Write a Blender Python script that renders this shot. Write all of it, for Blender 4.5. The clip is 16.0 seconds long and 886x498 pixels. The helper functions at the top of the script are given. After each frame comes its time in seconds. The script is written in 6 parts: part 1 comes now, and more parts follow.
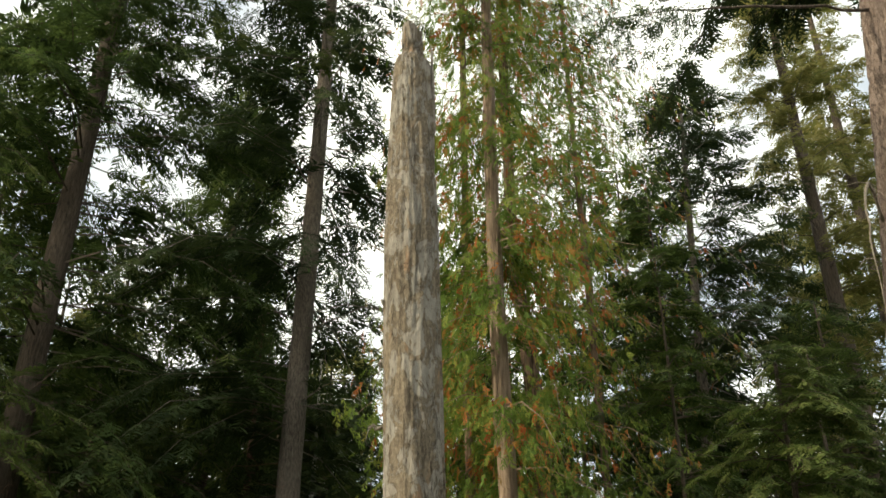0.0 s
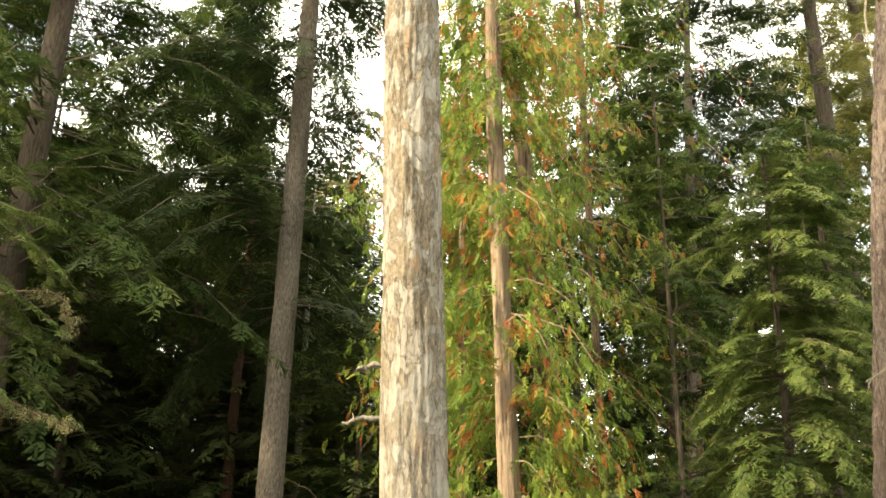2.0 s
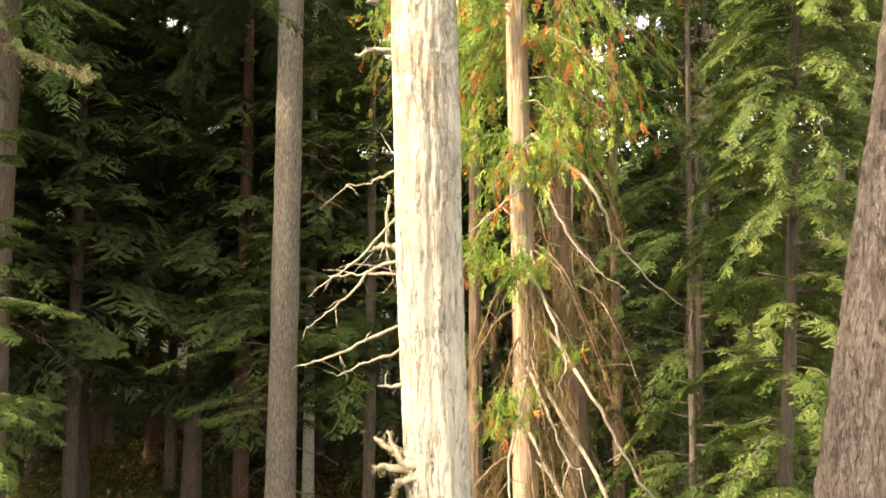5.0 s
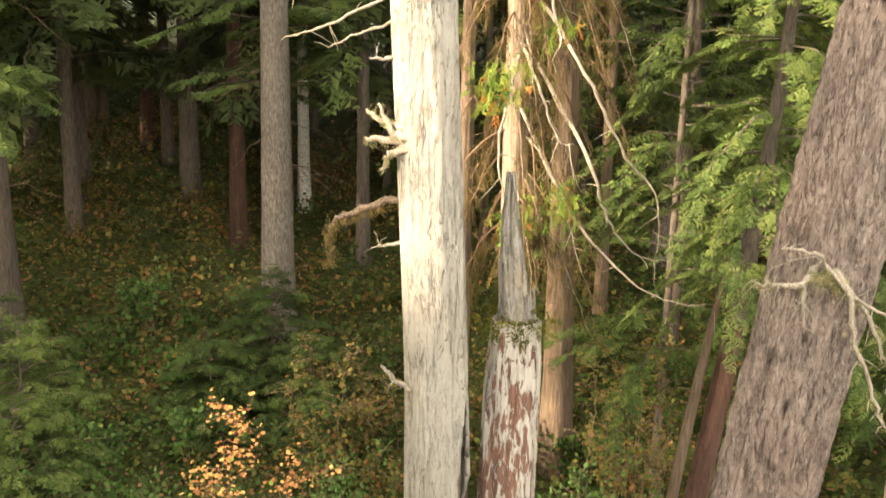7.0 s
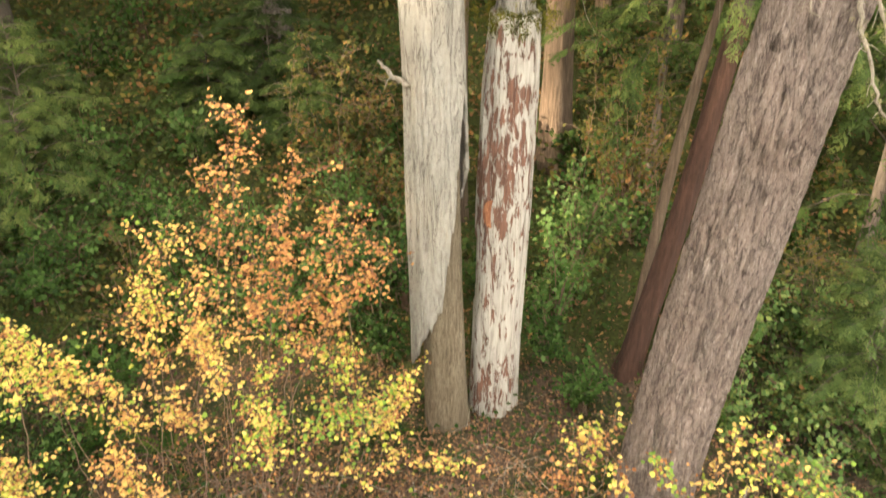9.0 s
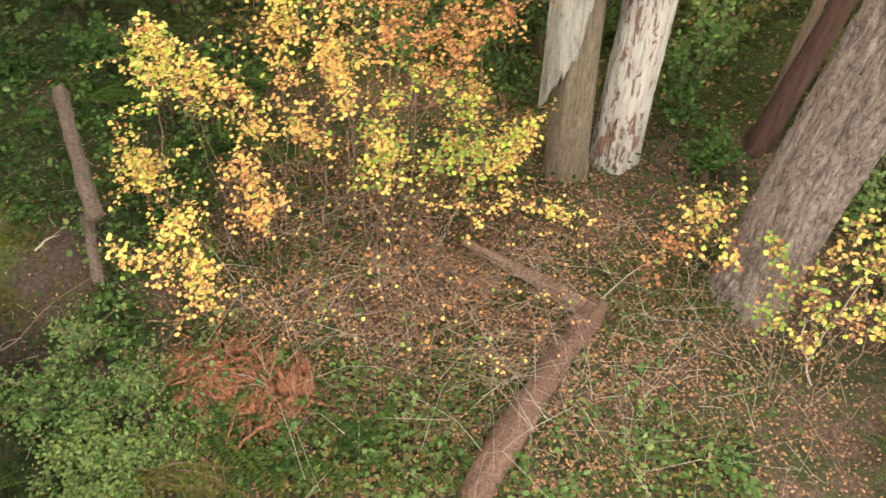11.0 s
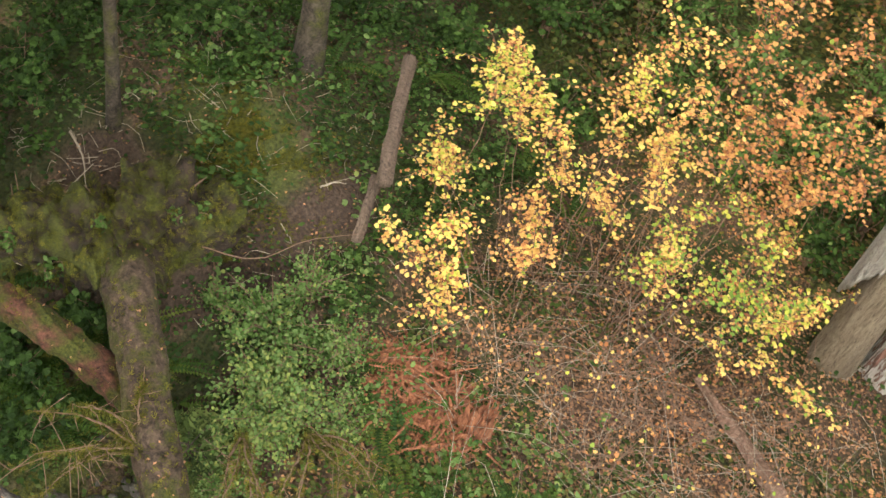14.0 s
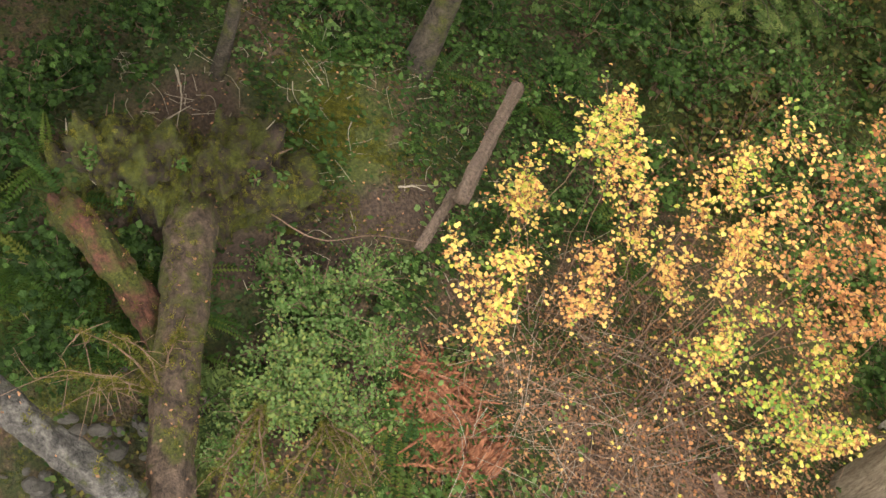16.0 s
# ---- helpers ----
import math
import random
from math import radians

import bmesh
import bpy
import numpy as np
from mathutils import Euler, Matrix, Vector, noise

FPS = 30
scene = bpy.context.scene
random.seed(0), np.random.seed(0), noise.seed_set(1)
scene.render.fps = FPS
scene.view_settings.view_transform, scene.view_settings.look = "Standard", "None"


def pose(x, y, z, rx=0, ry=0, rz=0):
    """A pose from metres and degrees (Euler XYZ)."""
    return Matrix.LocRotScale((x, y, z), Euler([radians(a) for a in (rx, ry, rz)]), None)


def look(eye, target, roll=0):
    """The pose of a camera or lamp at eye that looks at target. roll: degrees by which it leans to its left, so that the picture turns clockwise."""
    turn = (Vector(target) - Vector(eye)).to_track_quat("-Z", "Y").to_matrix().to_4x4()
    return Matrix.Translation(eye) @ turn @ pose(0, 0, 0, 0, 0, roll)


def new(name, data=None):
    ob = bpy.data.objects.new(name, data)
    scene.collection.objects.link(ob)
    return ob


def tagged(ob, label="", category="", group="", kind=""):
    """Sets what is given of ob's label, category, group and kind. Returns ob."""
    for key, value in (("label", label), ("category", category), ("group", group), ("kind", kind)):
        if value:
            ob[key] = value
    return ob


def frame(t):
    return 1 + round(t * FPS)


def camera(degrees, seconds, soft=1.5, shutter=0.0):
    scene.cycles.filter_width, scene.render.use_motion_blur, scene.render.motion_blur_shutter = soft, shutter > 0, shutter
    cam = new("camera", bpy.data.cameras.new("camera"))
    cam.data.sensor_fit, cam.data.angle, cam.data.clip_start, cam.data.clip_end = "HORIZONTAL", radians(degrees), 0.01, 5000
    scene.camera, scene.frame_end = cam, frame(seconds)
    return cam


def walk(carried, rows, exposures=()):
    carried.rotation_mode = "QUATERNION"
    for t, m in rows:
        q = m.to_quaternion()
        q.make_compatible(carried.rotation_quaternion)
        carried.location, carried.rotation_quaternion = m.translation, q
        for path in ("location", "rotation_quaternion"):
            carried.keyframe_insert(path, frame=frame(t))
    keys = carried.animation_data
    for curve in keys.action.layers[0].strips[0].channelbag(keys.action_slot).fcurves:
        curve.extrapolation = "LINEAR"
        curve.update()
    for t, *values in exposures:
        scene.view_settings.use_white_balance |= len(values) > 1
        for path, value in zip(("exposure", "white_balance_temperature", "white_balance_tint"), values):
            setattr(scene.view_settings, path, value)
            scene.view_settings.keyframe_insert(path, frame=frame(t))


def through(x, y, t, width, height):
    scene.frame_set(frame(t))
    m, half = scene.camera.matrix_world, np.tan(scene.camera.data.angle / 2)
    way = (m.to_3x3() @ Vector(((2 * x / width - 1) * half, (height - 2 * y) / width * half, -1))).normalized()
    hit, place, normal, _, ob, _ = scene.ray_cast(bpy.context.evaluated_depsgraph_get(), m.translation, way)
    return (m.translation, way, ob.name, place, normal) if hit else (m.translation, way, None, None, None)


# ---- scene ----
# exposure in stops along the way
EXPOSURES = [(0.0, 0.58, 6900, 1), (1.0, 1.4, 7400, 1), (2.0, 2.13, 7700, 2), (3.5, 2.69, 7700, 4), (6.0, 2.97, 7600, 9), (8.5, 3.15, 7400, 8), (12.0, 3.04, 7000, 10), (16.0, 3.05, 6900, 11)]
cam = camera(48.66, 16.0, 1.5, 0.25)
ROWS = [
    (0.0, 0.133, -0.038, 9.639, 120.97, -0.03, -0.02),
    (0.5, 0.095, -0.049, 9.414, 118.73, -0.72, -0.71),
    (1.0, 0.079, -0.026, 9.232, 115.91, -0.54, -0.74),
    (1.5, 0.066, -0.001, 9.068, 113.16, -0.52, -0.91),
    (2.0, 0.058, -0.001, 8.915, 111.86, -0.77, -0.99),
    (2.5, 0.059, 0.007, 8.717, 109.31, -0.39, -0.54),
    (3.0, 0.049, 0.017, 8.563, 105.56, -0.94, -1.13),
    (3.5, 0.051, 0.006, 8.428, 102.32, -0.82, -1.07),
    (3.7, 0.059, -0.002, 8.393, 101.24, -0.62, -0.89),
    (5.8, 0.098, -0.041, 8.259, 88.16, -0.41, 0.07),
    (6.0, 0.103, -0.038, 8.254, 86.17, -0.43, 0.08),
    (6.5, 0.107, -0.027, 8.229, 80.37, -0.96, 0.38),
    (7.0, 0.122, -0.029, 8.208, 75.82, -1.27, -0.27),
    (7.5, 0.132, -0.021, 8.189, 72.15, -0.72, -1.11),
    (8.0, 0.149, -0.018, 8.181, 69.86, -1.49, -0.96),
    (8.5, 0.154, -0.031, 8.171, 65.69, -1.33, -0.73),
    (9.0, 0.160, -0.028, 8.123, 58.60, -0.36, -0.52),
    (9.5, 0.165, -0.029, 8.081, 52.11, -1.46, 0.89),
    (9.7, 0.157, -0.018, 8.077, 49.71, -1.65, 1.69),
    (11.8, -0.037, 0.158, 8.051, 42.57, -2.85, 18.46),
    (12.0, -0.069, 0.182, 8.041, 42.76, -3.52, 21.35),
    (12.5, -0.172, 0.179, 8.044, 43.65, -5.88, 26.59),
    (13.0, -0.265, 0.172, 8.047, 42.92, -6.77, 29.45),
    (13.5, -0.339, 0.171, 8.035, 43.46, -9.69, 33.30),
    (14.0, -0.413, 0.152, 8.023, 42.23, -12.21, 38.67),
    (14.5, -0.472, 0.154, 8.025, 41.91, -15.55, 42.71),
    (15.0, -0.536, 0.107, 8.019, 40.52, -17.64, 47.65),
    (15.5, -0.570, 0.084, 8.008, 39.81, -18.98, 50.44),
    (16.0, -0.598, 0.073, 8.000, 39.17, -20.41, 52.53),
]
walk(cam, [(t, pose(x, y, z, rx, ry, rz)) for t, x, y, z, rx, ry, rz in ROWS], EXPOSURES)

# ---- world and sun ----
SUN_TO = Vector((-0.84, -0.30, 0.45)).normalized()
SUN_ELEV = math.asin(SUN_TO.z)
world = bpy.data.worlds.new("forest_sky")
scene.world = world
world.use_nodes = True
wn = world.node_tree
sky = wn.nodes.new("ShaderNodeTexSky")
sky.sky_type = "NISHITA"
sky.sun_disc = False
sky.sun_elevation = SUN_ELEV
sky.sun_rotation = math.atan2(SUN_TO.x, SUN_TO.y)
sky.dust_density = 3.0
wn.nodes["Background"].inputs["Strength"].default_value = 0.15
wn.links.new(sky.outputs[0], wn.nodes["Background"].inputs["Color"])
# thin bright cloud over most of the sky
way = wn.nodes.new("ShaderNodeTexCoord")
puffs = wn.nodes.new("ShaderNodeTexNoise")
puffs.inputs["Scale"].default_value, puffs.inputs["Detail"].default_value = 3.0, 5.0
cover = wn.nodes.new("ShaderNodeMapRange")
cover.inputs["From Min"].default_value, cover.inputs["From Max"].default_value, cover.inputs["To Min"].default_value = 0.38, 0.58, 0.22
cloud = wn.nodes.new("ShaderNodeBackground")
cloud.inputs["Color"].default_value, cloud.inputs["Strength"].default_value = (1.0, 0.985, 0.95, 1), 1.35
both = wn.nodes.new("ShaderNodeMixShader")
wn.links.new(way.outputs["Generated"], puffs.inputs["Vector"])
wn.links.new(puffs.outputs["Fac"], cover.inputs["Value"])
wn.links.new(cover.outputs[0], both.inputs[0])
wn.links.new(wn.nodes["Background"].outputs[0], both.inputs[1])
wn.links.new(cloud.outputs[0], both.inputs[2])
wn.links.new(both.outputs[0], wn.nodes["World Output"].inputs["Surface"])
sun = new("sun", bpy.data.lights.new("sun", "SUN"))
sun.data.energy, sun.data.angle, sun.data.color = 3.15, radians(3.0), (1.0, 0.87, 0.69)
sun.matrix_world = look(SUN_TO * 60, (0, 0, 0))


# ---- materials ----
class Nodes:
    """A node material with short helpers."""

    def __init__(self, name):
        self.m = bpy.data.materials.new(name)
        self.m.use_nodes = True
        self.t = self.m.node_tree
        self.p = self.t.nodes["Principled BSDF"]
        self.co = self.t.nodes.new("ShaderNodeTexCoord").outputs["Object"]

    def node(self, kind, **sets):
        n = self.t.nodes.new(kind)
        for k, v in sets.items():
            n.inputs[k.replace("_", " ")].default_value = v
        return n

    def link(self, a, b):
        self.t.links.new(a, b)
        return self

    def scaled(self, s, co=None):
        n = self.node("ShaderNodeMapping", Scale=s)
        self.link(co or self.co, n.inputs["Vector"])
        return n.outputs[0]

    def noise(self, scale, detail=5.0, rough=0.55, stretch=(1, 1, 1), distort=0.0):
        n = self.node("ShaderNodeTexNoise", Scale=scale, Detail=detail, Roughness=rough, Distortion=distort)
        self.link(self.scaled(stretch), n.inputs["Vector"])
        return n.outputs["Fac"]

    def cells(self, scale, stretch=(1, 1, 1), feature="DISTANCE_TO_EDGE"):
        n = self.node("ShaderNodeTexVoronoi", Scale=scale)
        n.feature = feature
        self.link(self.scaled(stretch), n.inputs["Vector"])
        return n.outputs[0]

    def ramp(self, fac, stops):
        n = self.node("ShaderNodeValToRGB")
        e = n.color_ramp.elements
        while len(e) < len(stops):
            e.new(0.5)
        for el, (at, c) in zip(e, stops):
            el.position, el.color = at, (*c, 1) if not isinstance(c, float) else (c, c, c, 1)
        self.link(fac, n.inputs[0])
        return n.outputs[0]

    def mix(self, fac, a, b, mode="MIX"):
        n = self.t.nodes.new("ShaderNodeMix")
        n.data_type, n.blend_type = "RGBA", mode
        for v, i in ((fac, 0), (a, 6), (b, 7)):
            if isinstance(v, (int, float)):
                n.inputs[i].default_value = v
            elif isinstance(v, tuple):
                n.inputs[i].default_value = (*v, 1)
            else:
                self.link(v, n.inputs[i])
        return n.outputs[2]

    def attr(self, name):
        n = self.t.nodes.new("ShaderNodeAttribute")
        n.attribute_name = name
        return n.outputs["Fac"]

    def math(self, op, a, b=0.0):
        n = self.t.nodes.new("ShaderNodeMath")
        n.operation = op
        for v, i in ((a, 0), (b, 1)):
            if isinstance(v, (int, float)):
                n.inputs[i].default_value = v
            else:
                self.link(v, n.inputs[i])
        return n.outputs[0]

    def bump(self, height, strength=0.5, distance=0.02):
        n = self.node("ShaderNodeBump", Strength=strength, Distance=distance)
        self.link(height, n.inputs["Height"])
        self.link(n.outputs[0], self.p.inputs["Normal"])

    def done(self, colour, rough=0.85):
        if isinstance(colour, tuple):
            self.p.inputs["Base Color"].default_value = (*colour, 1)
        else:
            self.link(colour, self.p.inputs["Base Color"])
        self.p.inputs["Roughness"].default_value = rough
        self.p.inputs["Specular IOR Level"].default_value = 0.3
        return self.m


def leaf_material(name, stops, through=0.35, rough=0.6):
    """Leaves: colour by the leaf's own tint, and some light let through."""
    n = Nodes(name)
    c = n.ramp(n.attr("tint"), stops)
    c = n.mix(n.math("MULTIPLY", n.noise(9.0, 3), 0.3), c, (0.05, 0.045, 0.02))
    n.done(c, rough)
    n.p.inputs["Specular IOR Level"].default_value = 0.14
    tr = n.t.nodes.new("ShaderNodeBsdfTranslucent")
    n.link(c, tr.inputs["Color"])
    mx = n.t.nodes.new("ShaderNodeMixShader")
    mx.inputs[0].default_value = through
    out = n.t.nodes["Material Output"]
    n.link(n.p.outputs[0], mx.inputs[1]).link(tr.outputs[0], mx.inputs[2]).link(mx.outputs[0], out.inputs["Surface"])
    return n.m


def weathered_wood(name, pale, mid, dark, scale=1.0, blotch=None):
    n = Nodes(name)
    grain = n.noise(7 * scale, 8, 0.68, (3.2, 3.2, 0.55), 0.5)
    broad = n.noise(1.6 * scale, 4, 0.5, (1, 1, 0.35))
    c = n.ramp(grain, [(0.30, dark), (0.44, mid), (0.64, pale)])
    c = n.mix(n.ramp(broad, [(0.40, 0.0), (0.70, 0.55)]), c, mid)
    fine = n.noise(40 * scale, 5, 0.65, (2.0, 2.0, 0.3), 0.3)
    c = n.mix(n.ramp(fine, [(0.34, 0.95), (0.44, 0.0)]), c, dark)
    h = n.math("ADD", grain, n.math("MULTIPLY", fine, 0.8))
    if blotch:
        flakes = n.noise(5.0, 7, 0.68, (1.6, 1.6, 0.8), 0.4)
        f = n.math("MULTIPLY", n.ramp(flakes, [(0.47, 0.0), (0.53, 0.5)]), n.attr("tint"))
        c = n.mix(f, c, blotch)
        h = n.math("ADD", h, n.math("MULTIPLY", f, 0.4))
    n.bump(h, 0.8, 0.025)
    return n.done(c, 0.88)


def bark(name, light, mid, dark, scale=1.0, stretch=0.25, strength=0.9):
    n = Nodes(name)
    plates = n.noise(9 * scale, 8, 0.68, (1.6, 1.6, stretch), 0.35)
    broad = n.noise(1.3 * scale, 4)
    specks = n.noise(26 * scale, 5, 0.6, (1, 1, 0.5))
    c = n.ramp(plates, [(0.33, dark), (0.50, mid), (0.68, light)])
    c = n.mix(n.ramp(broad, [(0.40, 0.0), (0.65, 0.5)]), c, mid)
    c = n.mix(n.ramp(specks, [(0.60, 0.0), (0.72, 0.6)]), c, light)
    n.bump(n.math("ADD", plates, n.math("MULTIPLY", specks, 0.35)), strength, 0.04)
    return n.done(c, 0.92)


def plated_bark():
    """Old fir bark: grey-pink plates, dark furrows, pale flecks where flakes came off."""
    n = Nodes("fir_bark")
    plates = n.noise(19, 8, 0.68, (1.6, 1.6, 0.5), 1.0)
    fleck = n.noise(24, 4, 0.6, (1.8, 1.8, 0.4), 0.3)
    grit = n.noise(70, 5, 0.7, (1, 1, 0.6))
    broad = n.noise(1.2, 4)
    c = n.ramp(plates, [(0.33, (0.085, 0.062, 0.052)), (0.44, (0.172, 0.129, 0.109)), (0.57, (0.245, 0.190, 0.164)), (0.70, (0.32, 0.255, 0.22))])
    c = n.mix(n.ramp(broad, [(0.42, 0.0), (0.66, 0.45)]), c, (0.17, 0.115, 0.09))
    c = n.mix(n.ramp(fleck, [(0.60, 0.0), (0.66, 0.55)]), c, (0.40, 0.34, 0.29))
    c = n.mix(n.ramp(grit, [(0.34, 0.6), (0.46, 0.0)]), c, (0.07, 0.05, 0.04))
    furrow = n.math("ABSOLUTE", n.math("SUBTRACT", n.noise(4.2, 6, 0.62, (2.2, 2.2, 0.42), 1.2), 0.5))
    deep = n.ramp(furrow, [(0.0, 1.0), (0.006, 0.7), (0.018, 0.0)])
    c = n.mix(n.math("MULTIPLY", deep, 0.55), c, (0.050, 0.035, 0.029))
    h = n.math("ADD", plates, n.math("MULTIPLY", grit, 0.35))
    n.bump(n.math("SUBTRACT", h, n.math("MULTIPLY", deep, 0.6)), 1.0, 0.035)
    return n.done(c, 0.93)


def snag_material():
    """Bleached wood with drying cracks; where tint is high it still wears flaking bark."""
    n = Nodes("bleached_snag_wood")
    grain = n.noise(6, 8, 0.66, (2.4, 2.4, 0.6), 0.8)
    mottle = n.noise(30, 5, 0.7, (1, 1, 0.55), 0.4)
    broad = n.noise(1.3, 4, 0.5, (1, 1, 0.5))
    c = n.ramp(grain, [(0.28, (0.20, 0.172, 0.14)), (0.42, (0.262, 0.240, 0.210)), (0.60, (0.312, 0.288, 0.250))])
    c = n.mix(n.ramp(mottle, [(0.36, 0.5), (0.48, 0.0)]), c, (0.175, 0.155, 0.13))
    c = n.mix(n.ramp(mottle, [(0.56, 0.0), (0.68, 0.6)]), c, (0.352, 0.328, 0.286))
    c = n.mix(n.ramp(broad, [(0.44, 0.0), (0.66, 0.45)]), c, (0.25, 0.215, 0.17))
    # bark that is left on the upper stem
    flakes = n.noise(3.4, 8, 0.66, (1.7, 1.7, 0.95), 0.6)
    tan = n.noise(2.6, 5, 0.6, (1.6, 1.6, 0.6), 0.3)
    skin = n.ramp(mottle, [(0.34, (0.115, 0.090, 0.064)), (0.52, (0.185, 0.150, 0.108)), (0.66, (0.27, 0.228, 0.168))])
    skin = n.mix(n.ramp(tan, [(0.62, 0.0), (0.68, 0.7)]), skin, (0.32, 0.20, 0.12))
    left = n.math("MULTIPLY", n.ramp(flakes, [(0.475, 0.0), (0.505, 1.0)]), n.attr("tint"))
    c = n.mix(left, c, skin)
    # long drying cracks and short splits
    long_line = n.math("ABSOLUTE", n.math("SUBTRACT", n.noise(2.6, 4, 0.55, (3.0, 3.0, 0.34), 0.9), 0.5))
    short = n.math("ABSOLUTE", n.math("SUBTRACT", n.noise(6.5, 5, 0.6, (3.2, 3.2, 0.42), 1.1), 0.5))
    gate = n.ramp(n.noise(3.3, 3, 0.5, (1, 1, 0.5)), [(0.46, 0.0), (0.54, 1.0)])
    crack = n.ramp(long_line, [(0.0, 1.0), (0.004, 0.9), (0.009, 0.0)])
    split = n.math("MULTIPLY", n.ramp(short, [(0.0, 1.0), (0.006, 0.7), (0.014, 0.0)]), gate)
    dark = n.math("MAXIMUM", n.math("MULTIPLY", crack, n.ramp(broad, [(0.40, 0.15), (0.55, 1.0)])), split)
    c = n.mix(n.math("MULTIPLY", dark, 0.7), c, (0.06, 0.045, 0.034))
    h = n.math("ADD", grain, n.math("MULTIPLY", mottle, 0.7))
    h = n.math("ADD", h, n.math("MULTIPLY", left, 0.45))
    n.bump(n.math("SUBTRACT", h, n.math("MULTIPLY", dark, 0.9)), 0.9, 0.025)
    return n.done(c, 0.9)


SNAG_WOOD = snag_material()
INNER_WOOD = weathered_wood("inner_snag_wood", (0.185, 0.148, 0.100), (0.115, 0.088, 0.057), (0.038, 0.025, 0.017), 1.5)
GREY_WOOD = weathered_wood("grey_dead_wood", (0.27, 0.245, 0.215), (0.17, 0.15, 0.13), (0.055, 0.047, 0.04))
TWIG_WOOD = weathered_wood("pale_dead_twig", (0.40, 0.345, 0.275), (0.26, 0.215, 0.165), (0.10, 0.08, 0.06), 2.0)
BROWN_TWIG = weathered_wood("brown_dead_twig", (0.22, 0.138, 0.092), (0.145, 0.09, 0.061), (0.065, 0.045, 0.033), 2.0)
LOG_WOOD = weathered_wood("brown_log_wood", (0.19, 0.108, 0.072), (0.098, 0.053, 0.037), (0.03, 0.019, 0.014), 1.6)
BANK_WOOD = weathered_wood("bank_log_wood", (0.17, 0.12, 0.09), (0.085, 0.06, 0.044), (0.032, 0.024, 0.018), 1.6)
PALE_LOG = weathered_wood("pale_log_wood", (0.33, 0.215, 0.155), (0.17, 0.10, 0.07), (0.05, 0.032, 0.024), 1.6)
FIR_BARK = plated_bark()
DARK_BARK = bark("dark_conifer_bark", (0.155, 0.125, 0.10), (0.088, 0.068, 0.053), (0.032, 0.025, 0.02), 2.2)
GREY_BARK = bark("grey_conifer_bark", (0.27, 0.235, 0.20), (0.145, 0.12, 0.10), (0.05, 0.04, 0.033), 2.4, 0.5)
RED_BARK = bark("red_conifer_bark", (0.10, 0.05, 0.034), (0.058, 0.028, 0.02), (0.026, 0.015, 0.011), 1.2, 0.15)
PALE_BARK = bark("pale_alder_bark", (0.62, 0.60, 0.55), (0.45, 0.43, 0.39), (0.15, 0.14, 0.12), 1.2, 1.5, 0.4)
CEDAR_BARK = bark("cedar_bark", (0.36, 0.275, 0.205), (0.22, 0.16, 0.115), (0.065, 0.045, 0.033), 2.2, 0.12)
# browner copy of the cedar bark, with shade darkened into its colour
SHADE_BROWN_CEDAR = bark("shade_brown_cedar_bark", (0.215, 0.150, 0.105), (0.125, 0.085, 0.058), (0.042, 0.028, 0.021), 2.2, 0.12)


def mottled_material():
    """Peeling cedar wood: grey-white skin over red-brown patches."""
    n = Nodes("mottled_peeling_wood")
    grain = n.noise(9, 8, 0.65, (3.0, 3.0, 0.25), 0.4)
    pale = n.ramp(grain, [(0.30, (0.20, 0.165, 0.14)), (0.45, (0.33, 0.295, 0.255)), (0.65, (0.43, 0.395, 0.345))])
    red = n.ramp(grain, [(0.30, (0.055, 0.028, 0.020)), (0.60, (0.185, 0.092, 0.063))])
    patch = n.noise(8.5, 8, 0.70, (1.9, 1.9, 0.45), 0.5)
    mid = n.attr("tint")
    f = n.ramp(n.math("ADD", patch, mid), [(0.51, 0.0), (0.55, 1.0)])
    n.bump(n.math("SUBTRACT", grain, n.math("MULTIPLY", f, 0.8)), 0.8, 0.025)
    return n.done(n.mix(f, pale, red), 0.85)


MOTTLED = mottled_material()
HEMLOCK = leaf_material("hemlock_needles", [(0.0, (0.026, 0.050, 0.016)), (0.5, (0.066, 0.108, 0.030)), (0.8, (0.120, 0.172, 0.045)), (1.0, (0.19, 0.225, 0.07))], 0.42)
DARK_NEEDLES = leaf_material("dark_fir_needles", [(0.0, (0.024, 0.044, 0.020)), (0.6, (0.056, 0.088, 0.033)), (1.0, (0.105, 0.13, 0.045))], 0.3)
CEDAR_LEAF = leaf_material("cedar_sprays", [(0.0, (0.058, 0.108, 0.022)), (0.50, (0.155, 0.24, 0.044)), (0.76, (0.28, 0.31, 0.06)), (0.81, (0.42, 0.17, 0.05)), (1.0, (0.40, 0.11, 0.035))], 0.45)
# yellow-green needles, brightened so that sunlight is part of the colour
SUN_TONED_NEEDLES = leaf_material("sun_toned_yellow_green_needles", [(0.0, (0.13, 0.15, 0.045)), (0.6, (0.27, 0.27, 0.085)), (1.0, (0.42, 0.36, 0.14))], 0.5)
MAPLE = leaf_material("vine_maple_leaf", [(0.0, (0.17, 0.33, 0.07)), (0.13, (0.50, 0.55, 0.08)), (0.28, (0.88, 0.68, 0.20)), (0.50, (0.82, 0.50, 0.17)), (0.68, (0.66, 0.32, 0.125)), (0.84, (0.42, 0.17, 0.07)), (1.0, (0.24, 0.105, 0.06))], 0.4)
# the dark end of the shrub ramp carries the bank's shade
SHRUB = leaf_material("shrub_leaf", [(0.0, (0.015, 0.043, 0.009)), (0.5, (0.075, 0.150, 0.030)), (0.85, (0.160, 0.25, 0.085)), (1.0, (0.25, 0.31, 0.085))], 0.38)
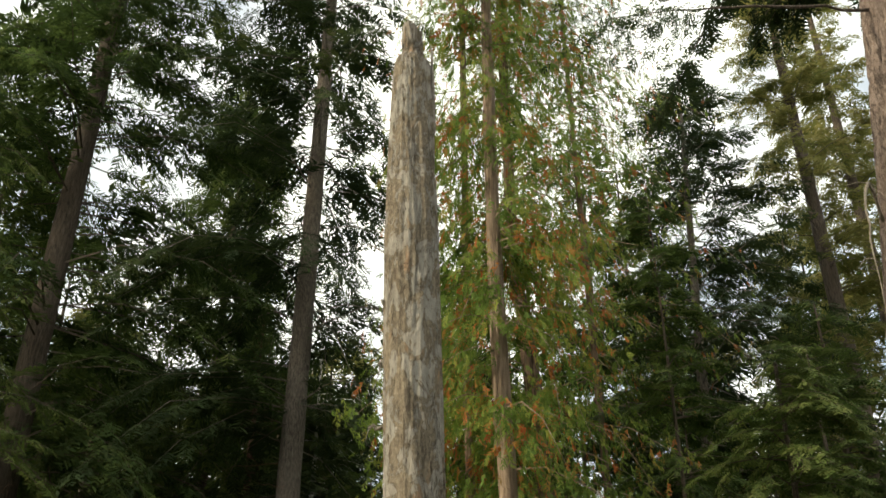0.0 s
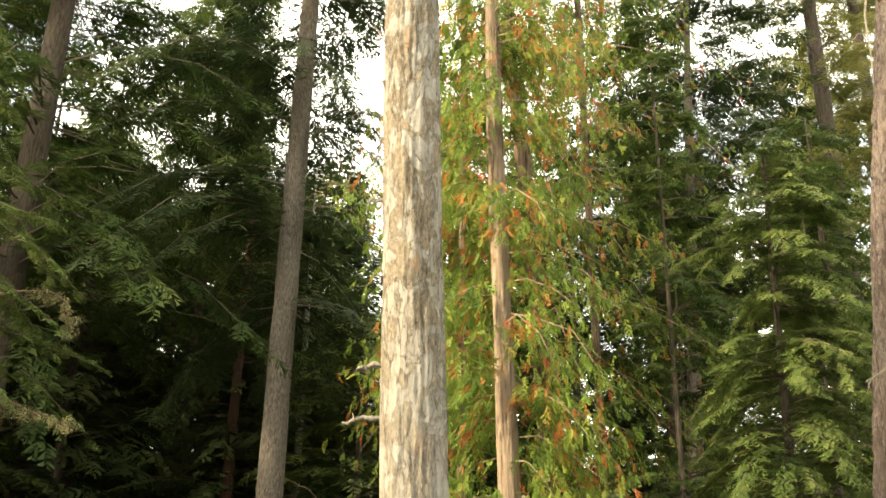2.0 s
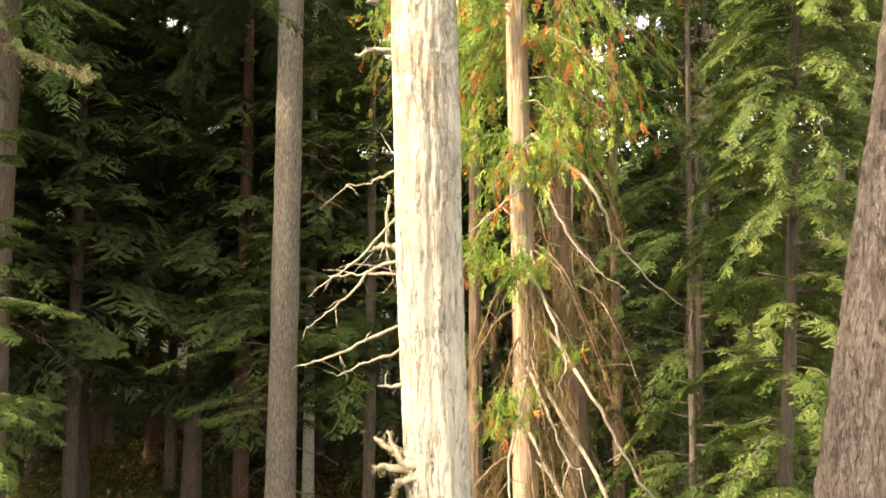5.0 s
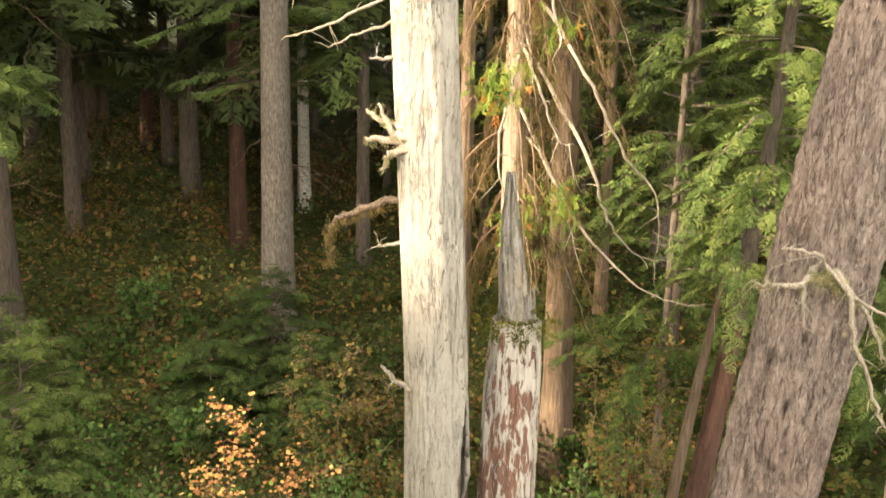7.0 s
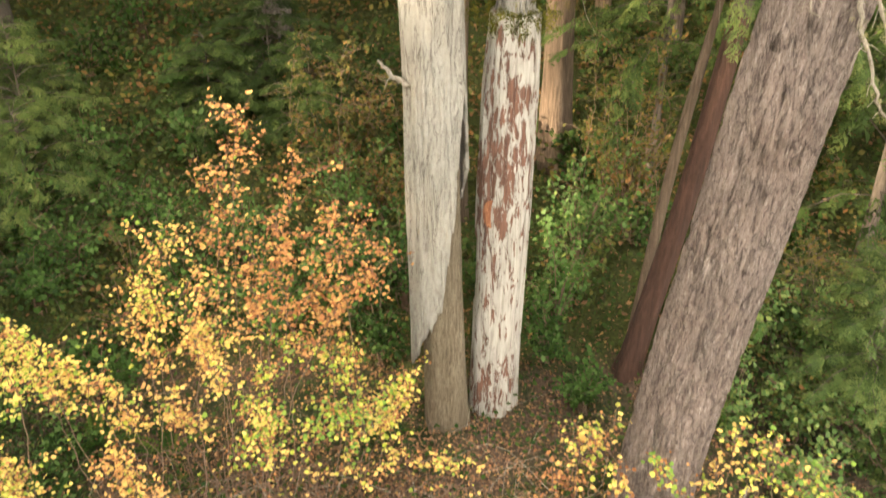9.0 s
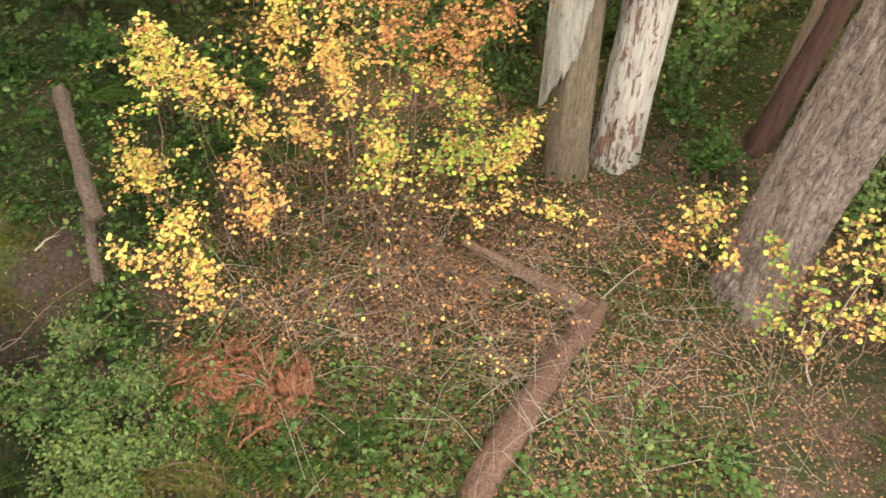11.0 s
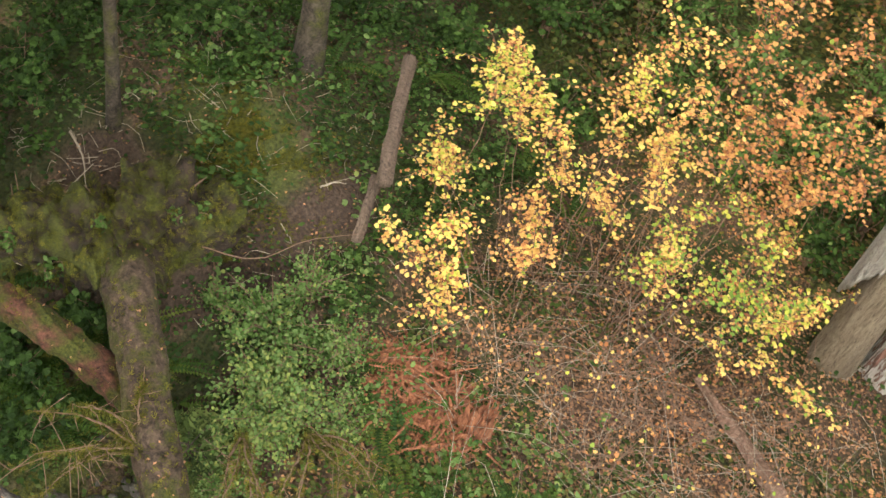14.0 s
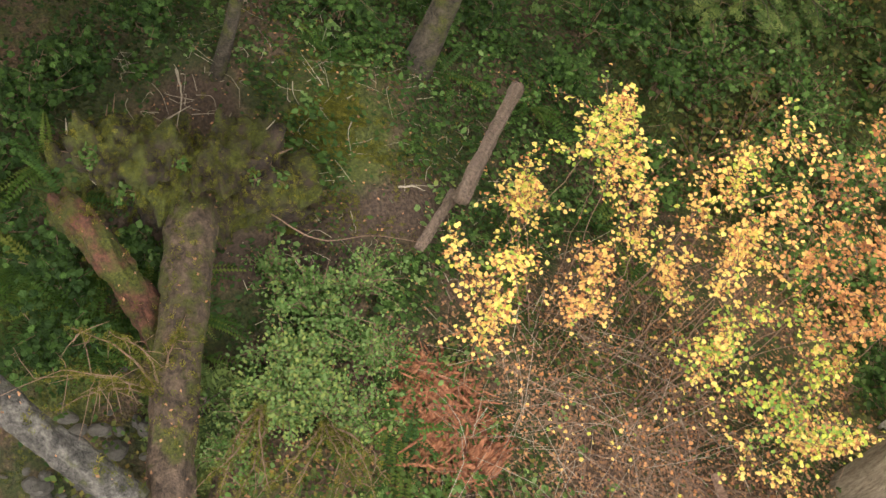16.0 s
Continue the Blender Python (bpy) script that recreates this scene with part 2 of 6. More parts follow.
FERN = leaf_material("fern_frond", [(0.0, (0.020, 0.056, 0.010)), (0.6, (0.055, 0.115, 0.018)), (1.0, (0.14, 0.16, 0.03))], 0.35)
UNDER = leaf_material("undergrowth_leaf", [(0.0, (0.017, 0.050, 0.010)), (0.45, (0.046, 0.086, 0.016)), (0.72, (0.090, 0.100, 0.026)), (0.90, (0.20, 0.155, 0.036)), (1.0, (0.22, 0.11, 0.04))], 0.3)
LITTER = leaf_material("fallen_leaf", [(0.0, (0.16, 0.088, 0.050)), (0.5, (0.34, 0.172, 0.094)), (0.85, (0.41, 0.212, 0.105)), (1.0, (0.45, 0.26, 0.10))], 0.15, 0.8)
MOSSY = leaf_material("moss_tuft", [(0.0, (0.028, 0.034, 0.006)), (0.6, (0.095, 0.095, 0.012)), (1.0, (0.19, 0.165, 0.025))], 0.3, 0.9)
BROWN_MOSS = leaf_material("brown_hanging_moss", [(0.0, (0.050, 0.040, 0.016)), (0.6, (0.125, 0.092, 0.034)), (1.0, (0.24, 0.165, 0.058))], 0.35, 0.9)
LICHEN = leaf_material("hanging_lichen", [(0.0, (0.14, 0.14, 0.07)), (1.0, (0.38, 0.33, 0.17))], 0.3, 0.9)


def ground_material():
    n = Nodes("forest_floor")
    a, b, fine = n.noise(1.1, 6), n.noise(5.0, 6), n.noise(28, 6, 0.65)
    soil = n.ramp(fine, [(0.3, (0.034, 0.022, 0.015)), (0.52, (0.088, 0.055, 0.037)), (0.72, (0.19, 0.115, 0.072))])
    moss = n.ramp(fine, [(0.3, (0.018, 0.023, 0.007)), (0.55, (0.055, 0.064, 0.014)), (0.8, (0.12, 0.118, 0.028))])
    grass = n.ramp(fine, [(0.3, (0.014, 0.020, 0.008)), (0.6, (0.042, 0.050, 0.015)), (0.8, (0.09, 0.082, 0.028))])
    c = n.mix(n.ramp(n.math("ADD", a, n.math("MULTIPLY", b, 0.5)), [(0.66, 0.0), (0.84, 1.0)]), soil, grass)
    c = n.mix(n.ramp(n.math("ADD", n.attr("moss"), n.math("MULTIPLY", b, 0.6)), [(0.62, 0.0), (0.80, 1.0)]), c, moss)
    c = n.mix(n.ramp(n.math("ADD", n.attr("bare"), n.math("MULTIPLY", b, 0.5)), [(0.62, 0.0), (0.85, 1.0)]), c, n.ramp(fine, [(0.3, (0.022, 0.014, 0.010)), (0.52, (0.052, 0.034, 0.024)), (0.72, (0.105, 0.068, 0.046))]))
    n.bump(n.math("ADD", fine, b), 0.9, 0.05)
    return n.done(c, 0.95)


def rotten_material():
    n = Nodes("rotten_red_wood")
    g = n.noise(14, 7, 0.65, (2.2, 2.2, 0.5), 0.6)
    c = n.ramp(g, [(0.3, (0.075, 0.030, 0.016)), (0.5, (0.22, 0.085, 0.042)), (0.72, (0.42, 0.19, 0.10))])
    n.bump(g, 1.0, 0.03)
    return n.done(c, 0.9)


def mossy_wood(name, wood, moss_at, top=True):
    n = Nodes(name)
    g = n.noise(11, 7, 0.65, (1, 1, 1), 0.4)
    g2 = n.noise(38, 6, 0.7, (1, 1, 1), 0.3)
    g = n.math("ADD", n.math("MULTIPLY", g, 0.6), n.math("MULTIPLY", g2, 0.4))
    c = n.ramp(g, [(0.40, tuple(v * 0.3 for v in wood)), (0.5, wood), (0.62, tuple(min(v * 2.1, 0.8) for v in wood))])
    m = n.noise(3.0, 6)
    fine = n.noise(45, 4)
    moss = n.ramp(fine, [(0.3, (0.010, 0.014, 0.003)), (0.7, (0.066, 0.071, 0.010))])
    c = n.mix(n.ramp(m, [(moss_at, 0.0), (moss_at + 0.12, 1.0)]), c, moss)
    n.bump(n.math("ADD", g, n.math("MULTIPLY", fine, 0.4)), 0.9, 0.03)
    return n.done(c, 0.93)


GROUND = ground_material()
ROTTEN = rotten_material()
MOSS_LOG = mossy_wood("mossy_log_bark", (0.048, 0.032, 0.022), 0.49)
MOSS_GREY = mossy_wood("mossy_grey_log", (0.050, 0.045, 0.039), 0.57)
RED_LOG = mossy_wood("mossy_red_log", (0.062, 0.025, 0.016), 0.46)
ROOT_MOSS = mossy_wood("root_plate_moss", (0.019, 0.012, 0.008), 0.45)
ROCK = bark("stream_stone", (0.11, 0.098, 0.083), (0.064, 0.057, 0.048), (0.03, 0.026, 0.022), 1.0, 1.0, 0.4)
BANK_BARK = mossy_wood("mossy_dark_bark", (0.036, 0.028, 0.020), 0.50)


# ---- mesh tools ----
def value_noise(p, seed=0):
    """Smooth noise in 0..1 for an array of places (n, 3)."""
    p = np.asarray(p, float)
    i = np.floor(p).astype(np.int64)
    f = p - i
    f = f * f * (3 - 2 * f)
    total = np.zeros(len(p))
    for dx in (0, 1):
        for dy in (0, 1):
            for dz in (0, 1):
                h = (i[:, 0] + dx) * 73856093 ^ (i[:, 1] + dy) * 19349663 ^ (i[:, 2] + dz) * 83492791 ^ (seed * 2654435 + 97)
                h = (h ^ (h >> 13)) * 1274126177 & 0x7FFFFFFF
                h = (h ^ (h >> 11)) * 668265263 & 0x7FFFFFFF
                w = (f[:, 0] if dx else 1 - f[:, 0]) * (f[:, 1] if dy else 1 - f[:, 1]) * (f[:, 2] if dz else 1 - f[:, 2])
                total += w * (h / 0x7FFFFFFF)
    return total


def fbm(p, octaves=4, seed=0, gain=0.5):
    p = np.asarray(p, float)
    total, amp, norm = np.zeros(len(p)), 1.0, 0.0
    for o in range(octaves):
        total += amp * value_noise(p * 2 ** o + 17.3 * o, seed + o)
        norm += amp
        amp *= gain
    return total / norm


def smooth(a, b, v):
    t = np.clip((v - a) / (b - a), 0, 1)
    return t * t * (3 - 2 * t)


def mesh_of(name, verts, tris=None, quads=None, attrs=None, soft=False):
    me = bpy.data.meshes.new(name)
    verts = np.asarray(verts, np.float32).reshape(-1, 3)
    loops, starts, at = [], [], 0
    for faces, k in ((tris, 3), (quads, 4)):
        if faces is not None and len(faces):
            faces = np.asarray(faces, np.int32).reshape(-1, k)
            loops.append(faces.ravel())
            starts.append(at + np.arange(len(faces), dtype=np.int32) * k)
            at += faces.size
    loops, starts = np.concatenate(loops), np.concatenate(starts)
    me.vertices.add(len(verts))
    me.vertices.foreach_set("co", verts.ravel())
    me.loops.add(len(loops))
    me.loops.foreach_set("vertex_index", loops)
    me.polygons.add(len(starts))
    me.polygons.foreach_set("loop_start", starts)
    me.polygons.foreach_set("use_smooth", np.full(len(starts), soft))
    for key, values in (attrs or {}).items():
        me.attributes.new(key, "FLOAT", "POINT").data.foreach_set("value", np.asarray(values, np.float32))
    me.update(calc_edges=True)
    return me


def part(name, me, material, parent=None, label="", at=None, kind=""):
    ob = new(name, me)
    tagged(ob, kind=kind)
    if not me.materials:
        me.materials.append(material)
    if parent is not None:
        ob.parent = parent
    if at is not None:
        ob.matrix_basis = at
    if label:
        tagged(ob, label)
    return ob


def thing(name, place, label, category, group="", kind=""):
    ob = new(name)
    ob.empty_display_size = 0.2
    ob.matrix_basis = Matrix.Translation(place)
    return tagged(ob, label, category, group, kind)


class Soup:
    """Many small meshes gathered into one."""

    def __init__(self):
        self.v, self.t, self.q, self.tint, self.n = [], [], [], [], 0

    def add(self, v, tris=None, quads=None, tint=0.5):
        v = np.asarray(v, float).reshape(-1, 3)
        if tris is not None and len(tris):
            self.t.append(np.asarray(tris).reshape(-1, 3) + self.n)
        if quads is not None and len(quads):
            self.q.append(np.asarray(quads).reshape(-1, 4) + self.n)
        self.v.append(v)
        self.tint.append(np.broadcast_to(np.asarray(tint, float), (len(v),)))
        self.n += len(v)
        return self

    def mesh(self, name, soft=False, origin=(0, 0, 0)):
        v = np.concatenate(self.v) - np.asarray(origin, float)
        return mesh_of(name, v, np.concatenate(self.t) if self.t else None, np.concatenate(self.q) if self.q else None, {"tint": np.concatenate(self.tint)}, soft)


def curve_points(points, n):
    """A smooth line of n places through the points (Catmull-Rom)."""
    p = np.asarray(points, float)
    if len(p) == 2:
        return p[0] + (p[1] - p[0]) * np.linspace(0, 1, n)[:, None]
    e = np.vstack([2 * p[0] - p[1], p, 2 * p[-1] - p[-2]])
    u = np.linspace(0, len(p) - 1 - 1e-9, n)
    i = u.astype(int)
    t = (u - i)[:, None]
    a, b, c, d = e[i], e[i + 1], e[i + 2], e[i + 3]
    return 0.5 * (2 * b + (c - a) * t + (2 * a - 5 * b + 4 * c - d) * t ** 2 + (3 * b - 3 * c + d - a) * t ** 3)


def tube(points, radii, sides=6, caps=True):
    """A round tube along places: verts, tris, quads."""
    p = np.asarray(points, float)
    r = np.broadcast_to(np.asarray(radii, float), (len(p),))
    d = np.gradient(p, axis=0)
    d /= np.linalg.norm(d, axis=1)[:, None] + 1e-9
    ref = np.array([0.0, 0.0, 1.0]) if abs(d[:, 2]).mean() < 0.8 else np.array([0.0, 1.0, 0.0])
    u = np.cross(ref, d)
    u /= np.linalg.norm(u, axis=1)[:, None] + 1e-9
    w = np.cross(d, u)
    a = np.linspace(0, 2 * np.pi, sides, endpoint=False)
    v = p[:, None] + r[:, None, None] * (np.cos(a)[None, :, None] * u[:, None] + np.sin(a)[None, :, None] * w[:, None])
    n = len(p)
    i, j = np.meshgrid(np.arange(n - 1), np.arange(sides), indexing="ij")
    k = (j + 1) % sides
    q = np.stack([i * sides + j, i * sides + k, (i + 1) * sides + k, (i + 1) * sides + j], -1).reshape(-1, 4)
    v = v.reshape(-1, 3)
    t = None
    if caps:
        v = np.vstack([v, p[0], p[-1]])
        j = np.arange(sides)
        k = (j + 1) % sides
        t = np.vstack([np.stack([np.full(sides, n * sides), k, j], -1), np.stack([np.full(sides, n * sides + 1), (n - 1) * sides + j, (n - 1) * sides + k], -1)])
    return v, t, q


def scatter(soup, tv, tt, places, turns, sizes, tints):
    """Puts the small mesh (tv, tt) at many places. turns: (n, 3, 3), columns are its axes."""
    n, k = len(places), len(tv)
    if not n:
        return
    v = np.einsum("nij,kj->nki", turns, tv) * np.asarray(sizes).reshape(-1, 1, 1) + np.asarray(places)[:, None]
    t = tt[None] + (np.arange(n) * k)[:, None, None]
    soup.add(v.reshape(-1, 3), t.reshape(-1, 3), None, np.repeat(np.asarray(tints), k))


def axes(ahead, up):
    """Turns whose x is ahead and whose z is nearly up."""
    x = ahead / (np.linalg.norm(ahead, axis=1)[:, None] + 1e-9)
    y = np.cross(up, x)
    y /= np.linalg.norm(y, axis=1)[:, None] + 1e-9
    return np.stack([x, y, np.cross(x, y)], -1)


def spray_shape(pairs=9, length=0.36, width=0.075, lean=48, droop=0.12, seed=0):
    """A flat conifer twig of unit length along x: a stalk with uneven needle sprigs on both sides."""
    rng = np.random.default_rng(seed)
    v, t = [(0, 0.012, 0), (0, -0.012, 0), (1, 0, -droop)], [(0, 1, 2)]
    for i in range(pairs):
        for side in (1, -1):
            s = 0.06 + 0.86 * (i + rng.uniform(-0.35, 0.35)) / (pairs - 1)
            ln = length * (0.55 + 0.9 * s) * (1.12 - s) * 1.9 * rng.uniform(0.6, 1.3)
            a = radians(lean + rng.uniform(-15, 15)) * side
            c = np.array([s, 0, -droop * s * s])
            d = np.array([math.cos(a), math.sin(a), rng.uniform(-0.4, 0.05)])
            w = np.array([-math.sin(a), math.cos(a), 0]) * width * 0.5 * rng.uniform(0.8, 1.25)
            m = c + d * ln * 0.5
            k = len(v)
            v += [tuple(c - w * 0.4 * side), tuple(m + w * 1.3), tuple(c + d * ln)]
            t += [(k, k + 1, k + 2)]
    return np.array(v, float), np.array(t)


SPRAY = [spray_shape(4, 0.46, 0.20, 46, 0.12, k) for k in range(4)]
FINE_SPRAY = [spray_shape(6, 0.42, 0.13, 44, 0.22, k) for k in range(4)]
SPRAY_FAR = [spray_shape(7, 0.50, 0.165, 46, 0.18, k) for k in range(4)]
CEDAR_SPRAY = [spray_shape(4, 0.40, 0.17, 27, 0.30, k) for k in range(4)]
TUFT = spray_shape(3, 0.5, 0.2, 55)
STRAND = spray_shape(3, 0.34, 0.055, 16, 0.2)


def scatter_mixed(soup, shapes, places, turns, sizes, tints):
    """Puts several small meshes by turns at many places."""
    for k, shape in enumerate(shapes):
        scatter(soup, *shape, places[k::len(shapes)], turns[k::len(shapes)], sizes[k::len(shapes)], tints[k::len(shapes)])


def leaf_shape(lobes):
    """A leaf of unit width in the xy plane, its stalk at the origin, a little folded."""
    v = [(0.0, 0.0, 0.0)]
    if lobes:
        for i in range(lobes):
            a = radians(-125 + 250 * i / (lobes - 1))
            r = 0.62 - 0.16 * abs(i / (lobes - 1) - 0.5) * 2
            v.append((0.28 + r * math.cos(a) * 0.95, r * math.sin(a), -0.10 * abs(math.sin(a)) - 0.05))
            if i < lobes - 1:
                b = a + radians(125 / (lobes - 1))
                v.append((0.28 + 0.47 * math.cos(b), 0.47 * math.sin(b), 0.02))
    else:
        v += [(0.22, -0.30, -0.06), (0.68, -0.28, -0.08), (1.0, 0.0, -0.08), (0.68, 0.28, -0.08), (0.22, 0.30, -0.06)]
    n = len(v)
    return np.array(v), np.array([(0, i, i + 1) for i in range(1, n - 1)])


MAPLE_LEAF = leaf_shape(5)
SMALL_LEAF = np.array([(0, 0, 0), (0.5, -0.34, -0.06), (1, 0, -0.1), (0.5, 0.34, -0.06)]), np.array([(0, 1, 2), (0, 2, 3)])
OVAL_LEAF = leaf_shape(0)


# ---- the lie of the land ----
def land(x, y):
    """Height of the ground at places x, y (arrays)."""
    x, y = np.asarray(x, float), np.asarray(y, float)
    z = np.interp(y, [-40, 0, 3.5, 6, 9, 12, 16.4, 22, 30, 45, 90, 400], [-0.6, -0.5, -0.25, 0.0, 0.12, 0.9, 2.3, 3.5, 5.4, 9.5, 24, 70])
    z = z + 1.15 * smooth(-3.2, -6.2, x) * smooth(4.2, 6.6, y) * (1 - smooth(9, 15, y))
    z = z - 0.55 * np.exp(-((x + 3.7) / 1.1) ** 2 - ((y - 2.3) / 1.7) ** 2)
    z = z - 0.55 * np.exp(-((x + 4.25) / 0.55) ** 2 - ((y - 4.3) / 0.8) ** 2)
    z = z - 0.35 * np.exp(-((x + 6.3) / 0.8) ** 2 - ((y - 5.2) / 0.6) ** 2)
    z = z - 0.35 * smooth(2.5, 8, x) * smooth(4, 8, y) * (1 - smooth(18, 30, y))
    # the dark hollow along the fallen trunk
    o, a = (x + 4.72) * 0.513 + (y - 3.63) * 0.857, (x + 4.72) * 0.857 - (y - 3.63) * 0.513
    z = z - 0.55 * np.exp(-((o - 0.36) / 0.17) ** 2) * smooth(-0.4, 0.2, a) * smooth(3.2, 2.4, a)
    # the mound of the upturned roots
    u, w = (x + 5.9) * 0.565 + (y - 4.05) * 0.826, (x + 5.9) * 0.826 - (y - 4.05) * 0.565
    z = z + 0.72 * np.exp(-(w / np.where(w > 0, 0.30, 0.55)) ** 2) * smooth(1.5, 0.9, np.abs(u))
    # the dark gap between the roots and the bank
    z = z - 0.65 * np.exp(-((x + 5.02) / 0.30) ** 2 - ((y - 5.12) / 0.34) ** 2)
    p = np.stack([x.ravel(), y.ravel(), np.zeros(x.size)], -1)
    bumps = (fbm(p * 0.6, 3, 5) - 0.5) * 0.5 + (fbm(p * 3.1, 3, 9) - 0.5) * 0.16
    return z + bumps.reshape(x.shape) * smooth(80, 40, np.hypot(x, y))


def on_land(x, y, lift=0.0):
    return np.array([x, y, float(land(np.array([x]), np.array([y]))[0]) + lift])


def build_ground():
    def steps(fine_a, fine_b, step, reach):
        far_a = fine_a - np.geomspace(0.4, reach, 22)[::-1]
        far_b = fine_b + np.geomspace(0.4, reach, 22)
        return np.concatenate([far_a, np.arange(fine_a, fine_b, step), far_b])

    xs, ys = steps(-9.5, 6.5, 0.075, 600), steps(0.5, 14.0, 0.075, 600)
    x, y = np.meshgrid(xs, ys, indexing="ij")
    z = land(x, y)
    v = np.stack([x, y, z], -1).reshape(-1, 3)
    p = v * np.array([1, 1, 0])
    fine = smooth(16, 8, np.hypot(v[:, 0], v[:, 1] - 6))
    v[:, 2] += (fbm(p * 9.0, 3, 21) - 0.5) * 0.09 * fine
    n, m = len(xs), len(ys)
    i, j = np.meshgrid(np.arange(n - 1), np.arange(m - 1), indexing="ij")
    q = np.stack([i * m + j, (i + 1) * m + j, (i + 1) * m + j + 1, i * m + j + 1], -1).reshape(-1, 4)
    gx, gy = v[:, 0], v[:, 1]
    moss = np.exp(-((gx + 5.7) / 0.8) ** 2 - ((gy - 5.9) / 0.4) ** 2) * 0.8 + np.exp(-((gx + 5.6) / 1.1) ** 2 - ((gy - 6.6) / 0.8) ** 2) * 0.28 + np.exp(-((gx + 5.2) / 1.1) ** 2 - ((gy - 2.6) / 0.8) ** 2) * 0.7 + smooth(-5, -9, gx) * 0.4 + smooth(8.6, 10.5, gy) * 0.55
    bare = np.exp(-((gx + 6.8) / 0.75) ** 2 - ((gy - 4.95) / 0.5) ** 2) * 1.2 + np.exp(-((gx + 4.6) / 0.7) ** 2 - ((gy - 6.4) / 0.8) ** 2) * 0.9 + np.exp(-((gx + 1.2) / 1.6) ** 2 - ((gy - 6.6) / 1.0) ** 2) * 0.5
    u, w = (gx + 5.9) * 0.565 + (gy - 4.05) * 0.826, (gx + 5.9) * 0.826 - (gy - 4.05) * 0.565
    inside = smooth(1.5, 1.0, np.abs(u))
    moss = moss + 0.8 * inside * np.exp(-((w + 0.15) / 0.35) ** 2)
    bare = bare * 0.8 + 0.8 * inside * np.exp(-((w - 0.4) / 0.22) ** 2)
    bare = bare + 0.9 * np.exp(-((gx + 4.95) / 0.45) ** 2 - ((gy - 5.3) / 0.45) ** 2)
    me = mesh_of("ground", v, None, q, {"moss": moss, "bare": bare}, True)
    tagged(part("ground", me, GROUND), "brown leaf-littered forest floor with moss and bare soil", "ground", kind="structure")


# ---- trees ----
def trunk_mesh(name, points, radii, rings, sides, relief=None, top=True, tint=None):
    """A stem along places, with relief(angle, height along, place) added to its radius."""
    p = curve_points(points, rings)
    r = np.interp(np.linspace(0, 1, rings), np.linspace(0, 1, len(radii)), radii)
    v, t, q = tube(p, r, sides, top)
    body = v[: rings * sides].reshape(rings, sides, 3)
    out = body - p[:, None]
    ln = np.linalg.norm(out, axis=2, keepdims=True) + 1e-9
    ang = np.broadcast_to(np.linspace(0, 2 * np.pi, sides, endpoint=False)[None], (rings, sides)).ravel()
    s = np.broadcast_to(np.linspace(0, 1, rings)[:, None], (rings, sides)).ravel()
    tints = np.full(len(v), 0.5)
    if relief is not None:
        off = relief(ang, s, body.reshape(-1, 3))
        v[: rings * sides] = (body + out / ln * off.reshape(rings, sides, 1)).reshape(-1, 3)
    if tint is not None:
        tints[: rings * sides] = tint(ang, s, body.reshape(-1, 3))
    return mesh_of(name, v, t, q, {"tint": tints}, True)


def ridged(depth, around, along, seed, flare=0.0):
    """Bark relief: furrows that run up the stem, and a flare at the foot."""
    def relief(ang, s, p):
        c = np.stack([np.cos(ang) * around, np.sin(ang) * around, p[:, 2] * along], -1)
        f = fbm(c, 4, seed)
        f = 1 - np.abs(f - 0.5) * 5
        lobes = 1 + 0.35 * np.cos(ang * 5 + seed)
        return depth * np.clip(f, -0.6, 1) + flare * lobes * np.exp(-s * 22)
    return relief


def crown_mesh(name, seed, base_z, top_z, reach, branches, per_branch, shape, size, rise=0.25, droop=0.55, hang=0.0, axis=None, cut=None, tint_bias=0.0, thin=0.0, taper=0.75, loose=0.0):
    """Branches with sprays round a stem. Places are relative to the tree's foot. axis(z) gives the stem's x, y."""
    rng = np.random.default_rng(seed)
    sprays, wood = Soup(), Soup()
    zs = base_z + (top_z - base_z) * rng.random(branches) ** 0.9
    zs.sort()
    for z in zs:
        f = (z - base_z) / (top_z - base_z)
        a = rng.random() * 2 * np.pi
        if cut is not None and cut(a, z) > rng.random():
            continue
        ln = reach * (1 - f) ** taper * (0.55 + 0.6 * rng.random()) * (0.55 + 0.45 * min(1, f * 6 + 0.2)) + 0.25
        ax = np.array(axis(z)) if axis else np.zeros(2)
        p0 = np.array([*ax, z])
        d = np.array([math.cos(a), math.sin(a), 0])
        e, dr = rise * (0.4 + rng.random()) + 0.25 * f, droop * (0.6 + 0.7 * rng.random())
        n = max(6, int(per_branch * 1.35 * ln / reach * 1.25))
        s = np.sort(0.12 + 0.88 * rng.random(n) ** 0.8)
        pos = p0 + d * (ln * s)[:, None]
        pos[:, 2] += ln * (e * s - dr * s ** 2)
        u = np.linspace(0, 1, 4)
        line = p0 + d * (ln * u)[:, None]
        line[:, 2] += ln * (e * u - dr * u ** 2)
        line[1:-1] += rng.normal(0, 0.02 * ln, (2, 3))
        wood.add(*tube(line, np.linspace(0.008 + 0.0035 * ln, 0.003, 4), 3, False))
        slope = e - 2 * dr * s
        side = np.where(rng.random(n) < 0.5, 1, -1) * radians(1) * rng.uniform(20, 75, n)
        side[-1] = 0
        dirs = np.stack([np.cos(a + side), np.sin(a + side), slope * 0.7 - 0.15 - hang + rng.normal(0, 0.12, n)], -1)
        up = np.tile([0.0, 0, 1], (n, 1)) + rng.normal(0, 0.16 + 0.5 * hang, (n, 3))
        sz = size * (0.6 + 0.7 * rng.random(n)) * (1.15 - 0.5 * s)
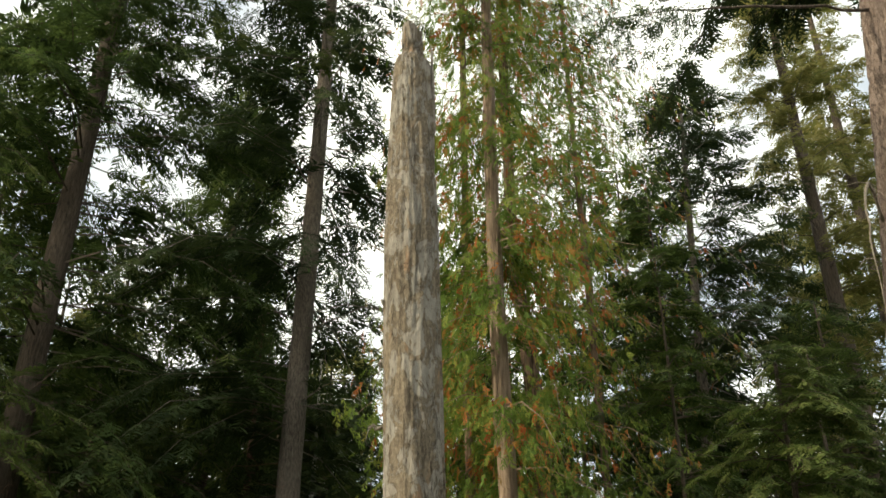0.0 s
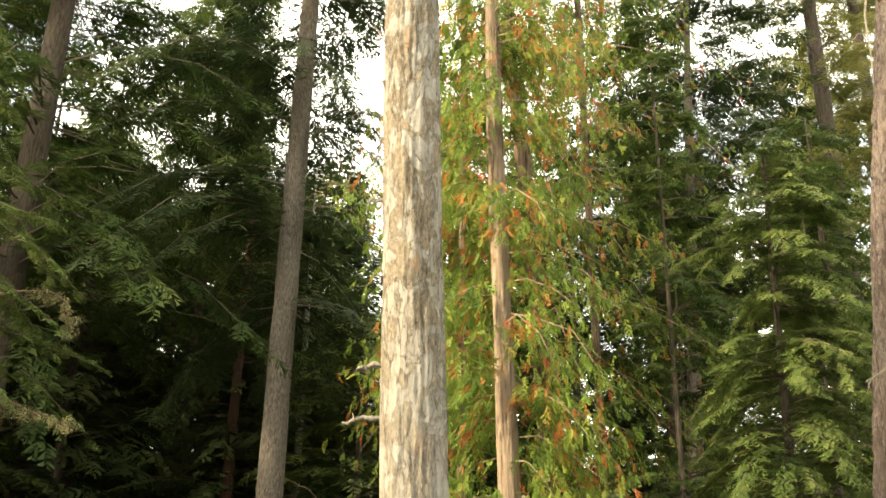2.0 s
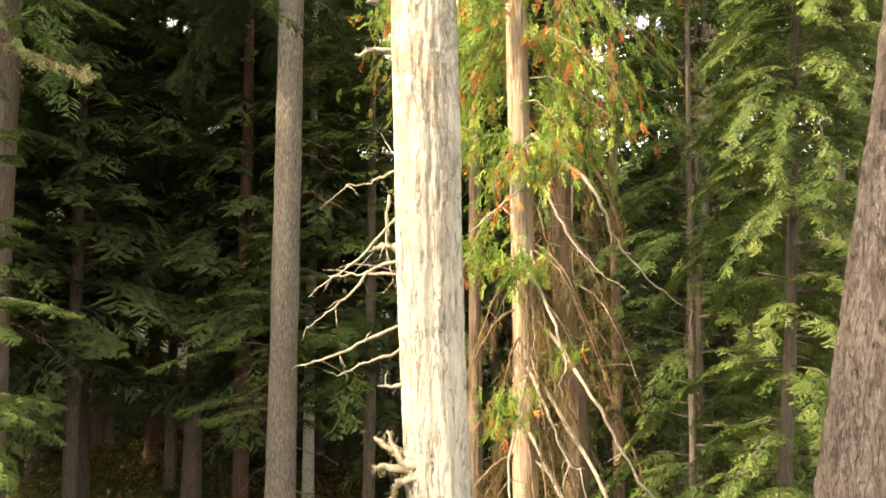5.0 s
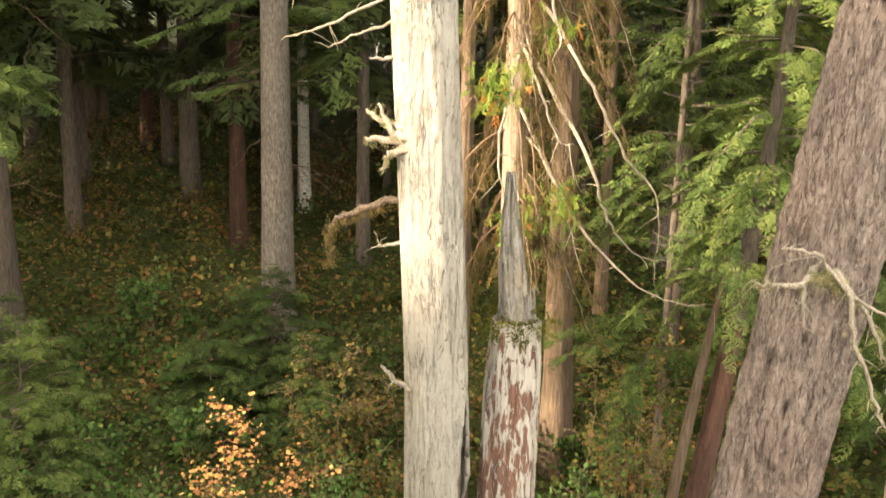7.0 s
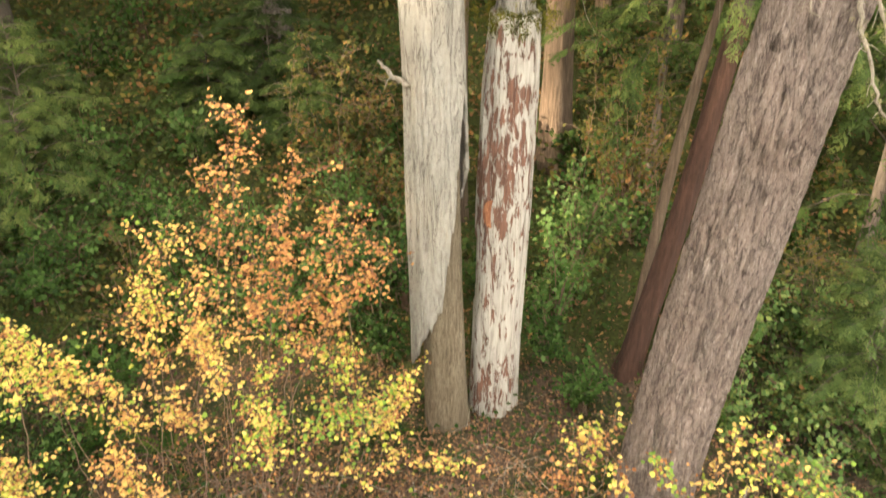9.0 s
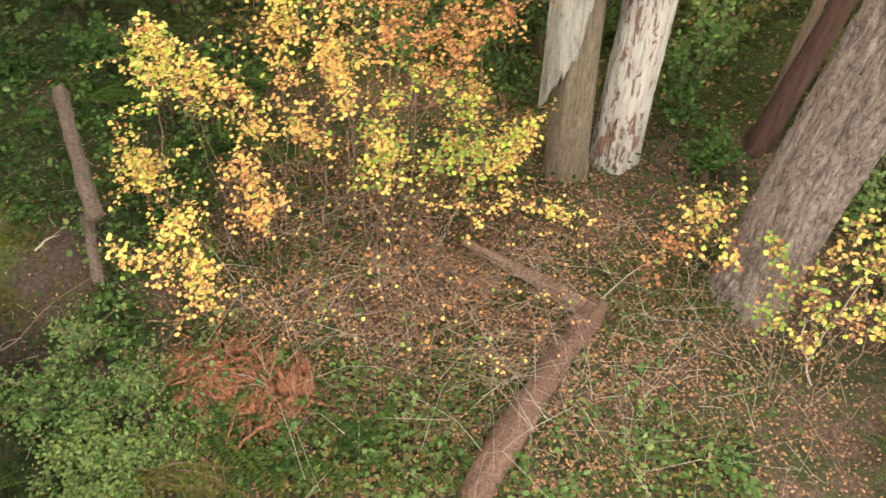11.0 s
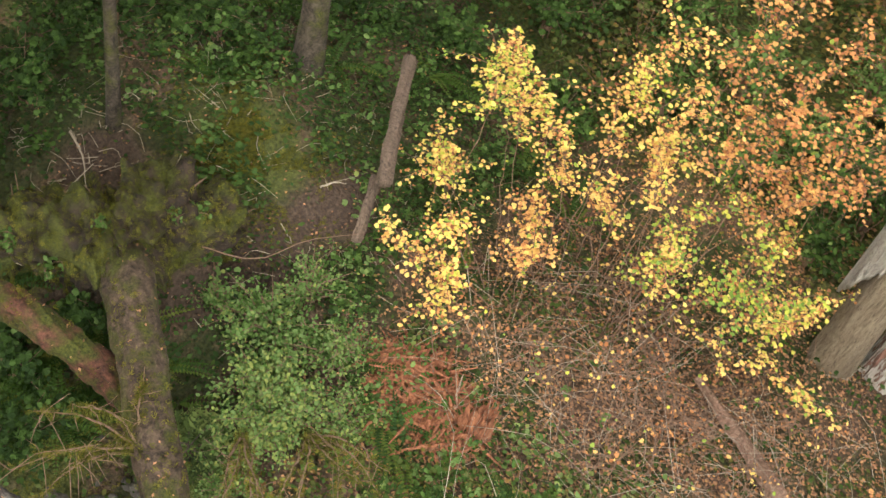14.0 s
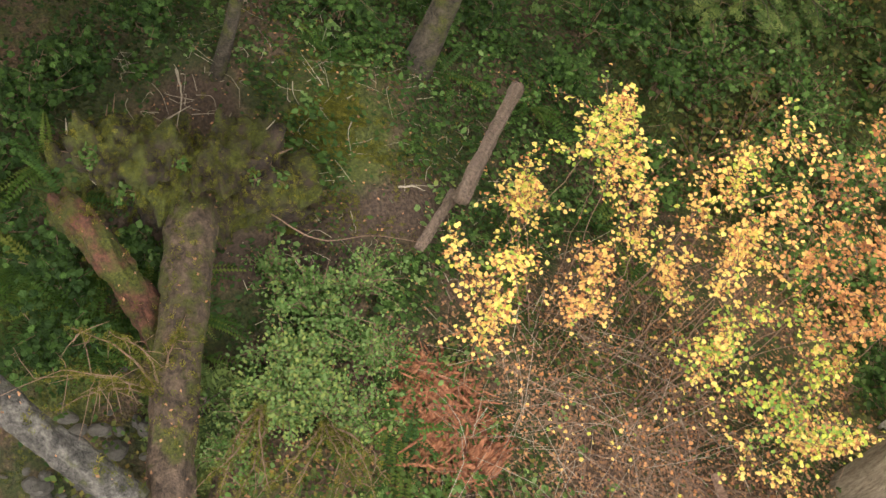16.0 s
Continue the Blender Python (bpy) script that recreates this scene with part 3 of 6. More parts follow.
        # side twigs start a little out from the branch
        pos += dirs * (sz * 0.25 * rng.random(n))[:, None]
        if loose:
            pos += rng.normal(0, loose, (n, 3)) * (0.4 + s)[:, None]
        keep = rng.random(n) > thin
        tone = np.clip(rng.normal(0.45 + tint_bias, 0.22, n) + 0.15 * (s - 0.5) + rng.normal(0, 0.08), 0, 1)
        scatter_mixed(sprays, shape, pos[keep], axes(dirs, up)[keep], sz[keep], tone[keep])
    return sprays.mesh(name), wood.mesh(name + "_limbs")


def bare_limbs(seed, z0, z1, count, ln, radius, axis=None):
    """Short dead limbs below a crown."""
    rng = np.random.default_rng(seed)
    wood = Soup()
    for _ in range(count):
        z, a = rng.uniform(z0, z1), rng.random() * 2 * np.pi
        l = ln * rng.uniform(0.3, 1.1)
        ax = np.array(axis(z)) if axis else np.zeros(2)
        u = np.linspace(0, 1, 7)
        d = np.array([math.cos(a), math.sin(a), 0.0])
        line = np.array([*ax, z]) + d * (l * u)[:, None]
        line[:, 2] += l * (rng.uniform(-0.1, 0.25) * u - rng.uniform(0.2, 0.7) * u ** 2)
        line[1:] += rng.normal(0, 0.025 * l, (6, 3))
        wood.add(*tube(line, np.linspace(radius, 0.003, 7), 4, False))
        for _ in range(rng.integers(1, 4)):
            k = rng.integers(2, 6)
            b = line[k] + np.array([rng.normal(), rng.normal(), rng.normal() - 0.5]) * 0.14 * l
            wood.add(*tube(np.array([line[k], (line[k] + b) / 2 + rng.normal(0, 0.01, 3), b]), [radius * 0.5, radius * 0.35, 0.002], 3, False))
    return wood.mesh("dead_limbs")


def conifer(name, label, x, y, height, width, seed, needles, stem, crown_from, reach, branches, per_branch=26, shape=None, size=0.27, lean=(0.0, 0.0), bend=0.0,
            rise=0.25, droop=0.55, hang=0.0, dead=0, cut=None, group="", tint_bias=0.0, sides=16, thin=0.0, taper=0.75, category="tree"):
    base = on_land(x, y, -0.15)
    tree = thing(name, base, label, category, group)

    def axis(z):
        f = z / height
        return lean[0] * f + bend * math.sin(f * math.pi), lean[1] * f

    zz = np.linspace(0, height, 9)
    pts = np.array([[*axis(z), z] for z in zz])
    radii = width / 2 * np.array([1.12, 1.0, 0.94, 0.86, 0.75, 0.62, 0.46, 0.28, 0.06])
    part("trunk", trunk_mesh("trunk", pts, radii, 64 if sides > 12 else 36, sides, ridged(width * 0.035, 5.0, 2.2, seed, width * 0.22)), stem, tree)
    crown, limbs = crown_mesh("crown", seed, crown_from, height, reach, branches, per_branch, shape or SPRAY, size, rise, droop, hang, axis, cut, tint_bias, thin, taper)
    part("crown", crown, needles, tree, kind="stuff")
    part("branchwork", limbs, stem, tree, kind="stuff")
    if dead:
        part("dead_branchwork", bare_limbs(seed + 1, 2.0, crown_from + 2, dead, reach * 0.3, 0.010, axis), BROWN_TWIG, tree, "bare lower limbs", kind="stuff")
    return tree


build_ground()


# ---- the bleached snag ----
def dead_branch(parent, points, r0, r1=0.004, material=None, twigs=0, seed=0, name="branch", label=""):
    """One bare branch along places in the world, under its tree."""
    rng = np.random.default_rng(seed + int(1000 * abs(points[0][2])))
    base = np.array(parent.matrix_basis.translation)
    n = max(8, len(points) * 4)
    p = curve_points(points, n)
    p[1:] += rng.normal(0, min(0.012, r0 * 0.4), (n - 1, 3))
    soup = Soup().add(*tube(p - base, np.linspace(r0, r1, n) * (1 + rng.normal(0, 0.10, n)), 7))
    for _ in range(twigs):
        k = rng.integers(n // 4, n)
        l = rng.uniform(0.06, 0.28)
        d = np.array([rng.normal(0, 0.7), rng.normal(0, 0.7), rng.normal(-0.25, 0.6)])
        q = np.array([p[k], p[k] + d * l * 0.5 + rng.normal(0, 0.01, 3), p[k] + d * l + np.array([0, 0, -0.03])]) - base
        soup.add(*tube(q, [max(r0 * 0.3, 0.004), 0.004, 0.002], 4, False))
    return part(name, soup.mesh(name, True), material or TWIG_WOOD, parent, label)


def snag_relief(ang, s, p):
    """Weathered wood: fine upright fibres, long checks, a few lumps."""
    c = np.stack([np.cos(ang) * 3.2, np.sin(ang) * 3.2, p[:, 2] * 0.5], -1)
    checks = np.abs(fbm(c * np.array([2.2, 2.2, 1.8]), 4, 3) - 0.5)
    broad = fbm(np.stack([np.cos(ang), np.sin(ang), p[:, 2] * 0.35], -1) * 1.1, 2, 8) - 0.5
    check = -0.014 * np.exp(-(checks / 0.006) ** 2)
    fibre = 0.012 * (fbm(c * np.array([9, 9, 5.0]), 4, 12, 0.6) - 0.5)
    flakes = 0.018 * smooth(0.50, 0.54, fbm(c * np.array([3.0, 3.0, 2.4]), 4, 15))
    return 0.05 * broad + check + fibre + flakes - 0.008


def inner_relief(ang, s, p):
    c = np.stack([np.cos(ang) * 3.2, np.sin(ang) * 3.2, p[:, 2] * 0.4], -1)
    return 0.03 * (fbm(c * np.array([3, 3, 1.5]), 4, 66, 0.6) - 0.5) + 0.05 * (fbm(c * 0.6, 2, 67) - 0.5) + 0.05 * (1 + 0.5 * np.cos(5 * ang)) * np.exp(-s * 11)


def build_snag():
    base = on_land(0.36, 9.0, -0.3)
    snag = thing("dead_snag", base, "tall bleached grey dead tree trunk with a jagged broken top", "dead tree")
    axis = [(0.36, 9.0, base[2]), (0.28, 9.0, 2.0), (0.21, 9.0, 3.7), (0.11, 9.0, 6.1), (0.02, 9.0, 7.9), (-0.05, 9.0, 9.8), (-0.11, 9.0, 11.9), (-0.165, 9.0, 13.6), (-0.205, 9.0, 15.3), (-0.228, 9.0, 16.6), (-0.242, 9.0, 17.45), (-0.25, 9.0, 17.66), (-0.245, 9.0, 17.80), (-0.25, 9.0, 18.18)]
    pts = np.array(axis) - base
    radii = [0.34, 0.315, 0.312, 0.308, 0.30, 0.292, 0.290, 0.292, 0.282, 0.252, 0.226, 0.205, 0.125, 0.105]
    line = curve_points(pts, 300)
    rr = np.interp(np.linspace(0, 1, 300), np.linspace(0, 1, len(radii)), radii)
    upper, lower = line[:, 2] > 4.5 - base[2], line[:, 2] < 4.7 - base[2]
    part("trunk", trunk_mesh("trunk", line[upper], rr[upper], 440, 96, snag_relief, True, lambda ang, s, p: smooth(7.5, 12.5, p[:, 2])), SNAG_WOOD, snag)
    part("lower_trunk", trunk_mesh("lower_trunk", line[lower], rr[lower] - 0.095, 170, 96, inner_relief), INNER_WOOD, snag, "fibrous brown-grey inner wood of the lower trunk")
    # the broken top: uneven splinters
    rng = np.random.default_rng(4)
    top = Soup()
    for i in range(26):
        a, r = rng.random() * 2 * np.pi, 0.095 * rng.random() ** 0.5
        h = rng.uniform(0.03, 0.10) + 0.10 * (0.5 - 0.5 * math.cos(a)) * rng.random()
        p0 = pts[-1] + np.array([math.cos(a) * r, math.sin(a) * r, -0.25])
        p1 = p0 + np.array([-0.02, 0.0, h + 0.25]) + rng.normal(0, 0.012, 3)
        w = rng.uniform(0.02, 0.042)
        line = curve_points([p0, (p0 + p1) / 2 + rng.normal(0, 0.006, 3), p1], 7)
        top.add(*tube(line, w * np.array([1, 1, 1, 0.95, 0.9, 0.8, 0.4]), 5))
    part("splintered_top", top.mesh("splintered_top", True), SNAG_WOOD, snag, "jagged splintered grey wood at the broken top")
    # a sliver that stands off the stem, and a chipped shoulder below the tip
    sliver = [(0.02, 8.96, 16.6), (0.015, 8.95, 17.2), (-0.005, 8.95, 17.75), (-0.02, 8.95, 17.95)]
    part("sliver", Soup().add(*tube(curve_points(np.array(sliver) - base, 16), np.linspace(0.03, 0.006, 16), 6)).mesh("sliver", True), SNAG_WOOD, snag, "thin upright sliver of split wood")
    for k, (sx, sz, h) in enumerate([(-0.40, 17.62, 0.16), (-0.43, 17.50, 0.14), (-0.36, 17.72, 0.13), (-0.08, 17.62, 0.22)]):
        p0 = np.array([sx, 8.93 + 0.03 * k, sz - 0.3]) - base
        chip = curve_points([p0, p0 + (0.01, 0, 0.2), p0 + (0.02, 0, 0.3 + h * 0.6)], 8)
        part("splinter", Soup().add(*tube(chip, 0.05 * np.array([1, 1, 1, 0.95, 0.85, 0.7, 0.45, 0.1]), 6)).mesh("splinter", True), SNAG_WOOD, snag)
    # old limbs and stubs along the shaded side
    limbs = [
        [(-0.20, 9.0, 9.35), (-0.41, 9.05, 9.18), (-0.67, 9.05, 8.87), (-0.93, 9.05, 8.69), (-1.16, 9.05, 8.50)],
        [(-0.20, 9.0, 8.87), (-0.56, 9.05, 8.77), (-0.74, 9.05, 8.56), (-0.95, 9.05, 8.38), (-1.16, 9.05, 8.21)],
        [(-0.16, 9.0, 8.30), (-0.56, 9.05, 8.14), (-0.82, 9.05, 8.00), (-1.08, 9.05, 7.91), (-1.29, 9.05, 7.85)],
        [(-0.16, 9.0, 8.06), (-0.56, 9.05, 7.92), (-0.87, 9.05, 7.79)],
        [(-0.20, 9.0, 8.72), (-0.66, 9.05, 8.72), (-0.98, 9.05, 8.69)],
        [(-0.41, 9.05, 9.46), (-0.43, 9.05, 9.00), (-0.35, 9.05, 8.59)],
        [(-0.20, 9.0, 9.76), (-0.46, 9.05, 9.64), (-0.61, 9.05, 9.57), (-0.82, 9.05, 9.55)],
    ]
    for i, l in enumerate(limbs):
        dead_branch(snag, l, 0.018, 0.005, TWIG_WOOD, 5, i)
    stubs = [
        ([(-0.15, 9.0, 8.98), (-0.46, 9.05, 8.98), (-0.57, 9.05, 8.95)], 0.038),
        ([(-0.15, 9.0, 7.72), (-0.35, 9.0, 7.70), (-0.49, 9.05, 7.69)], 0.022),
        ([(-0.10, 9.0, 5.99), (-0.30, 9.0, 5.96), (-0.40, 9.05, 5.93)], 0.022),
        ([(-0.18, 9.0, 11.30), (-0.50, 9.0, 11.33), (-0.62, 9.0, 11.28)], 0.034),
        ([(-0.18, 9.0, 10.86), (-0.53, 9.0, 10.82), (-0.73, 9.0, 10.78)], 0.032),
        ([(-0.18, 9.0, 9.84), (-0.35, 9.0, 9.84), (-0.44, 9.0, 9.87)], 0.026),
    ]
    upper_stubs = [
        ([(-0.25, 9.0, 14.33), (-0.43, 9.0, 14.36), (-0.50, 9.0, 14.42)], 0.035),
        ([(-0.25, 9.0, 13.66), (-0.43, 9.0, 13.70), (-0.50, 9.0, 13.76)], 0.045),
        ([(-0.22, 9.0, 13.00), (-0.45, 9.0, 13.04), (-0.56, 9.0, 13.03)], 0.03),
        ([(-0.24, 9.0, 14.98), (-0.50, 9.0, 15.02), (-0.61, 9.0, 15.10)], 0.014),
        ([(0.0, 8.8, 4.55), (-0.22, 8.9, 4.62), (-0.36, 8.95, 4.75)], 0.035),
    ]
    for i, (l, r) in enumerate(stubs + upper_stubs):
        dead_branch(snag, l, r, r * 0.45, SNAG_WOOD, 3, 20 + i, "stub")
    # the burl with its lichen-grown broken limbs
    for i, l in enumerate([[(-0.12, 8.85, 7.05), (-0.35, 8.95, 7.14), (-0.50, 9.0, 7.22)], [(-0.12, 8.85, 6.95), (-0.40, 8.95, 6.96), (-0.52, 9.0, 6.97)], [(-0.10, 8.80, 7.0), (-0.28, 8.85, 7.05), (-0.40, 8.9, 7.30)], [(-0.10, 8.80, 6.9), (-0.30, 8.85, 6.84), (-0.36, 8.9, 6.70)]]):
        b = dead_branch(snag, l, 0.045, 0.014, TWIG_WOOD, 0, 40 + i, "broken_limb", "pale broken limb hung with dry lichen")
        tufts(b, [curve_points(l, 20)[6:] - base], 40, 0.04, LICHEN, 46 + i, "lichen")
    moss = [(-0.10, 9.0, 6.40), (-0.45, 9.05, 6.32), (-0.66, 9.05, 6.23), (-0.81, 9.05, 6.18), (-0.86, 9.05, 6.04), (-0.86, 9.05, 5.77)]
    limb = dead_branch(snag, moss, 0.045, 0.010, BANK_WOOD, 4, 60, "mossy_limb", "moss-hung broken limb")
    tufts(limb, [curve_points(moss, 40)[4:] - base + (0, 0, -0.02)], 340, 0.045, BROWN_MOSS, 61)
    # loose sheets of outer wood at the foot
    edge_a, edge_z = [2.3, 2.9, 3.25, 3.6, 4.0, 4.45, 4.7, 4.78, 4.95, 5.2, 5.45, 5.7], [2.0, 1.5, 1.08, 1.32, 1.62, 1.88, 2.0, 2.35, 2.7, 3.35, 3.95, 4.5]
    part("wood_sheet", wood_sheet(pts, radii, base, edge_a, edge_z, 5.6, 0.05, 5), SNAG_WOOD, snag, "loose bleached sheet of outer wood peeling off the trunk")
    part("wood_sheet", wood_sheet(pts, radii, base, [5.75, 6.1, 6.6, 7.2, 7.9, 8.5], [4.6, 4.1, 3.4, 2.9, 2.5, 2.0], 5.2, 0.02, 6), SNAG_WOOD, snag, "bleached outer wood with a ragged lower edge")


def wood_sheet(pts, radii, base, edge_a, edge_z, z1, out, seed):
    """A curved, thick sheet that stands off a stem, with a ragged lower edge at the heights edge_z for the angles edge_a."""
    na, nz = 110, 70
    line = curve_points(pts, 200)
    rr = np.interp(np.linspace(0, 1, 200), np.linspace(0, 1, len(radii)), radii)
    a = np.linspace(edge_a[0], edge_a[-1], na)
    rag = fbm(np.stack([a * 9, a * 0, a * 0 + seed], -1), 3, seed) - 0.5
    low = np.interp(a, edge_a, edge_z) + 0.22 * rag + 0.10 * (value_noise(np.stack([a * 40, a * 0, a * 0], -1), seed) - 0.5)
    shells = []
    for thick in (-0.035, 0.0):
        grid = []
        for ang, lo in zip(a, low):
            zs = np.linspace(lo, z1, nz) - base[2]
            cx, cy = np.interp(zs, line[:, 2], line[:, 0]), np.interp(zs, line[:, 2], line[:, 1])
            r = np.interp(zs, line[:, 2], rr)
            flat = np.linspace(1, 0, nz)
            body = np.stack([cx + np.cos(ang) * r, cy + np.sin(ang) * r, zs], -1)
            off = snag_relief(np.full(nz, ang), np.ones(nz) * 0.5, body)
            r = r + off + out * (1.4 * flat - 0.35) + thick
            grid.append(np.stack([cx + np.cos(ang) * r, cy + np.sin(ang) * r, zs], -1))
        shells.append(np.array(grid))
    v = np.concatenate([g.reshape(-1, 3) for g in shells])
    k = na * nz
    i, j = np.meshgrid(np.arange(na - 1), np.arange(nz - 1), indexing="ij")
    o = (i * nz + j).ravel()
    q = [np.stack([o + k, o + nz + k, o + nz + 1 + k, o + 1 + k], -1), np.stack([o, o + 1, o + nz + 1, o + nz], -1)]
    for j in (0, nz - 1):
        o = np.arange(na - 1) * nz + j
        q.append(np.stack([o, o + nz, o + nz + k, o + k], -1))
    for i in (0, na - 1):
        o = i * nz + np.arange(nz - 1)
        q.append(np.stack([o, o + 1, o + 1 + k, o + k], -1))
    return mesh_of("wood_sheet", v, None, np.concatenate(q), {"tint": np.zeros(len(v))}, True)


def tufts(parent, lines, count, size, material, seed, name="moss", down=0.8, label="", shape=None):
    """Small hanging tufts along lines given in the parent's own space."""
    rng = np.random.default_rng(seed)
    soup = Soup()
    for line in lines:
        k = rng.integers(0, len(line), count)
        pos = line[k] + rng.normal(0, size * 0.5, (count, 3))
        d = rng.normal(0, 0.7, (count, 3)) + np.array([0, 0, -down])
        scatter(soup, *(shape or TUFT), pos, axes(d, rng.normal(0, 1, (count, 3))), size * rng.uniform(0.6, 1.8, count), rng.random(count))
    return part(name, soup.mesh(name), material, parent, label, kind="stuff")


build_snag()


# ---- the peeling trunk beside the snag, and the cedars behind it ----
def build_peeling_trunk():
    base = on_land(0.90, 9.35, -0.3)
    tree = thing("broken_cedar_trunk", base, "broken grey cedar trunk with peeling red-brown and white patches", "dead tree")
    pts = np.array([(0.90, 9.35, base[2]), (0.92, 9.35, 1.5), (0.945, 9.35, 3.0), (0.96, 9.4, 4.2), (0.985, 9.43, 5.1), (0.93, 9.46, 5.55), (0.90, 9.47, 6.0), (0.88, 9.48, 6.35), (0.87, 9.49, 6.65)]) - base

    def relief(ang, s, p):
        c = np.stack([np.cos(ang) * 2.6, np.sin(ang) * 2.6, p[:, 2] * 0.9], -1)
        patch = smooth(0.50, 0.56, fbm(c * np.array([2.0, 2.0, 1.4]), 4, 44))
        return -0.022 * patch + 0.05 * (fbm(c * 0.7, 2, 46) - 0.5) + 0.012 * (fbm(c * np.array([6, 6, 1.5]), 3, 47) - 0.5) + 0.035 * (1 + 0.6 * np.cos(5 * ang + 1)) * np.exp(-s * 14)

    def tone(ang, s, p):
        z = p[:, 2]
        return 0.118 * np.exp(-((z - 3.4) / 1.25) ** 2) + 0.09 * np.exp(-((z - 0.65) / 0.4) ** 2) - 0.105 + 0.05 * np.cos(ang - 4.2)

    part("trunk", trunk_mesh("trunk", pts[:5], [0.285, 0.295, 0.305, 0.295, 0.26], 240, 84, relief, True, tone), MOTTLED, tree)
    part("spire", trunk_mesh("spire", pts[4:] - (0, 0, 0.05), [0.165, 0.115, 0.075, 0.04, 0.008], 90, 56, ridged(0.04, 5, 0.8, 71)), SNAG_WOOD, tree, "grey spire of dead wood above the break")
    collar = [pts[4] + np.array([0.24 * math.cos(t), 0.24 * math.sin(t), 0.03 * math.sin(3 * t)]) for t in np.linspace(0, 6.28, 40)]
    tufts(tree, [np.array(collar) + np.random.default_rng(3).normal(0, 0.06, (40, 3))], 420, 0.075, MOSSY, 72, "moss", 0.7, "olive moss on the broken rim")
    rng = np.random.default_rng(9)
    for i in range(30):
        a = rng.random() * 2 * np.pi
        r = rng.uniform(0.15, 0.25)
        p0 = pts[4] + np.array([math.cos(a) * r, math.sin(a) * r, -0.35])
        p1 = p0 + np.array([-0.2 * math.cos(a) * r, -0.2 * math.sin(a) * r, rng.uniform(0.3, 0.55) + 0.4 * rng.random() ** 3])
        part("shard", Soup().add(*tube(curve_points([p0, p1], 6), rng.uniform(0.02, 0.04) * np.array([1, 1, 0.9, 0.75, 0.5, 0.12]), 6)).mesh("shard", True), SNAG_WOOD if i % 2 else GREY_WOOD, tree)
    # a knot hole with bare red wood
    hole = Soup()
    c = np.array([0.785, 9.085, 3.0]) - base
    a = np.linspace(0, 2 * np.pi, 18, endpoint=False)
    rim = np.stack([c[0] + 0.085 * np.cos(a), c[1] - 0.012 + 0.05 * np.cos(a) ** 2, c[2] + 0.17 * np.sin(a)], -1)
    back = np.stack([c[0] + 0.05 * np.cos(a), np.full(18, c[1] - 0.004), c[2] + 0.11 * np.sin(a)], -1)
    j = np.arange(18)
    k = (j + 1) % 18
    hole.add(np.vstack([rim, back, c + np.array([0, 0.0, 0])]), np.stack([18 + j, 18 + k, np.full(18, 36)], -1), np.stack([j, k, 18 + k, 18 + j], -1))
    part("knot_scar", hole.mesh("knot_scar", True), ROTTEN, tree, "smooth red-brown knot scar")


def cedar(x, y, seed, stem_points, width, top, crown_from, reach, branches, label, cut=None, skin=None):
    base = on_land(x, y, -0.1)
    tree = thing("cedar_tree", base, label, "tree", "western cedars")
    pts = np.array(stem_points) - base
    radii = width / 2 * np.linspace(1.15, 0.25, len(pts)) ** 0.8
    part("trunk", trunk_mesh("trunk", pts, radii, 200, 28, ridged(width * 0.06, 4.0, 0.5, seed, width * 0.3)), skin or CEDAR_BARK, tree)

    def axis(z):
        return np.interp(z, pts[:, 2], pts[:, 0]), np.interp(z, pts[:, 2], pts[:, 1])

    crown, limbs = crown_mesh("crown", seed, crown_from, top, reach, branches, 58, CEDAR_SPRAY, 0.21, 0.1, 0.75, 0.75, axis, cut, 0.05, 0.26, 0.35, 0.12)
    part("crown", crown, CEDAR_LEAF, tree, "drooping yellow-green sprays with dying orange tips", kind="stuff")
    part("branchwork", limbs, CEDAR_BARK, tree, kind="stuff")
    return tree


def build_cedars():
    one = cedar(1.15, 11.0, 101, [(1.15, 11.0, 0.3), (1.08, 11.0, 4.0), (1.04, 11.0, 6.3), (1.0, 11.0, 9.1), (0.90, 11.0, 12.5), (0.81, 11.0, 15.9), (0.79, 11.0, 20.2), (0.78, 11.0, 26.0)], 0.30, 26.0, 9.2, 1.3, 170,
                "cedar with sunlit drooping sprays behind the snag")
    two = cedar(2.05, 13.7, 102, [(2.05, 13.7, 1.2), (1.99, 13.7, 4.0), (1.94, 13.7, 7.0), (1.77, 13.7, 9.3), (1.68, 13.7, 13.0), (1.40, 13.7, 16.6), (1.27, 13.7, 18.4), (1.2, 13.7, 30.0)], 0.36, 30.0, 9.8, 2.5, 250,
                "tall cedar with green sprays and orange dead tips", None, SHADE_BROWN_CEDAR)
    cedar(0.54, 12.6, 103, [(0.54, 12.6, 0.8), (0.53, 12.6, 6.0), (0.50, 12.6, 12.0), (0.45, 12.6, 26.0)], 0.2, 26.0, 10.5, 1.2, 90, "slender young cedar in the shade", None, SHADE_BROWN_CEDAR)
    cedar(3.3, 17.6, 104, [(3.3, 17.6, 2.2), (3.2, 17.6, 10.0), (3.1, 17.6, 20.0), (3.0, 17.6, 32.0)], 0.18, 32.0, 14.0, 3.0, 210, "tall cedar with thin hanging sprays against the sky", None, SHADE_BROWN_CEDAR)
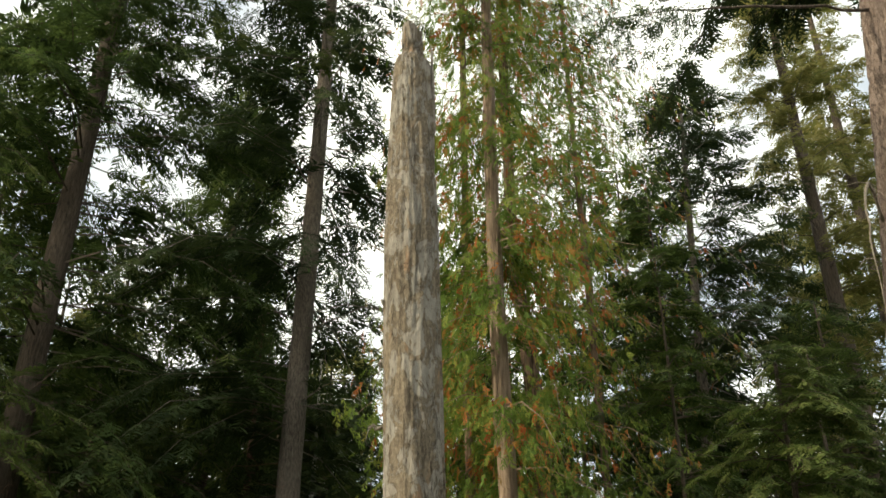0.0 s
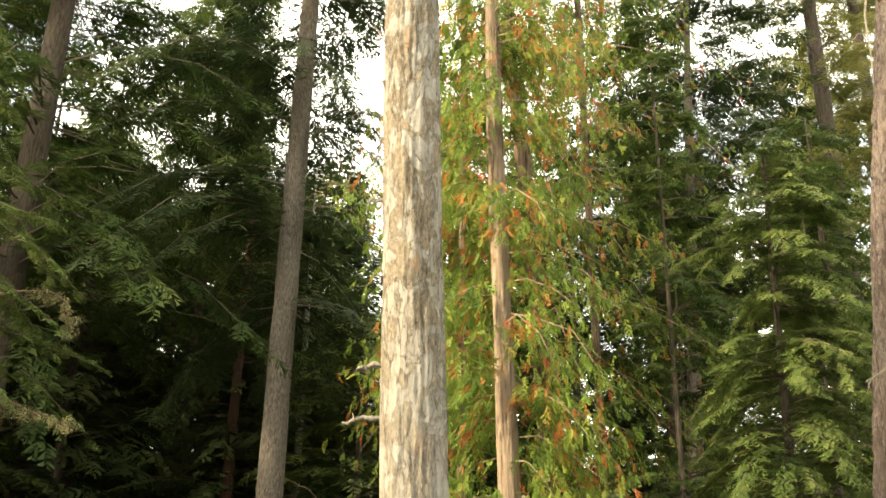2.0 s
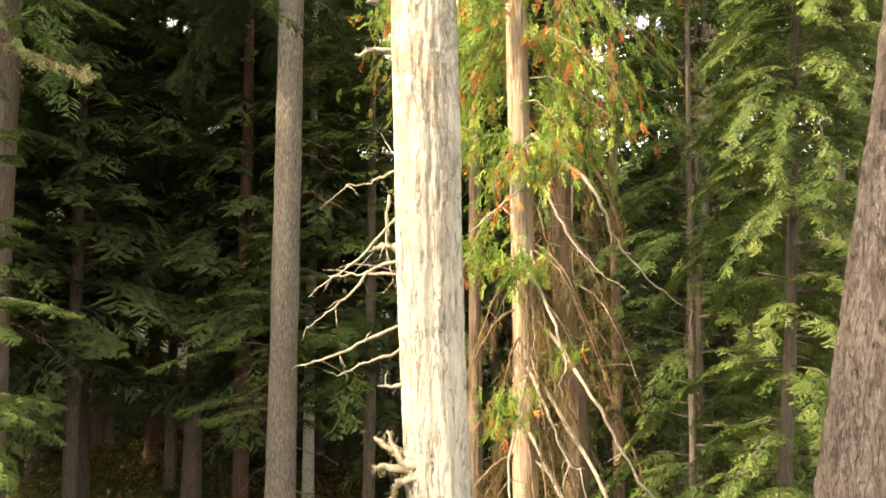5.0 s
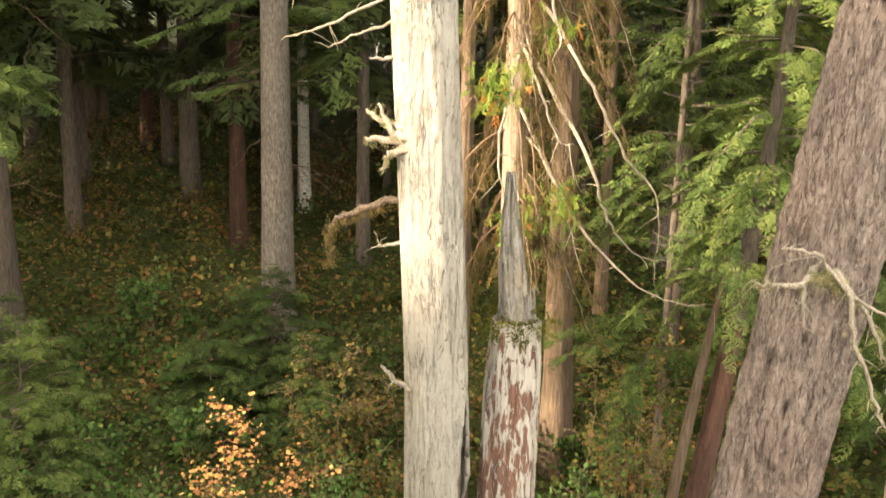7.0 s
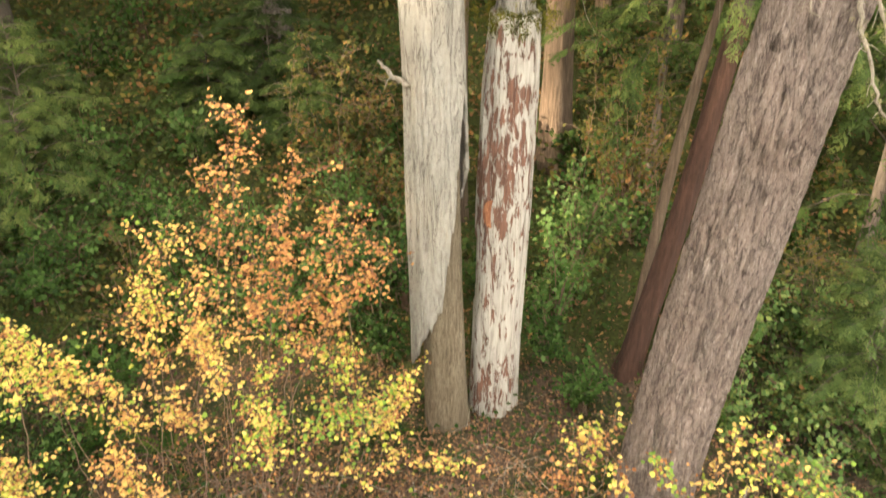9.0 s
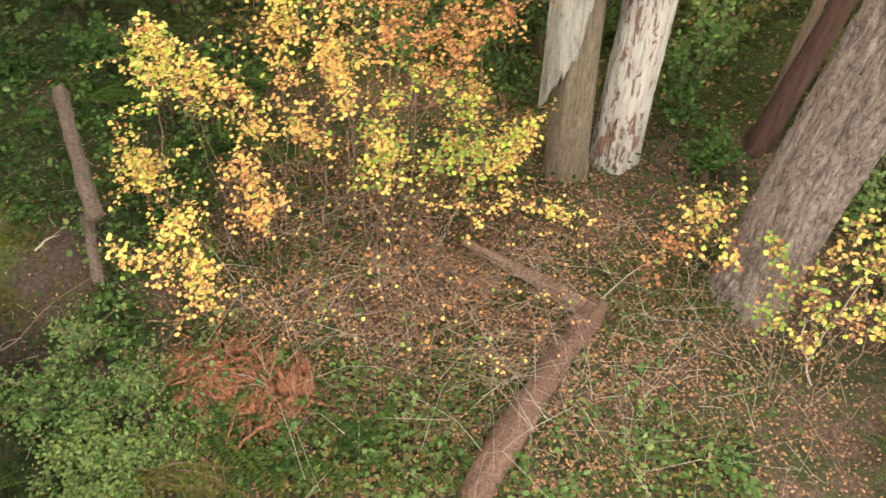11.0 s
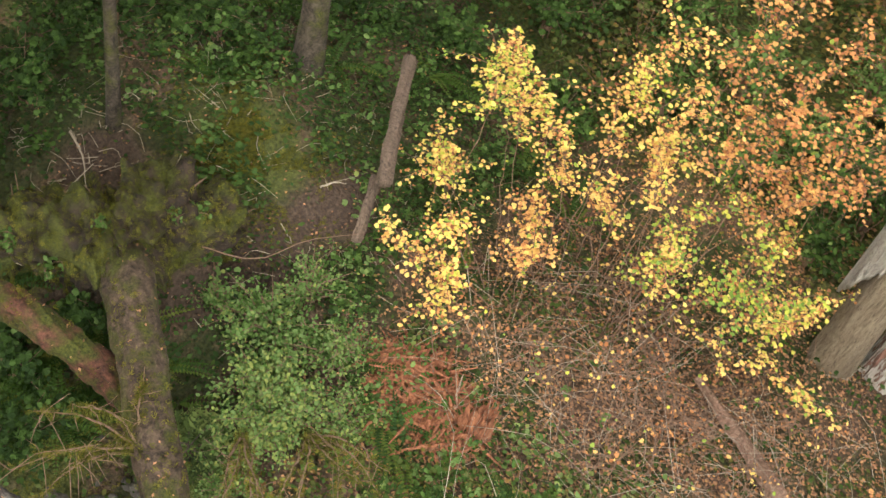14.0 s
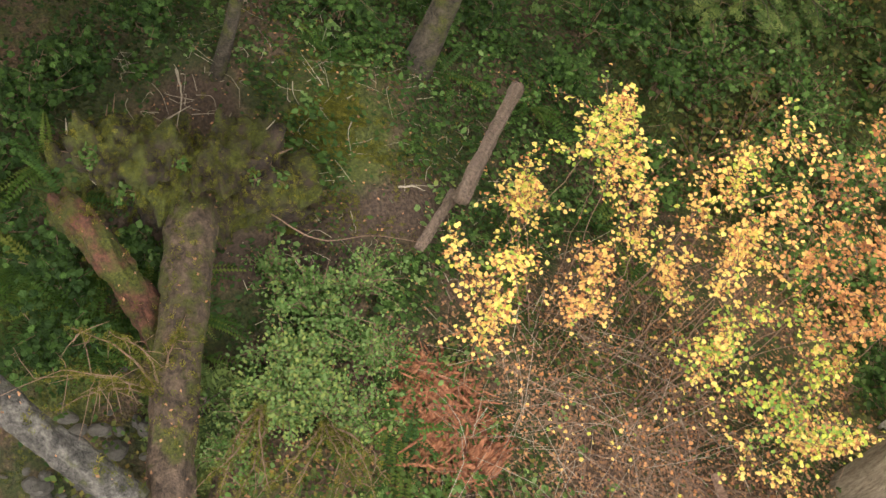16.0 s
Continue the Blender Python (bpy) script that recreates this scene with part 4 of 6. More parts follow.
    bare = [
        [(1.02, 10.9, 10.3), (1.26, 10.4, 9.53), (1.51, 10.3, 9.09), (1.84, 10.3, 8.74)],
        [(1.10, 10.9, 10.4), (1.65, 10.35, 9.77), (1.89, 10.5, 9.35), (2.08, 10.65, 9.06), (2.48, 10.8, 8.67), (2.90, 10.95, 8.40)],
        [(1.03, 10.9, 8.9), (1.25, 10.3, 8.35), (1.38, 10.3, 7.88), (1.32, 10.3, 7.64)],
        [(1.05, 10.9, 7.1), (1.40, 10.3, 6.37), (1.65, 10.3, 5.95), (1.96, 10.3, 5.58), (2.39, 10.3, 5.21), (2.82, 10.3, 5.04), (3.25, 10.3, 5.02)],
    ]
    lower = [
        [(1.25, 10.7, 8.2), (1.61, 10.2, 7.59), (1.94, 10.35, 7.03), (2.22, 10.5, 6.59), (2.57, 10.65, 6.19), (2.68, 10.8, 5.78), (2.69, 10.95, 5.35)],
        [(1.2, 10.8, 7.6), (1.74, 10.2, 6.63), (1.93, 10.35, 6.12), (2.18, 10.5, 5.72), (2.46, 10.65, 5.46), (2.81, 10.8, 5.39)],
        [(1.03, 10.9, 7.7), (0.88, 10.3, 7.21), (0.80, 10.3, 6.73), (0.86, 10.3, 6.12), (0.90, 10.3, 5.69)],
        [(1.04, 10.9, 7.8), (1.15, 10.3, 7.46), (1.30, 10.3, 7.10), (1.43, 10.3, 6.80), (1.58, 10.3, 6.77)],
        [(1.0, 10.9, 9.8), (0.85, 10.3, 9.64), (0.59, 10.3, 9.43), (0.38, 10.3, 9.23)],
    ]
    for i, l in enumerate(bare + lower):
        dead_branch(one, l, 0.022, 0.005, TWIG_WOOD, 6, 200 + i)
    # drooping moss-brown limbs round both stems
    rng = np.random.default_rng(77)
    for tree, cx, cy, n, z0, z1 in ((one, 1.04, 11.0, 50, 5.8, 9.8), (two, 1.92, 13.7, 30, 7.2, 11.0)):
        lines = []
        for i in range(n):
            a, z, l = rng.random() * 2 * np.pi, rng.uniform(z0, z1), rng.uniform(0.5, 1.3)
            d = np.array([math.cos(a), math.sin(a) * 0.8, 0])
            s = np.array([cx, cy, z])
            l3 = [s, s + d * l * 0.4 + (0, 0, -0.25 * l), s + d * l * 0.72 + (0, 0, -0.75 * l), s + d * l + (0, 0, -1.35 * l)]
            dead_branch(tree, l3, 0.016, 0.004, TWIG_WOOD if i % 5 == 0 else BROWN_TWIG, 7, 300 + i)
            lines.append(curve_points(l3[1:], 14) - np.array(tree.matrix_basis.translation))
        tufts(tree, lines, 120, 0.11, BROWN_MOSS, 78, "hanging_moss", 2.2, "brown hanging moss", STRAND)
    # sprays low on the stem
    for k, (px, py, pz, w, n) in enumerate([(0.55, 10.4, 9.0, 0.35, 60), (0.75, 10.3, 7.4, 0.35, 60), (1.55, 10.25, 6.2, 0.25, 46), (1.4, 10.4, 7.95, 0.2, 20), (-0.3, 11.0, 11.8, 0.4, 60), (-0.5, 11.2, 14.0, 0.45, 70), (0.35, 10.5, 10.3, 0.4, 50), (0.45, 10.5, 12.0, 0.4, 60), (0.95, 10.4, 8.9, 0.3, 60), (1.25, 10.4, 10.2, 0.35, 60), (1.05, 10.4, 5.9, 0.25, 40)]):
        soup, n = Soup(), n * 2
        pos = np.array([px, py, pz]) + rng.normal(0, w * 0.5, (n, 3)) * np.array([1, 0.8, 0.9])
        d = rng.normal(0, 0.5, (n, 3)) + np.array([0, -0.1, -0.9])
        scatter_mixed(soup, CEDAR_SPRAY, pos, axes(d, rng.normal(0, 1, (n, 3)) + (0, -1, 0)), rng.uniform(0.10, 0.20, n), np.clip(rng.normal(0.52, 0.2, n), 0, 1))
        part("spray", soup.mesh("spray", origin=np.array(one.matrix_basis.translation)), CEDAR_LEAF, one, "bright yellow-green hanging spray", kind="stuff")


build_peeling_trunk()
build_cedars()


# ---- the great leaning fir ----
def build_fir():
    base = on_land(2.38, 7.6, -0.15)
    tree = thing("fir_tree", base, "huge leaning fir trunk with thick furrowed pinkish-grey bark", "tree")
    pts = np.array([(2.49, 7.6, base[2]), (2.61, 7.6, 1.2), (2.94, 7.65, 3.6), (3.32, 7.7, 6.2), (3.65, 7.75, 7.9), (4.13, 7.8, 10.6), (4.53, 7.85, 13.2), (5.0, 7.9, 16.0), (5.5, 8.0, 20.0), (5.9, 8.0, 26.0)]) - base
    part("trunk", trunk_mesh("trunk", pts, [0.385, 0.375, 0.385, 0.40, 0.41, 0.41, 0.405, 0.39, 0.33, 0.10], 520, 130, fir_relief), FIR_BARK, tree)
    limbs = [
        ([(3.10, 7.35, 6.25), (2.94, 7.15, 6.17), (2.74, 7.15, 6.16), (2.58, 7.15, 6.20)], 0.032),
        ([(3.20, 7.35, 6.25), (3.04, 7.15, 6.41), (2.77, 7.15, 6.47)], 0.022),
        ([(3.10, 7.30, 6.36), (3.34, 7.10, 6.09), (3.58, 7.10, 5.96), (3.80, 7.10, 5.86)], 0.018),
        ([(3.25, 7.30, 6.25), (3.30, 7.10, 6.10), (3.36, 7.10, 5.79), (3.52, 7.10, 5.46), (3.66, 7.10, 5.12), (3.80, 7.10, 4.95)], 0.027),
        ([(3.30, 7.20, 6.15), (3.46, 7.10, 5.95), (3.62, 7.10, 5.62), (3.80, 7.10, 5.49)], 0.022),
        ([(3.02, 7.30, 6.1), (2.98, 7.18, 5.98), (3.0, 7.16, 5.82)], 0.02),
    ]
    for i, (l, r) in enumerate(limbs):
        b = dead_branch(tree, l, r, 0.008, TWIG_WOOD, 9, 400 + i, "broken_limb", "pale broken limb with lichen")
        if i in (0, 3, 4):
            tufts(b, [curve_points(l, 20) - base], 60, 0.035, LICHEN, 410 + i, "lichen")
    moss = np.array([(3.05, 7.25, 6.22), (3.2, 7.22, 6.2), (3.3, 7.2, 6.1)]) - base
    tufts(tree, [curve_points(moss, 20)], 150, 0.05, LICHEN, 420, "lichen", 0.7, "dry brown lichen round the broken limb")

    def axis(z):
        return np.interp(z, pts[:, 2], pts[:, 0]), np.interp(z, pts[:, 2], pts[:, 1])

    crown, wood = crown_mesh("crown", 440, 19.0, 28.0, 3.8, 60, 110, SPRAY, 0.3, 0.2, 0.5, 0.1, axis, None, -0.1)
    part("crown", crown, DARK_NEEDLES, tree, kind="stuff")
    part("branchwork", wood, DARK_BARK, tree, kind="stuff")
    rng = np.random.default_rng(470)
    l = [(4.9, 7.9, 17.5), (3.75, 7.4, 17.05), (2.75, 7.4, 17.0), (1.8, 7.4, 16.85)]
    dead_branch(tree, l, 0.022, 0.004, DARK_BARK, 5, 470, "bough")
    c = curve_points(l, 60)
    n = 300
    at = c[rng.integers(38, 60, n)] + rng.normal(0, 0.05, (n, 3))
    d = np.stack([rng.normal(-0.6, 0.5, n), rng.normal(0, 0.8, n), rng.normal(-0.5, 0.3, n)], -1)
    at += d * (rng.random(n) * 0.45)[:, None]
    soup = Soup()
    scatter_mixed(soup, SPRAY, at - base, axes(d, rng.normal(0, 0.4, (n, 3)) + (0, 0, 1)), rng.uniform(0.08, 0.17, n), np.clip(rng.normal(0.35, 0.2, n), 0, 1))
    part("bough_needles", soup.mesh("bough_needles"), DARK_NEEDLES, tree, kind="stuff")
    for i, l in enumerate([[(3.95, 7.5, 12.2), (3.75, 7.0, 11.9), (3.55, 6.9, 11.2), (3.5, 6.9, 10.7)], [(3.75, 7.4, 11.0), (3.55, 7.1, 10.9), (3.28, 7.0, 10.75)], [(4.1, 7.4, 14.4), (3.9, 7.1, 14.6), (3.75, 7.0, 14.1), (3.72, 7.0, 13.2)]]):
        dead_branch(tree, l, 0.02, 0.004, TWIG_WOOD, 5, 450 + i)


def lichen_boughs():
    for k, l in enumerate([[(-6.0, 12.9, 11.75), (-5.2, 11.6, 11.6), (-4.6, 11.5, 11.35), (-4.1, 11.5, 11.2)], [(-5.9, 12.9, 13.3), (-5.2, 12.2, 13.1), (-4.7, 12.0, 12.95), (-4.5, 12.0, 12.5)]]):
        bough = thing("dead_bough", l[0], "dead bough hung with pale lichen on the dark hemlock", "branch", "lichen boughs")
        b = dead_branch(bough, l, 0.02, 0.005, BROWN_TWIG, 7, 480 + k)
        tufts(bough, [curve_points(l[1:], 24) - np.array(l[0])], 150, 0.075, LICHEN, 481 + k, "lichen", 1.0)


def fir_relief(ang, s, p):
    """Thick plates of bark parted by furrows."""
    c = np.stack([np.cos(ang) * 3.4, np.sin(ang) * 3.4, p[:, 2] * 1.0], -1)
    warp = (fbm(c * 1.3, 3, 51) - 0.5) * 1.2
    furrow = np.abs(fbm(c * np.array([2.1, 2.1, 1.0]) + warp[:, None], 4, 53) - 0.5)
    plate = smooth(0.0, 0.09, furrow)
    scales = smooth(0.03, 0.12, np.abs(fbm(c * np.array([5.0, 5.0, 3.2]) + warp[:, None], 3, 59) - 0.5))
    return 0.036 * (plate - 0.6) + 0.024 * scales + 0.022 * (fbm(c * 9, 3, 55, 0.6) - 0.5) + 0.05 * (fbm(c * 0.5, 2, 57) - 0.5) + 0.04 * (1 + 0.4 * np.cos(4 * ang)) * np.exp(-s * 34)


build_fir()
lichen_boughs()


# ---- the standing forest ----
def build_forest():
    slim = "forest conifers"
    # stems that stand free, from the left to the right
    conifer("hemlock_tree", "dark leaning hemlock with mossy lower limbs", -7.33, 16.1, 37, 0.54, 501, HEMLOCK, DARK_BARK, 10.5, 5.4, 250, 40, FINE_SPRAY, 0.56, lean=(0.2, 0), dead=26, taper=0.5, group=slim)
    conifer("fir_tree", "straight grey-barked fir with bare lower trunk", -2.58, 16.4, 34, 0.46, 502, DARK_NEEDLES, GREY_BARK, 12.0, 3.9, 200, 34, FINE_SPRAY, 0.50, lean=(0.2, 0), dead=34, taper=0.5, droop=0.7, group=slim)
    conifer("hemlock_tree", "slender dark hemlock in the shade", -5.62, 22.8, 25.5, 0.36, 503, HEMLOCK, DARK_BARK, 8.5, 4.4, 230, 36, FINE_SPRAY, 0.58, tint_bias=0.2, dead=30, group=slim)
    conifer("hemlock_tree", "slender brown hemlock in the shade", -8.5, 23.5, 20, 0.42, 504, HEMLOCK, DARK_BARK, 8.5, 3.2, 110, 36, size=0.34, dead=16, group=slim)
    conifer("cedar_tree", "reddish cedar stem in the shade", -3.95, 20.0, 17, 0.30, 505, HEMLOCK, RED_BARK, 8.5, 2.6, 70, 34, dead=14, group=slim)
    conifer("cedar_tree", "thin reddish cedar stem in the shade", -7.5, 26.0, 16, 0.30, 506, HEMLOCK, RED_BARK, 10.0, 2.6, 70, 30, dead=10, group=slim)
    conifer("alder_tree", "thin pale alder stem among the conifers", -2.85, 22.0, 17, 0.24, 507, HEMLOCK, PALE_BARK, 13.0, 1.8, 30, 24, dead=4, group=slim)
    conifer("hemlock_tree", "thin grey hemlock in the shade", -2.66, 30.0, 17, 0.30, 508, HEMLOCK, DARK_BARK, 9.0, 3.0, 70, 30, dead=10, group=slim)
    conifer("fir_tree", "dark fir with spreading limbs and a bare grey stem", 4.91, 20.0, 24.5, 0.36, 509, DARK_NEEDLES, GREY_BARK, 12.5, 4.6, 150, 38, FINE_SPRAY, 0.50, lean=(1.5, 0), dead=26, group=slim, rise=0.1, droop=0.35)
    conifer("fir_tree", "slim dark fir among the others", 5.8, 23.0, 21.5, 0.3, 510, DARK_NEEDLES, DARK_BARK, 10.0, 3.2, 90, 32, dead=14, group=slim)
    conifer("hemlock_tree", "young hemlock with drooping green sprays", 5.6, 13.4, 15.0, 0.22, 511, HEMLOCK, DARK_BARK, 2.6, 2.6, 130, 46, group=slim, tint_bias=0.2, droop=0.65)
    conifer("hemlock_tree", "bushy green hemlock with layered sprays", 7.2, 16.5, 16.5, 0.28, 512, HEMLOCK, DARK_BARK, 3.0, 3.6, 160, 46, size=0.32, group=slim, tint_bias=0.2, droop=0.6)
    conifer("hemlock_tree", "young green hemlock in front of the dark wood", 4.4, 16.4, 14.0, 0.14, 513, HEMLOCK, DARK_BARK, 4.0, 2.8, 120, 40, group=slim, tint_bias=0.14, droop=0.6)
    conifer("fir_tree", "tall yellow-green fir with sunlight put into its needle colour", 9.9, 21.5, 33, 0.55, 514, SUN_TONED_NEEDLES, DARK_BARK, 10.0, 3.6, 200, 50, size=0.36, group=slim, tint_bias=0.1)
    conifer("fir_tree", "second sun-toned yellow-green fir behind the first", 12.6, 24.5, 35, 0.5, 524, SUN_TONED_NEEDLES, DARK_BARK, 9.0, 3.8, 150, 44, size=0.42, group=slim, tint_bias=0.1)
    conifer("hemlock_tree", "sapling hemlock with flat green sprays in the shade", -2.78, 17.2, 7.9, 0.10, 515, HEMLOCK, DARK_BARK, 3.9, 2.5, 46, 60, size=0.26, group=slim, cut=lambda a, z: 0.8 if math.cos(a) > -0.2 else 0.0, droop=0.3, rise=0.1, tint_bias=0.15)
    conifer("hemlock_tree", "sapling hemlock with layered green sprays", -5.75, 12.3, 9.4, 0.09, 516, HEMLOCK, DARK_BARK, 5.3, 1.5, 34, 56, size=0.24, group=slim, droop=0.3, rise=0.1, tint_bias=0.15)
    conifer("hemlock_tree", "bushy hemlock with sunlit tips", -6.9, 11.2, 19.0, 0.3, 517, HEMLOCK, DARK_BARK, 9.5, 3.2, 120, 52, size=0.23, group=slim, tint_bias=0.2, droop=0.6)
    # bank stems; their unseen crowns are added to shade bank and lower snag
    conifer("hemlock_tree", "dark-stemmed hemlock on the mossy bank", -6.07, 7.14, 10.0, 0.27, 521, HEMLOCK, BANK_BARK, 4.6, 1.4, 26, 28, group=slim)
    conifer("hemlock_tree", "thin-stemmed hemlock above the bare soil", -7.17, 5.33, 9.0, 0.13, 522, HEMLOCK, BANK_BARK, 4.0, 2.4, 80, 32, group=slim)
    # a third tree, out of view, added for the same shade
    conifer("hemlock_tree", "unseen young hemlock added to shade the bank", -7.6, 8.9, 10.0, 0.16, 523, HEMLOCK, DARK_BARK, 4.6, 2.6, 80, 34, group=slim)
    conifer("hemlock_tree", "brown-stemmed hemlock with drooping layered boughs", 3.45, 13.2, 18.0, 0.10, 525, HEMLOCK, DARK_BARK, 2.2, 2.1, 150, 44, size=0.25, group=slim, tint_bias=0.1, droop=0.6)
    conifer("hemlock_tree", "dense dark hemlock deep in the wood", -4.6, 27.0, 17, 0.4, 518, HEMLOCK, DARK_BARK, 7.0, 4.0, 120, 40, group=slim, dead=10)
    # this one is added for the shade it throws on the bank
    conifer("hemlock_tree", "young bushy hemlock added to shade the bank", -10.0, 2.6, 7.5, 0.16, 519, HEMLOCK, DARK_BARK, 1.0, 2.4, 90, 36, group=slim, tint_bias=0.1)
    conifer("hemlock_tree", "young hemlock with low sweeping sprays", 6.4, 12.0, 9.0, 0.18, 520, HEMLOCK, DARK_BARK, 1.2, 2.4, 110, 40, group=slim, tint_bias=0.2, droop=0.65)
    # dense saplings added past the left edge to block sky from the bank
    for i, (x, y, h) in enumerate([(-9.2, 0.8, 8.5), (-8.0, -1.4, 8.0), (-10.2, 4.6, 9.0)]):
        conifer("hemlock_tree", "hemlock sapling added to shade the bank", x, y, h, 0.12, 530 + i, HEMLOCK, DARK_BARK, 0.4, 2.3, 120, 30, group="hemlock saplings", droop=0.4)
    for i, (x, y, h) in enumerate([(-13.5, 17, 17), (-9.0, 16.8, 21), (-12.9, 19.5, 14), (-11.2, 22, 16), (-6.6, 24.5, 16), (-1.3, 19.2, 13), (-0.4, 26, 18), (-9.0, 27, 16), (-13.6, 13, 12), (7.9, 22.5, 15), (4.2, 23.5, 22), (2.6, 25, 23), (3.3, 21.2, 16), (1.9, 21.8, 15), (4.8, 27, 26), (6.4, 29, 27), (10.4, 16.0, 12)]):
        conifer("hemlock_tree", "bushy hemlock in the dark of the wood", x, y, h, 0.24, 560 + i, HEMLOCK, DARK_BARK, 4.4 if x < 0 else 3.0, 3.0, 90, 17, size=0.62, group="dark hemlocks", droop=0.5, dead=6, tint_bias=0.28 if x < 0 else 0.1)
    for i, (x, y, h) in enumerate([(-16, 26, 24), (-12.5, 29, 23), (-9.6, 30.5, 18), (-6.6, 29.5, 18), (-3.9, 30, 17), (-14.2, 21, 19), (-10.0, 24.5, 16), (-7.6, 20.6, 17), (-12.0, 17.5, 16), (-3.2, 21.5, 15)]):
        conifer("hemlock_tree", "broad dark hemlock closing the wood behind", x, y, h, 0.3, 580 + i, DARK_NEEDLES, DARK_BARK, 3.4, 3.6, 105, 13, SPRAY_FAR, 1.0, group="dark hemlocks", droop=0.5, sides=10, tint_bias=0.35)
    for i, (x, y, h, r, b, tone) in enumerate([(-2.45, 15.0, 2.2, 1.1, 70, -0.05), (-1.7, 14.0, 1.8, 1.0, 60, 0.0), (-3.3, 14.3, 1.7, 1.0, 60, 0.05), (-5.5, 12.6, 2.6, 1.3, 80, 0.2), (-5.2, 11.6, 2.0, 1.2, 70, 0.25), (-6.3, 13.6, 2.4, 1.3, 70, 0.1), (5.4, 9.2, 2.6, 1.4, 80, 0.25), (-3.95, 3.55, 1.1, 0.55, 40, 0.2)]):
        conifer("hemlock_tree", "low bushy hemlock seedling among the undergrowth", x, y, h, 0.05, 1200 + i, HEMLOCK, DARK_BARK, 0.15, r, b, 26, size=0.2, group="hemlock seedlings", droop=0.45, rise=0.35, tint_bias=tone, sides=8)
    # unseen conifers added on the sunny side, their heights set to shade the clearing
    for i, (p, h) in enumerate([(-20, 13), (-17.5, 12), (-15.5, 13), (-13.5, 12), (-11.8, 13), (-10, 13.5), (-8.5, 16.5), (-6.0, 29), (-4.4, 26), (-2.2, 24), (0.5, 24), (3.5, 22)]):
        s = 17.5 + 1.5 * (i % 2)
        conifer("background_conifer", "unseen conifer added to keep the sun off the lower clearing", s * -0.942 + p * 0.336, s * -0.336 - p * 0.942, h, 0.4, 880 + i, DARK_NEEDLES, DARK_BARK, 1.0, 3.0, 100 if p > -9 else 50, 18, SPRAY_FAR, 0.85, group="background conifers", sides=10)
    for i, (x, y, h) in enumerate([(-12.6, 20, 10), (-1.0, 22.5, 9), (1.2, 20.5, 11), (-3.2, 27, 10), (-11.5, 27, 13), (3.0, 22.5, 12), (9.0, 19.0, 13), (0.6, 24.5, 13), (8.3, 14.0, 9)]):
        conifer("hemlock_tree", "young hemlock filling the shade between the trunks", x, y, h, 0.16, 540 + i, HEMLOCK, DARK_BARK, 1.0, 2.5, 80, 20, size=0.42, group="young hemlocks", droop=0.5)
    # added canopy above the view that keeps skylight off the bank
    for i, (x, y, h) in enumerate([(-8.7, 2.9, 19), (-8.4, 0.4, 20), (-10.6, 1.6, 21), (-6.6, -1.2, 22)]):
        conifer("hemlock_tree", "unseen tall hemlock added as a canopy to shade the bank", x, y, h, 0.3, 640 + i, HEMLOCK, DARK_BARK, 9.0 if i == 3 else 6.5, 4.6 if i == 3 else 3.4, 120, 22, size=0.62, group="dark hemlocks", droop=0.4)
    # the wood behind and around
    rng = np.random.default_rng(900)
    spots = []
    for row_y, gap in ((28.5, 3.1), (35.5, 3.4)):
        for x in np.arange(-24, 27, gap):
            spots.append((x + rng.uniform(-1.4, 1.4), row_y + rng.uniform(-2.5, 2.5)))
    for i, (x, y) in enumerate(spots):
        h = (rng.uniform(15, 19.5) if -14 < x < 0 else rng.uniform(15, 22) if 0 <= x < 10 else rng.uniform(21, 31)) + (y - 29) * 0.15
        kind = rng.random()
        needles = DARK_NEEDLES if kind < 0.4 else HEMLOCK if kind < 0.85 else SUN_TONED_NEEDLES
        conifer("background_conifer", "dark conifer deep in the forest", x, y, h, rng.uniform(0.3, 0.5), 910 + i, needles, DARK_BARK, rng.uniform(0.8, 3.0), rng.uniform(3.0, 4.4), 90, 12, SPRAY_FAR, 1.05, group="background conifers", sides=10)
    # ring of added trees outside the view, closing the clearing and blocking light
    ring = [(-16, 15), (-15, 10.5), (-12.5, 20), (-18, 24), (14, 13), (17, 20), (11, 6), (13, -2), (-21, 10), (-8, -8), (-5, -13), (2, -14), (9, -10), (-24, 16)]
    for i, (x, y) in enumerate(ring):
        conifer("background_conifer", "conifer added out of view round the clearing to block light", x, y, rng.uniform(24, 32), 0.5, 980 + i, HEMLOCK if i % 2 else DARK_NEEDLES, DARK_BARK, rng.uniform(3, 6), 4.2, 56, 9, SPRAY_FAR, 1.2, group="background conifers", sides=12)


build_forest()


# ---- the red-stemmed hemlock behind the fir ----
def build_red_stem():
    base = on_land(2.5, 9.75, -0.1)
    tree = thing("hemlock_tree", base, "leaning red-stemmed hemlock with bright layered green sprays", "tree")
    pts = np.array([(2.62, 9.75, base[2]), (3.06, 9.8, 2.8), (3.38, 9.95, 4.9), (3.65, 10.2, 7.0), (3.9, 10.5, 10.0), (4.1, 10.7, 14.5)]) - base
    part("trunk", trunk_mesh("trunk", pts[:3], [0.15, 0.115, 0.10], 90, 28, ridged(0.012, 4, 0.5, 61, 0.05)), RED_BARK, tree)
    part("upper_trunk", trunk_mesh("upper_trunk", pts[2:], [0.10, 0.065, 0.045, 0.015], 60, 14, ridged(0.012, 4, 0.5, 63)), DARK_BARK, tree, "dark upper trunk among the sprays")

    def axis(z):
        return np.interp(z, pts[:, 2], pts[:, 0]), np.interp(z, pts[:, 2], pts[:, 1])

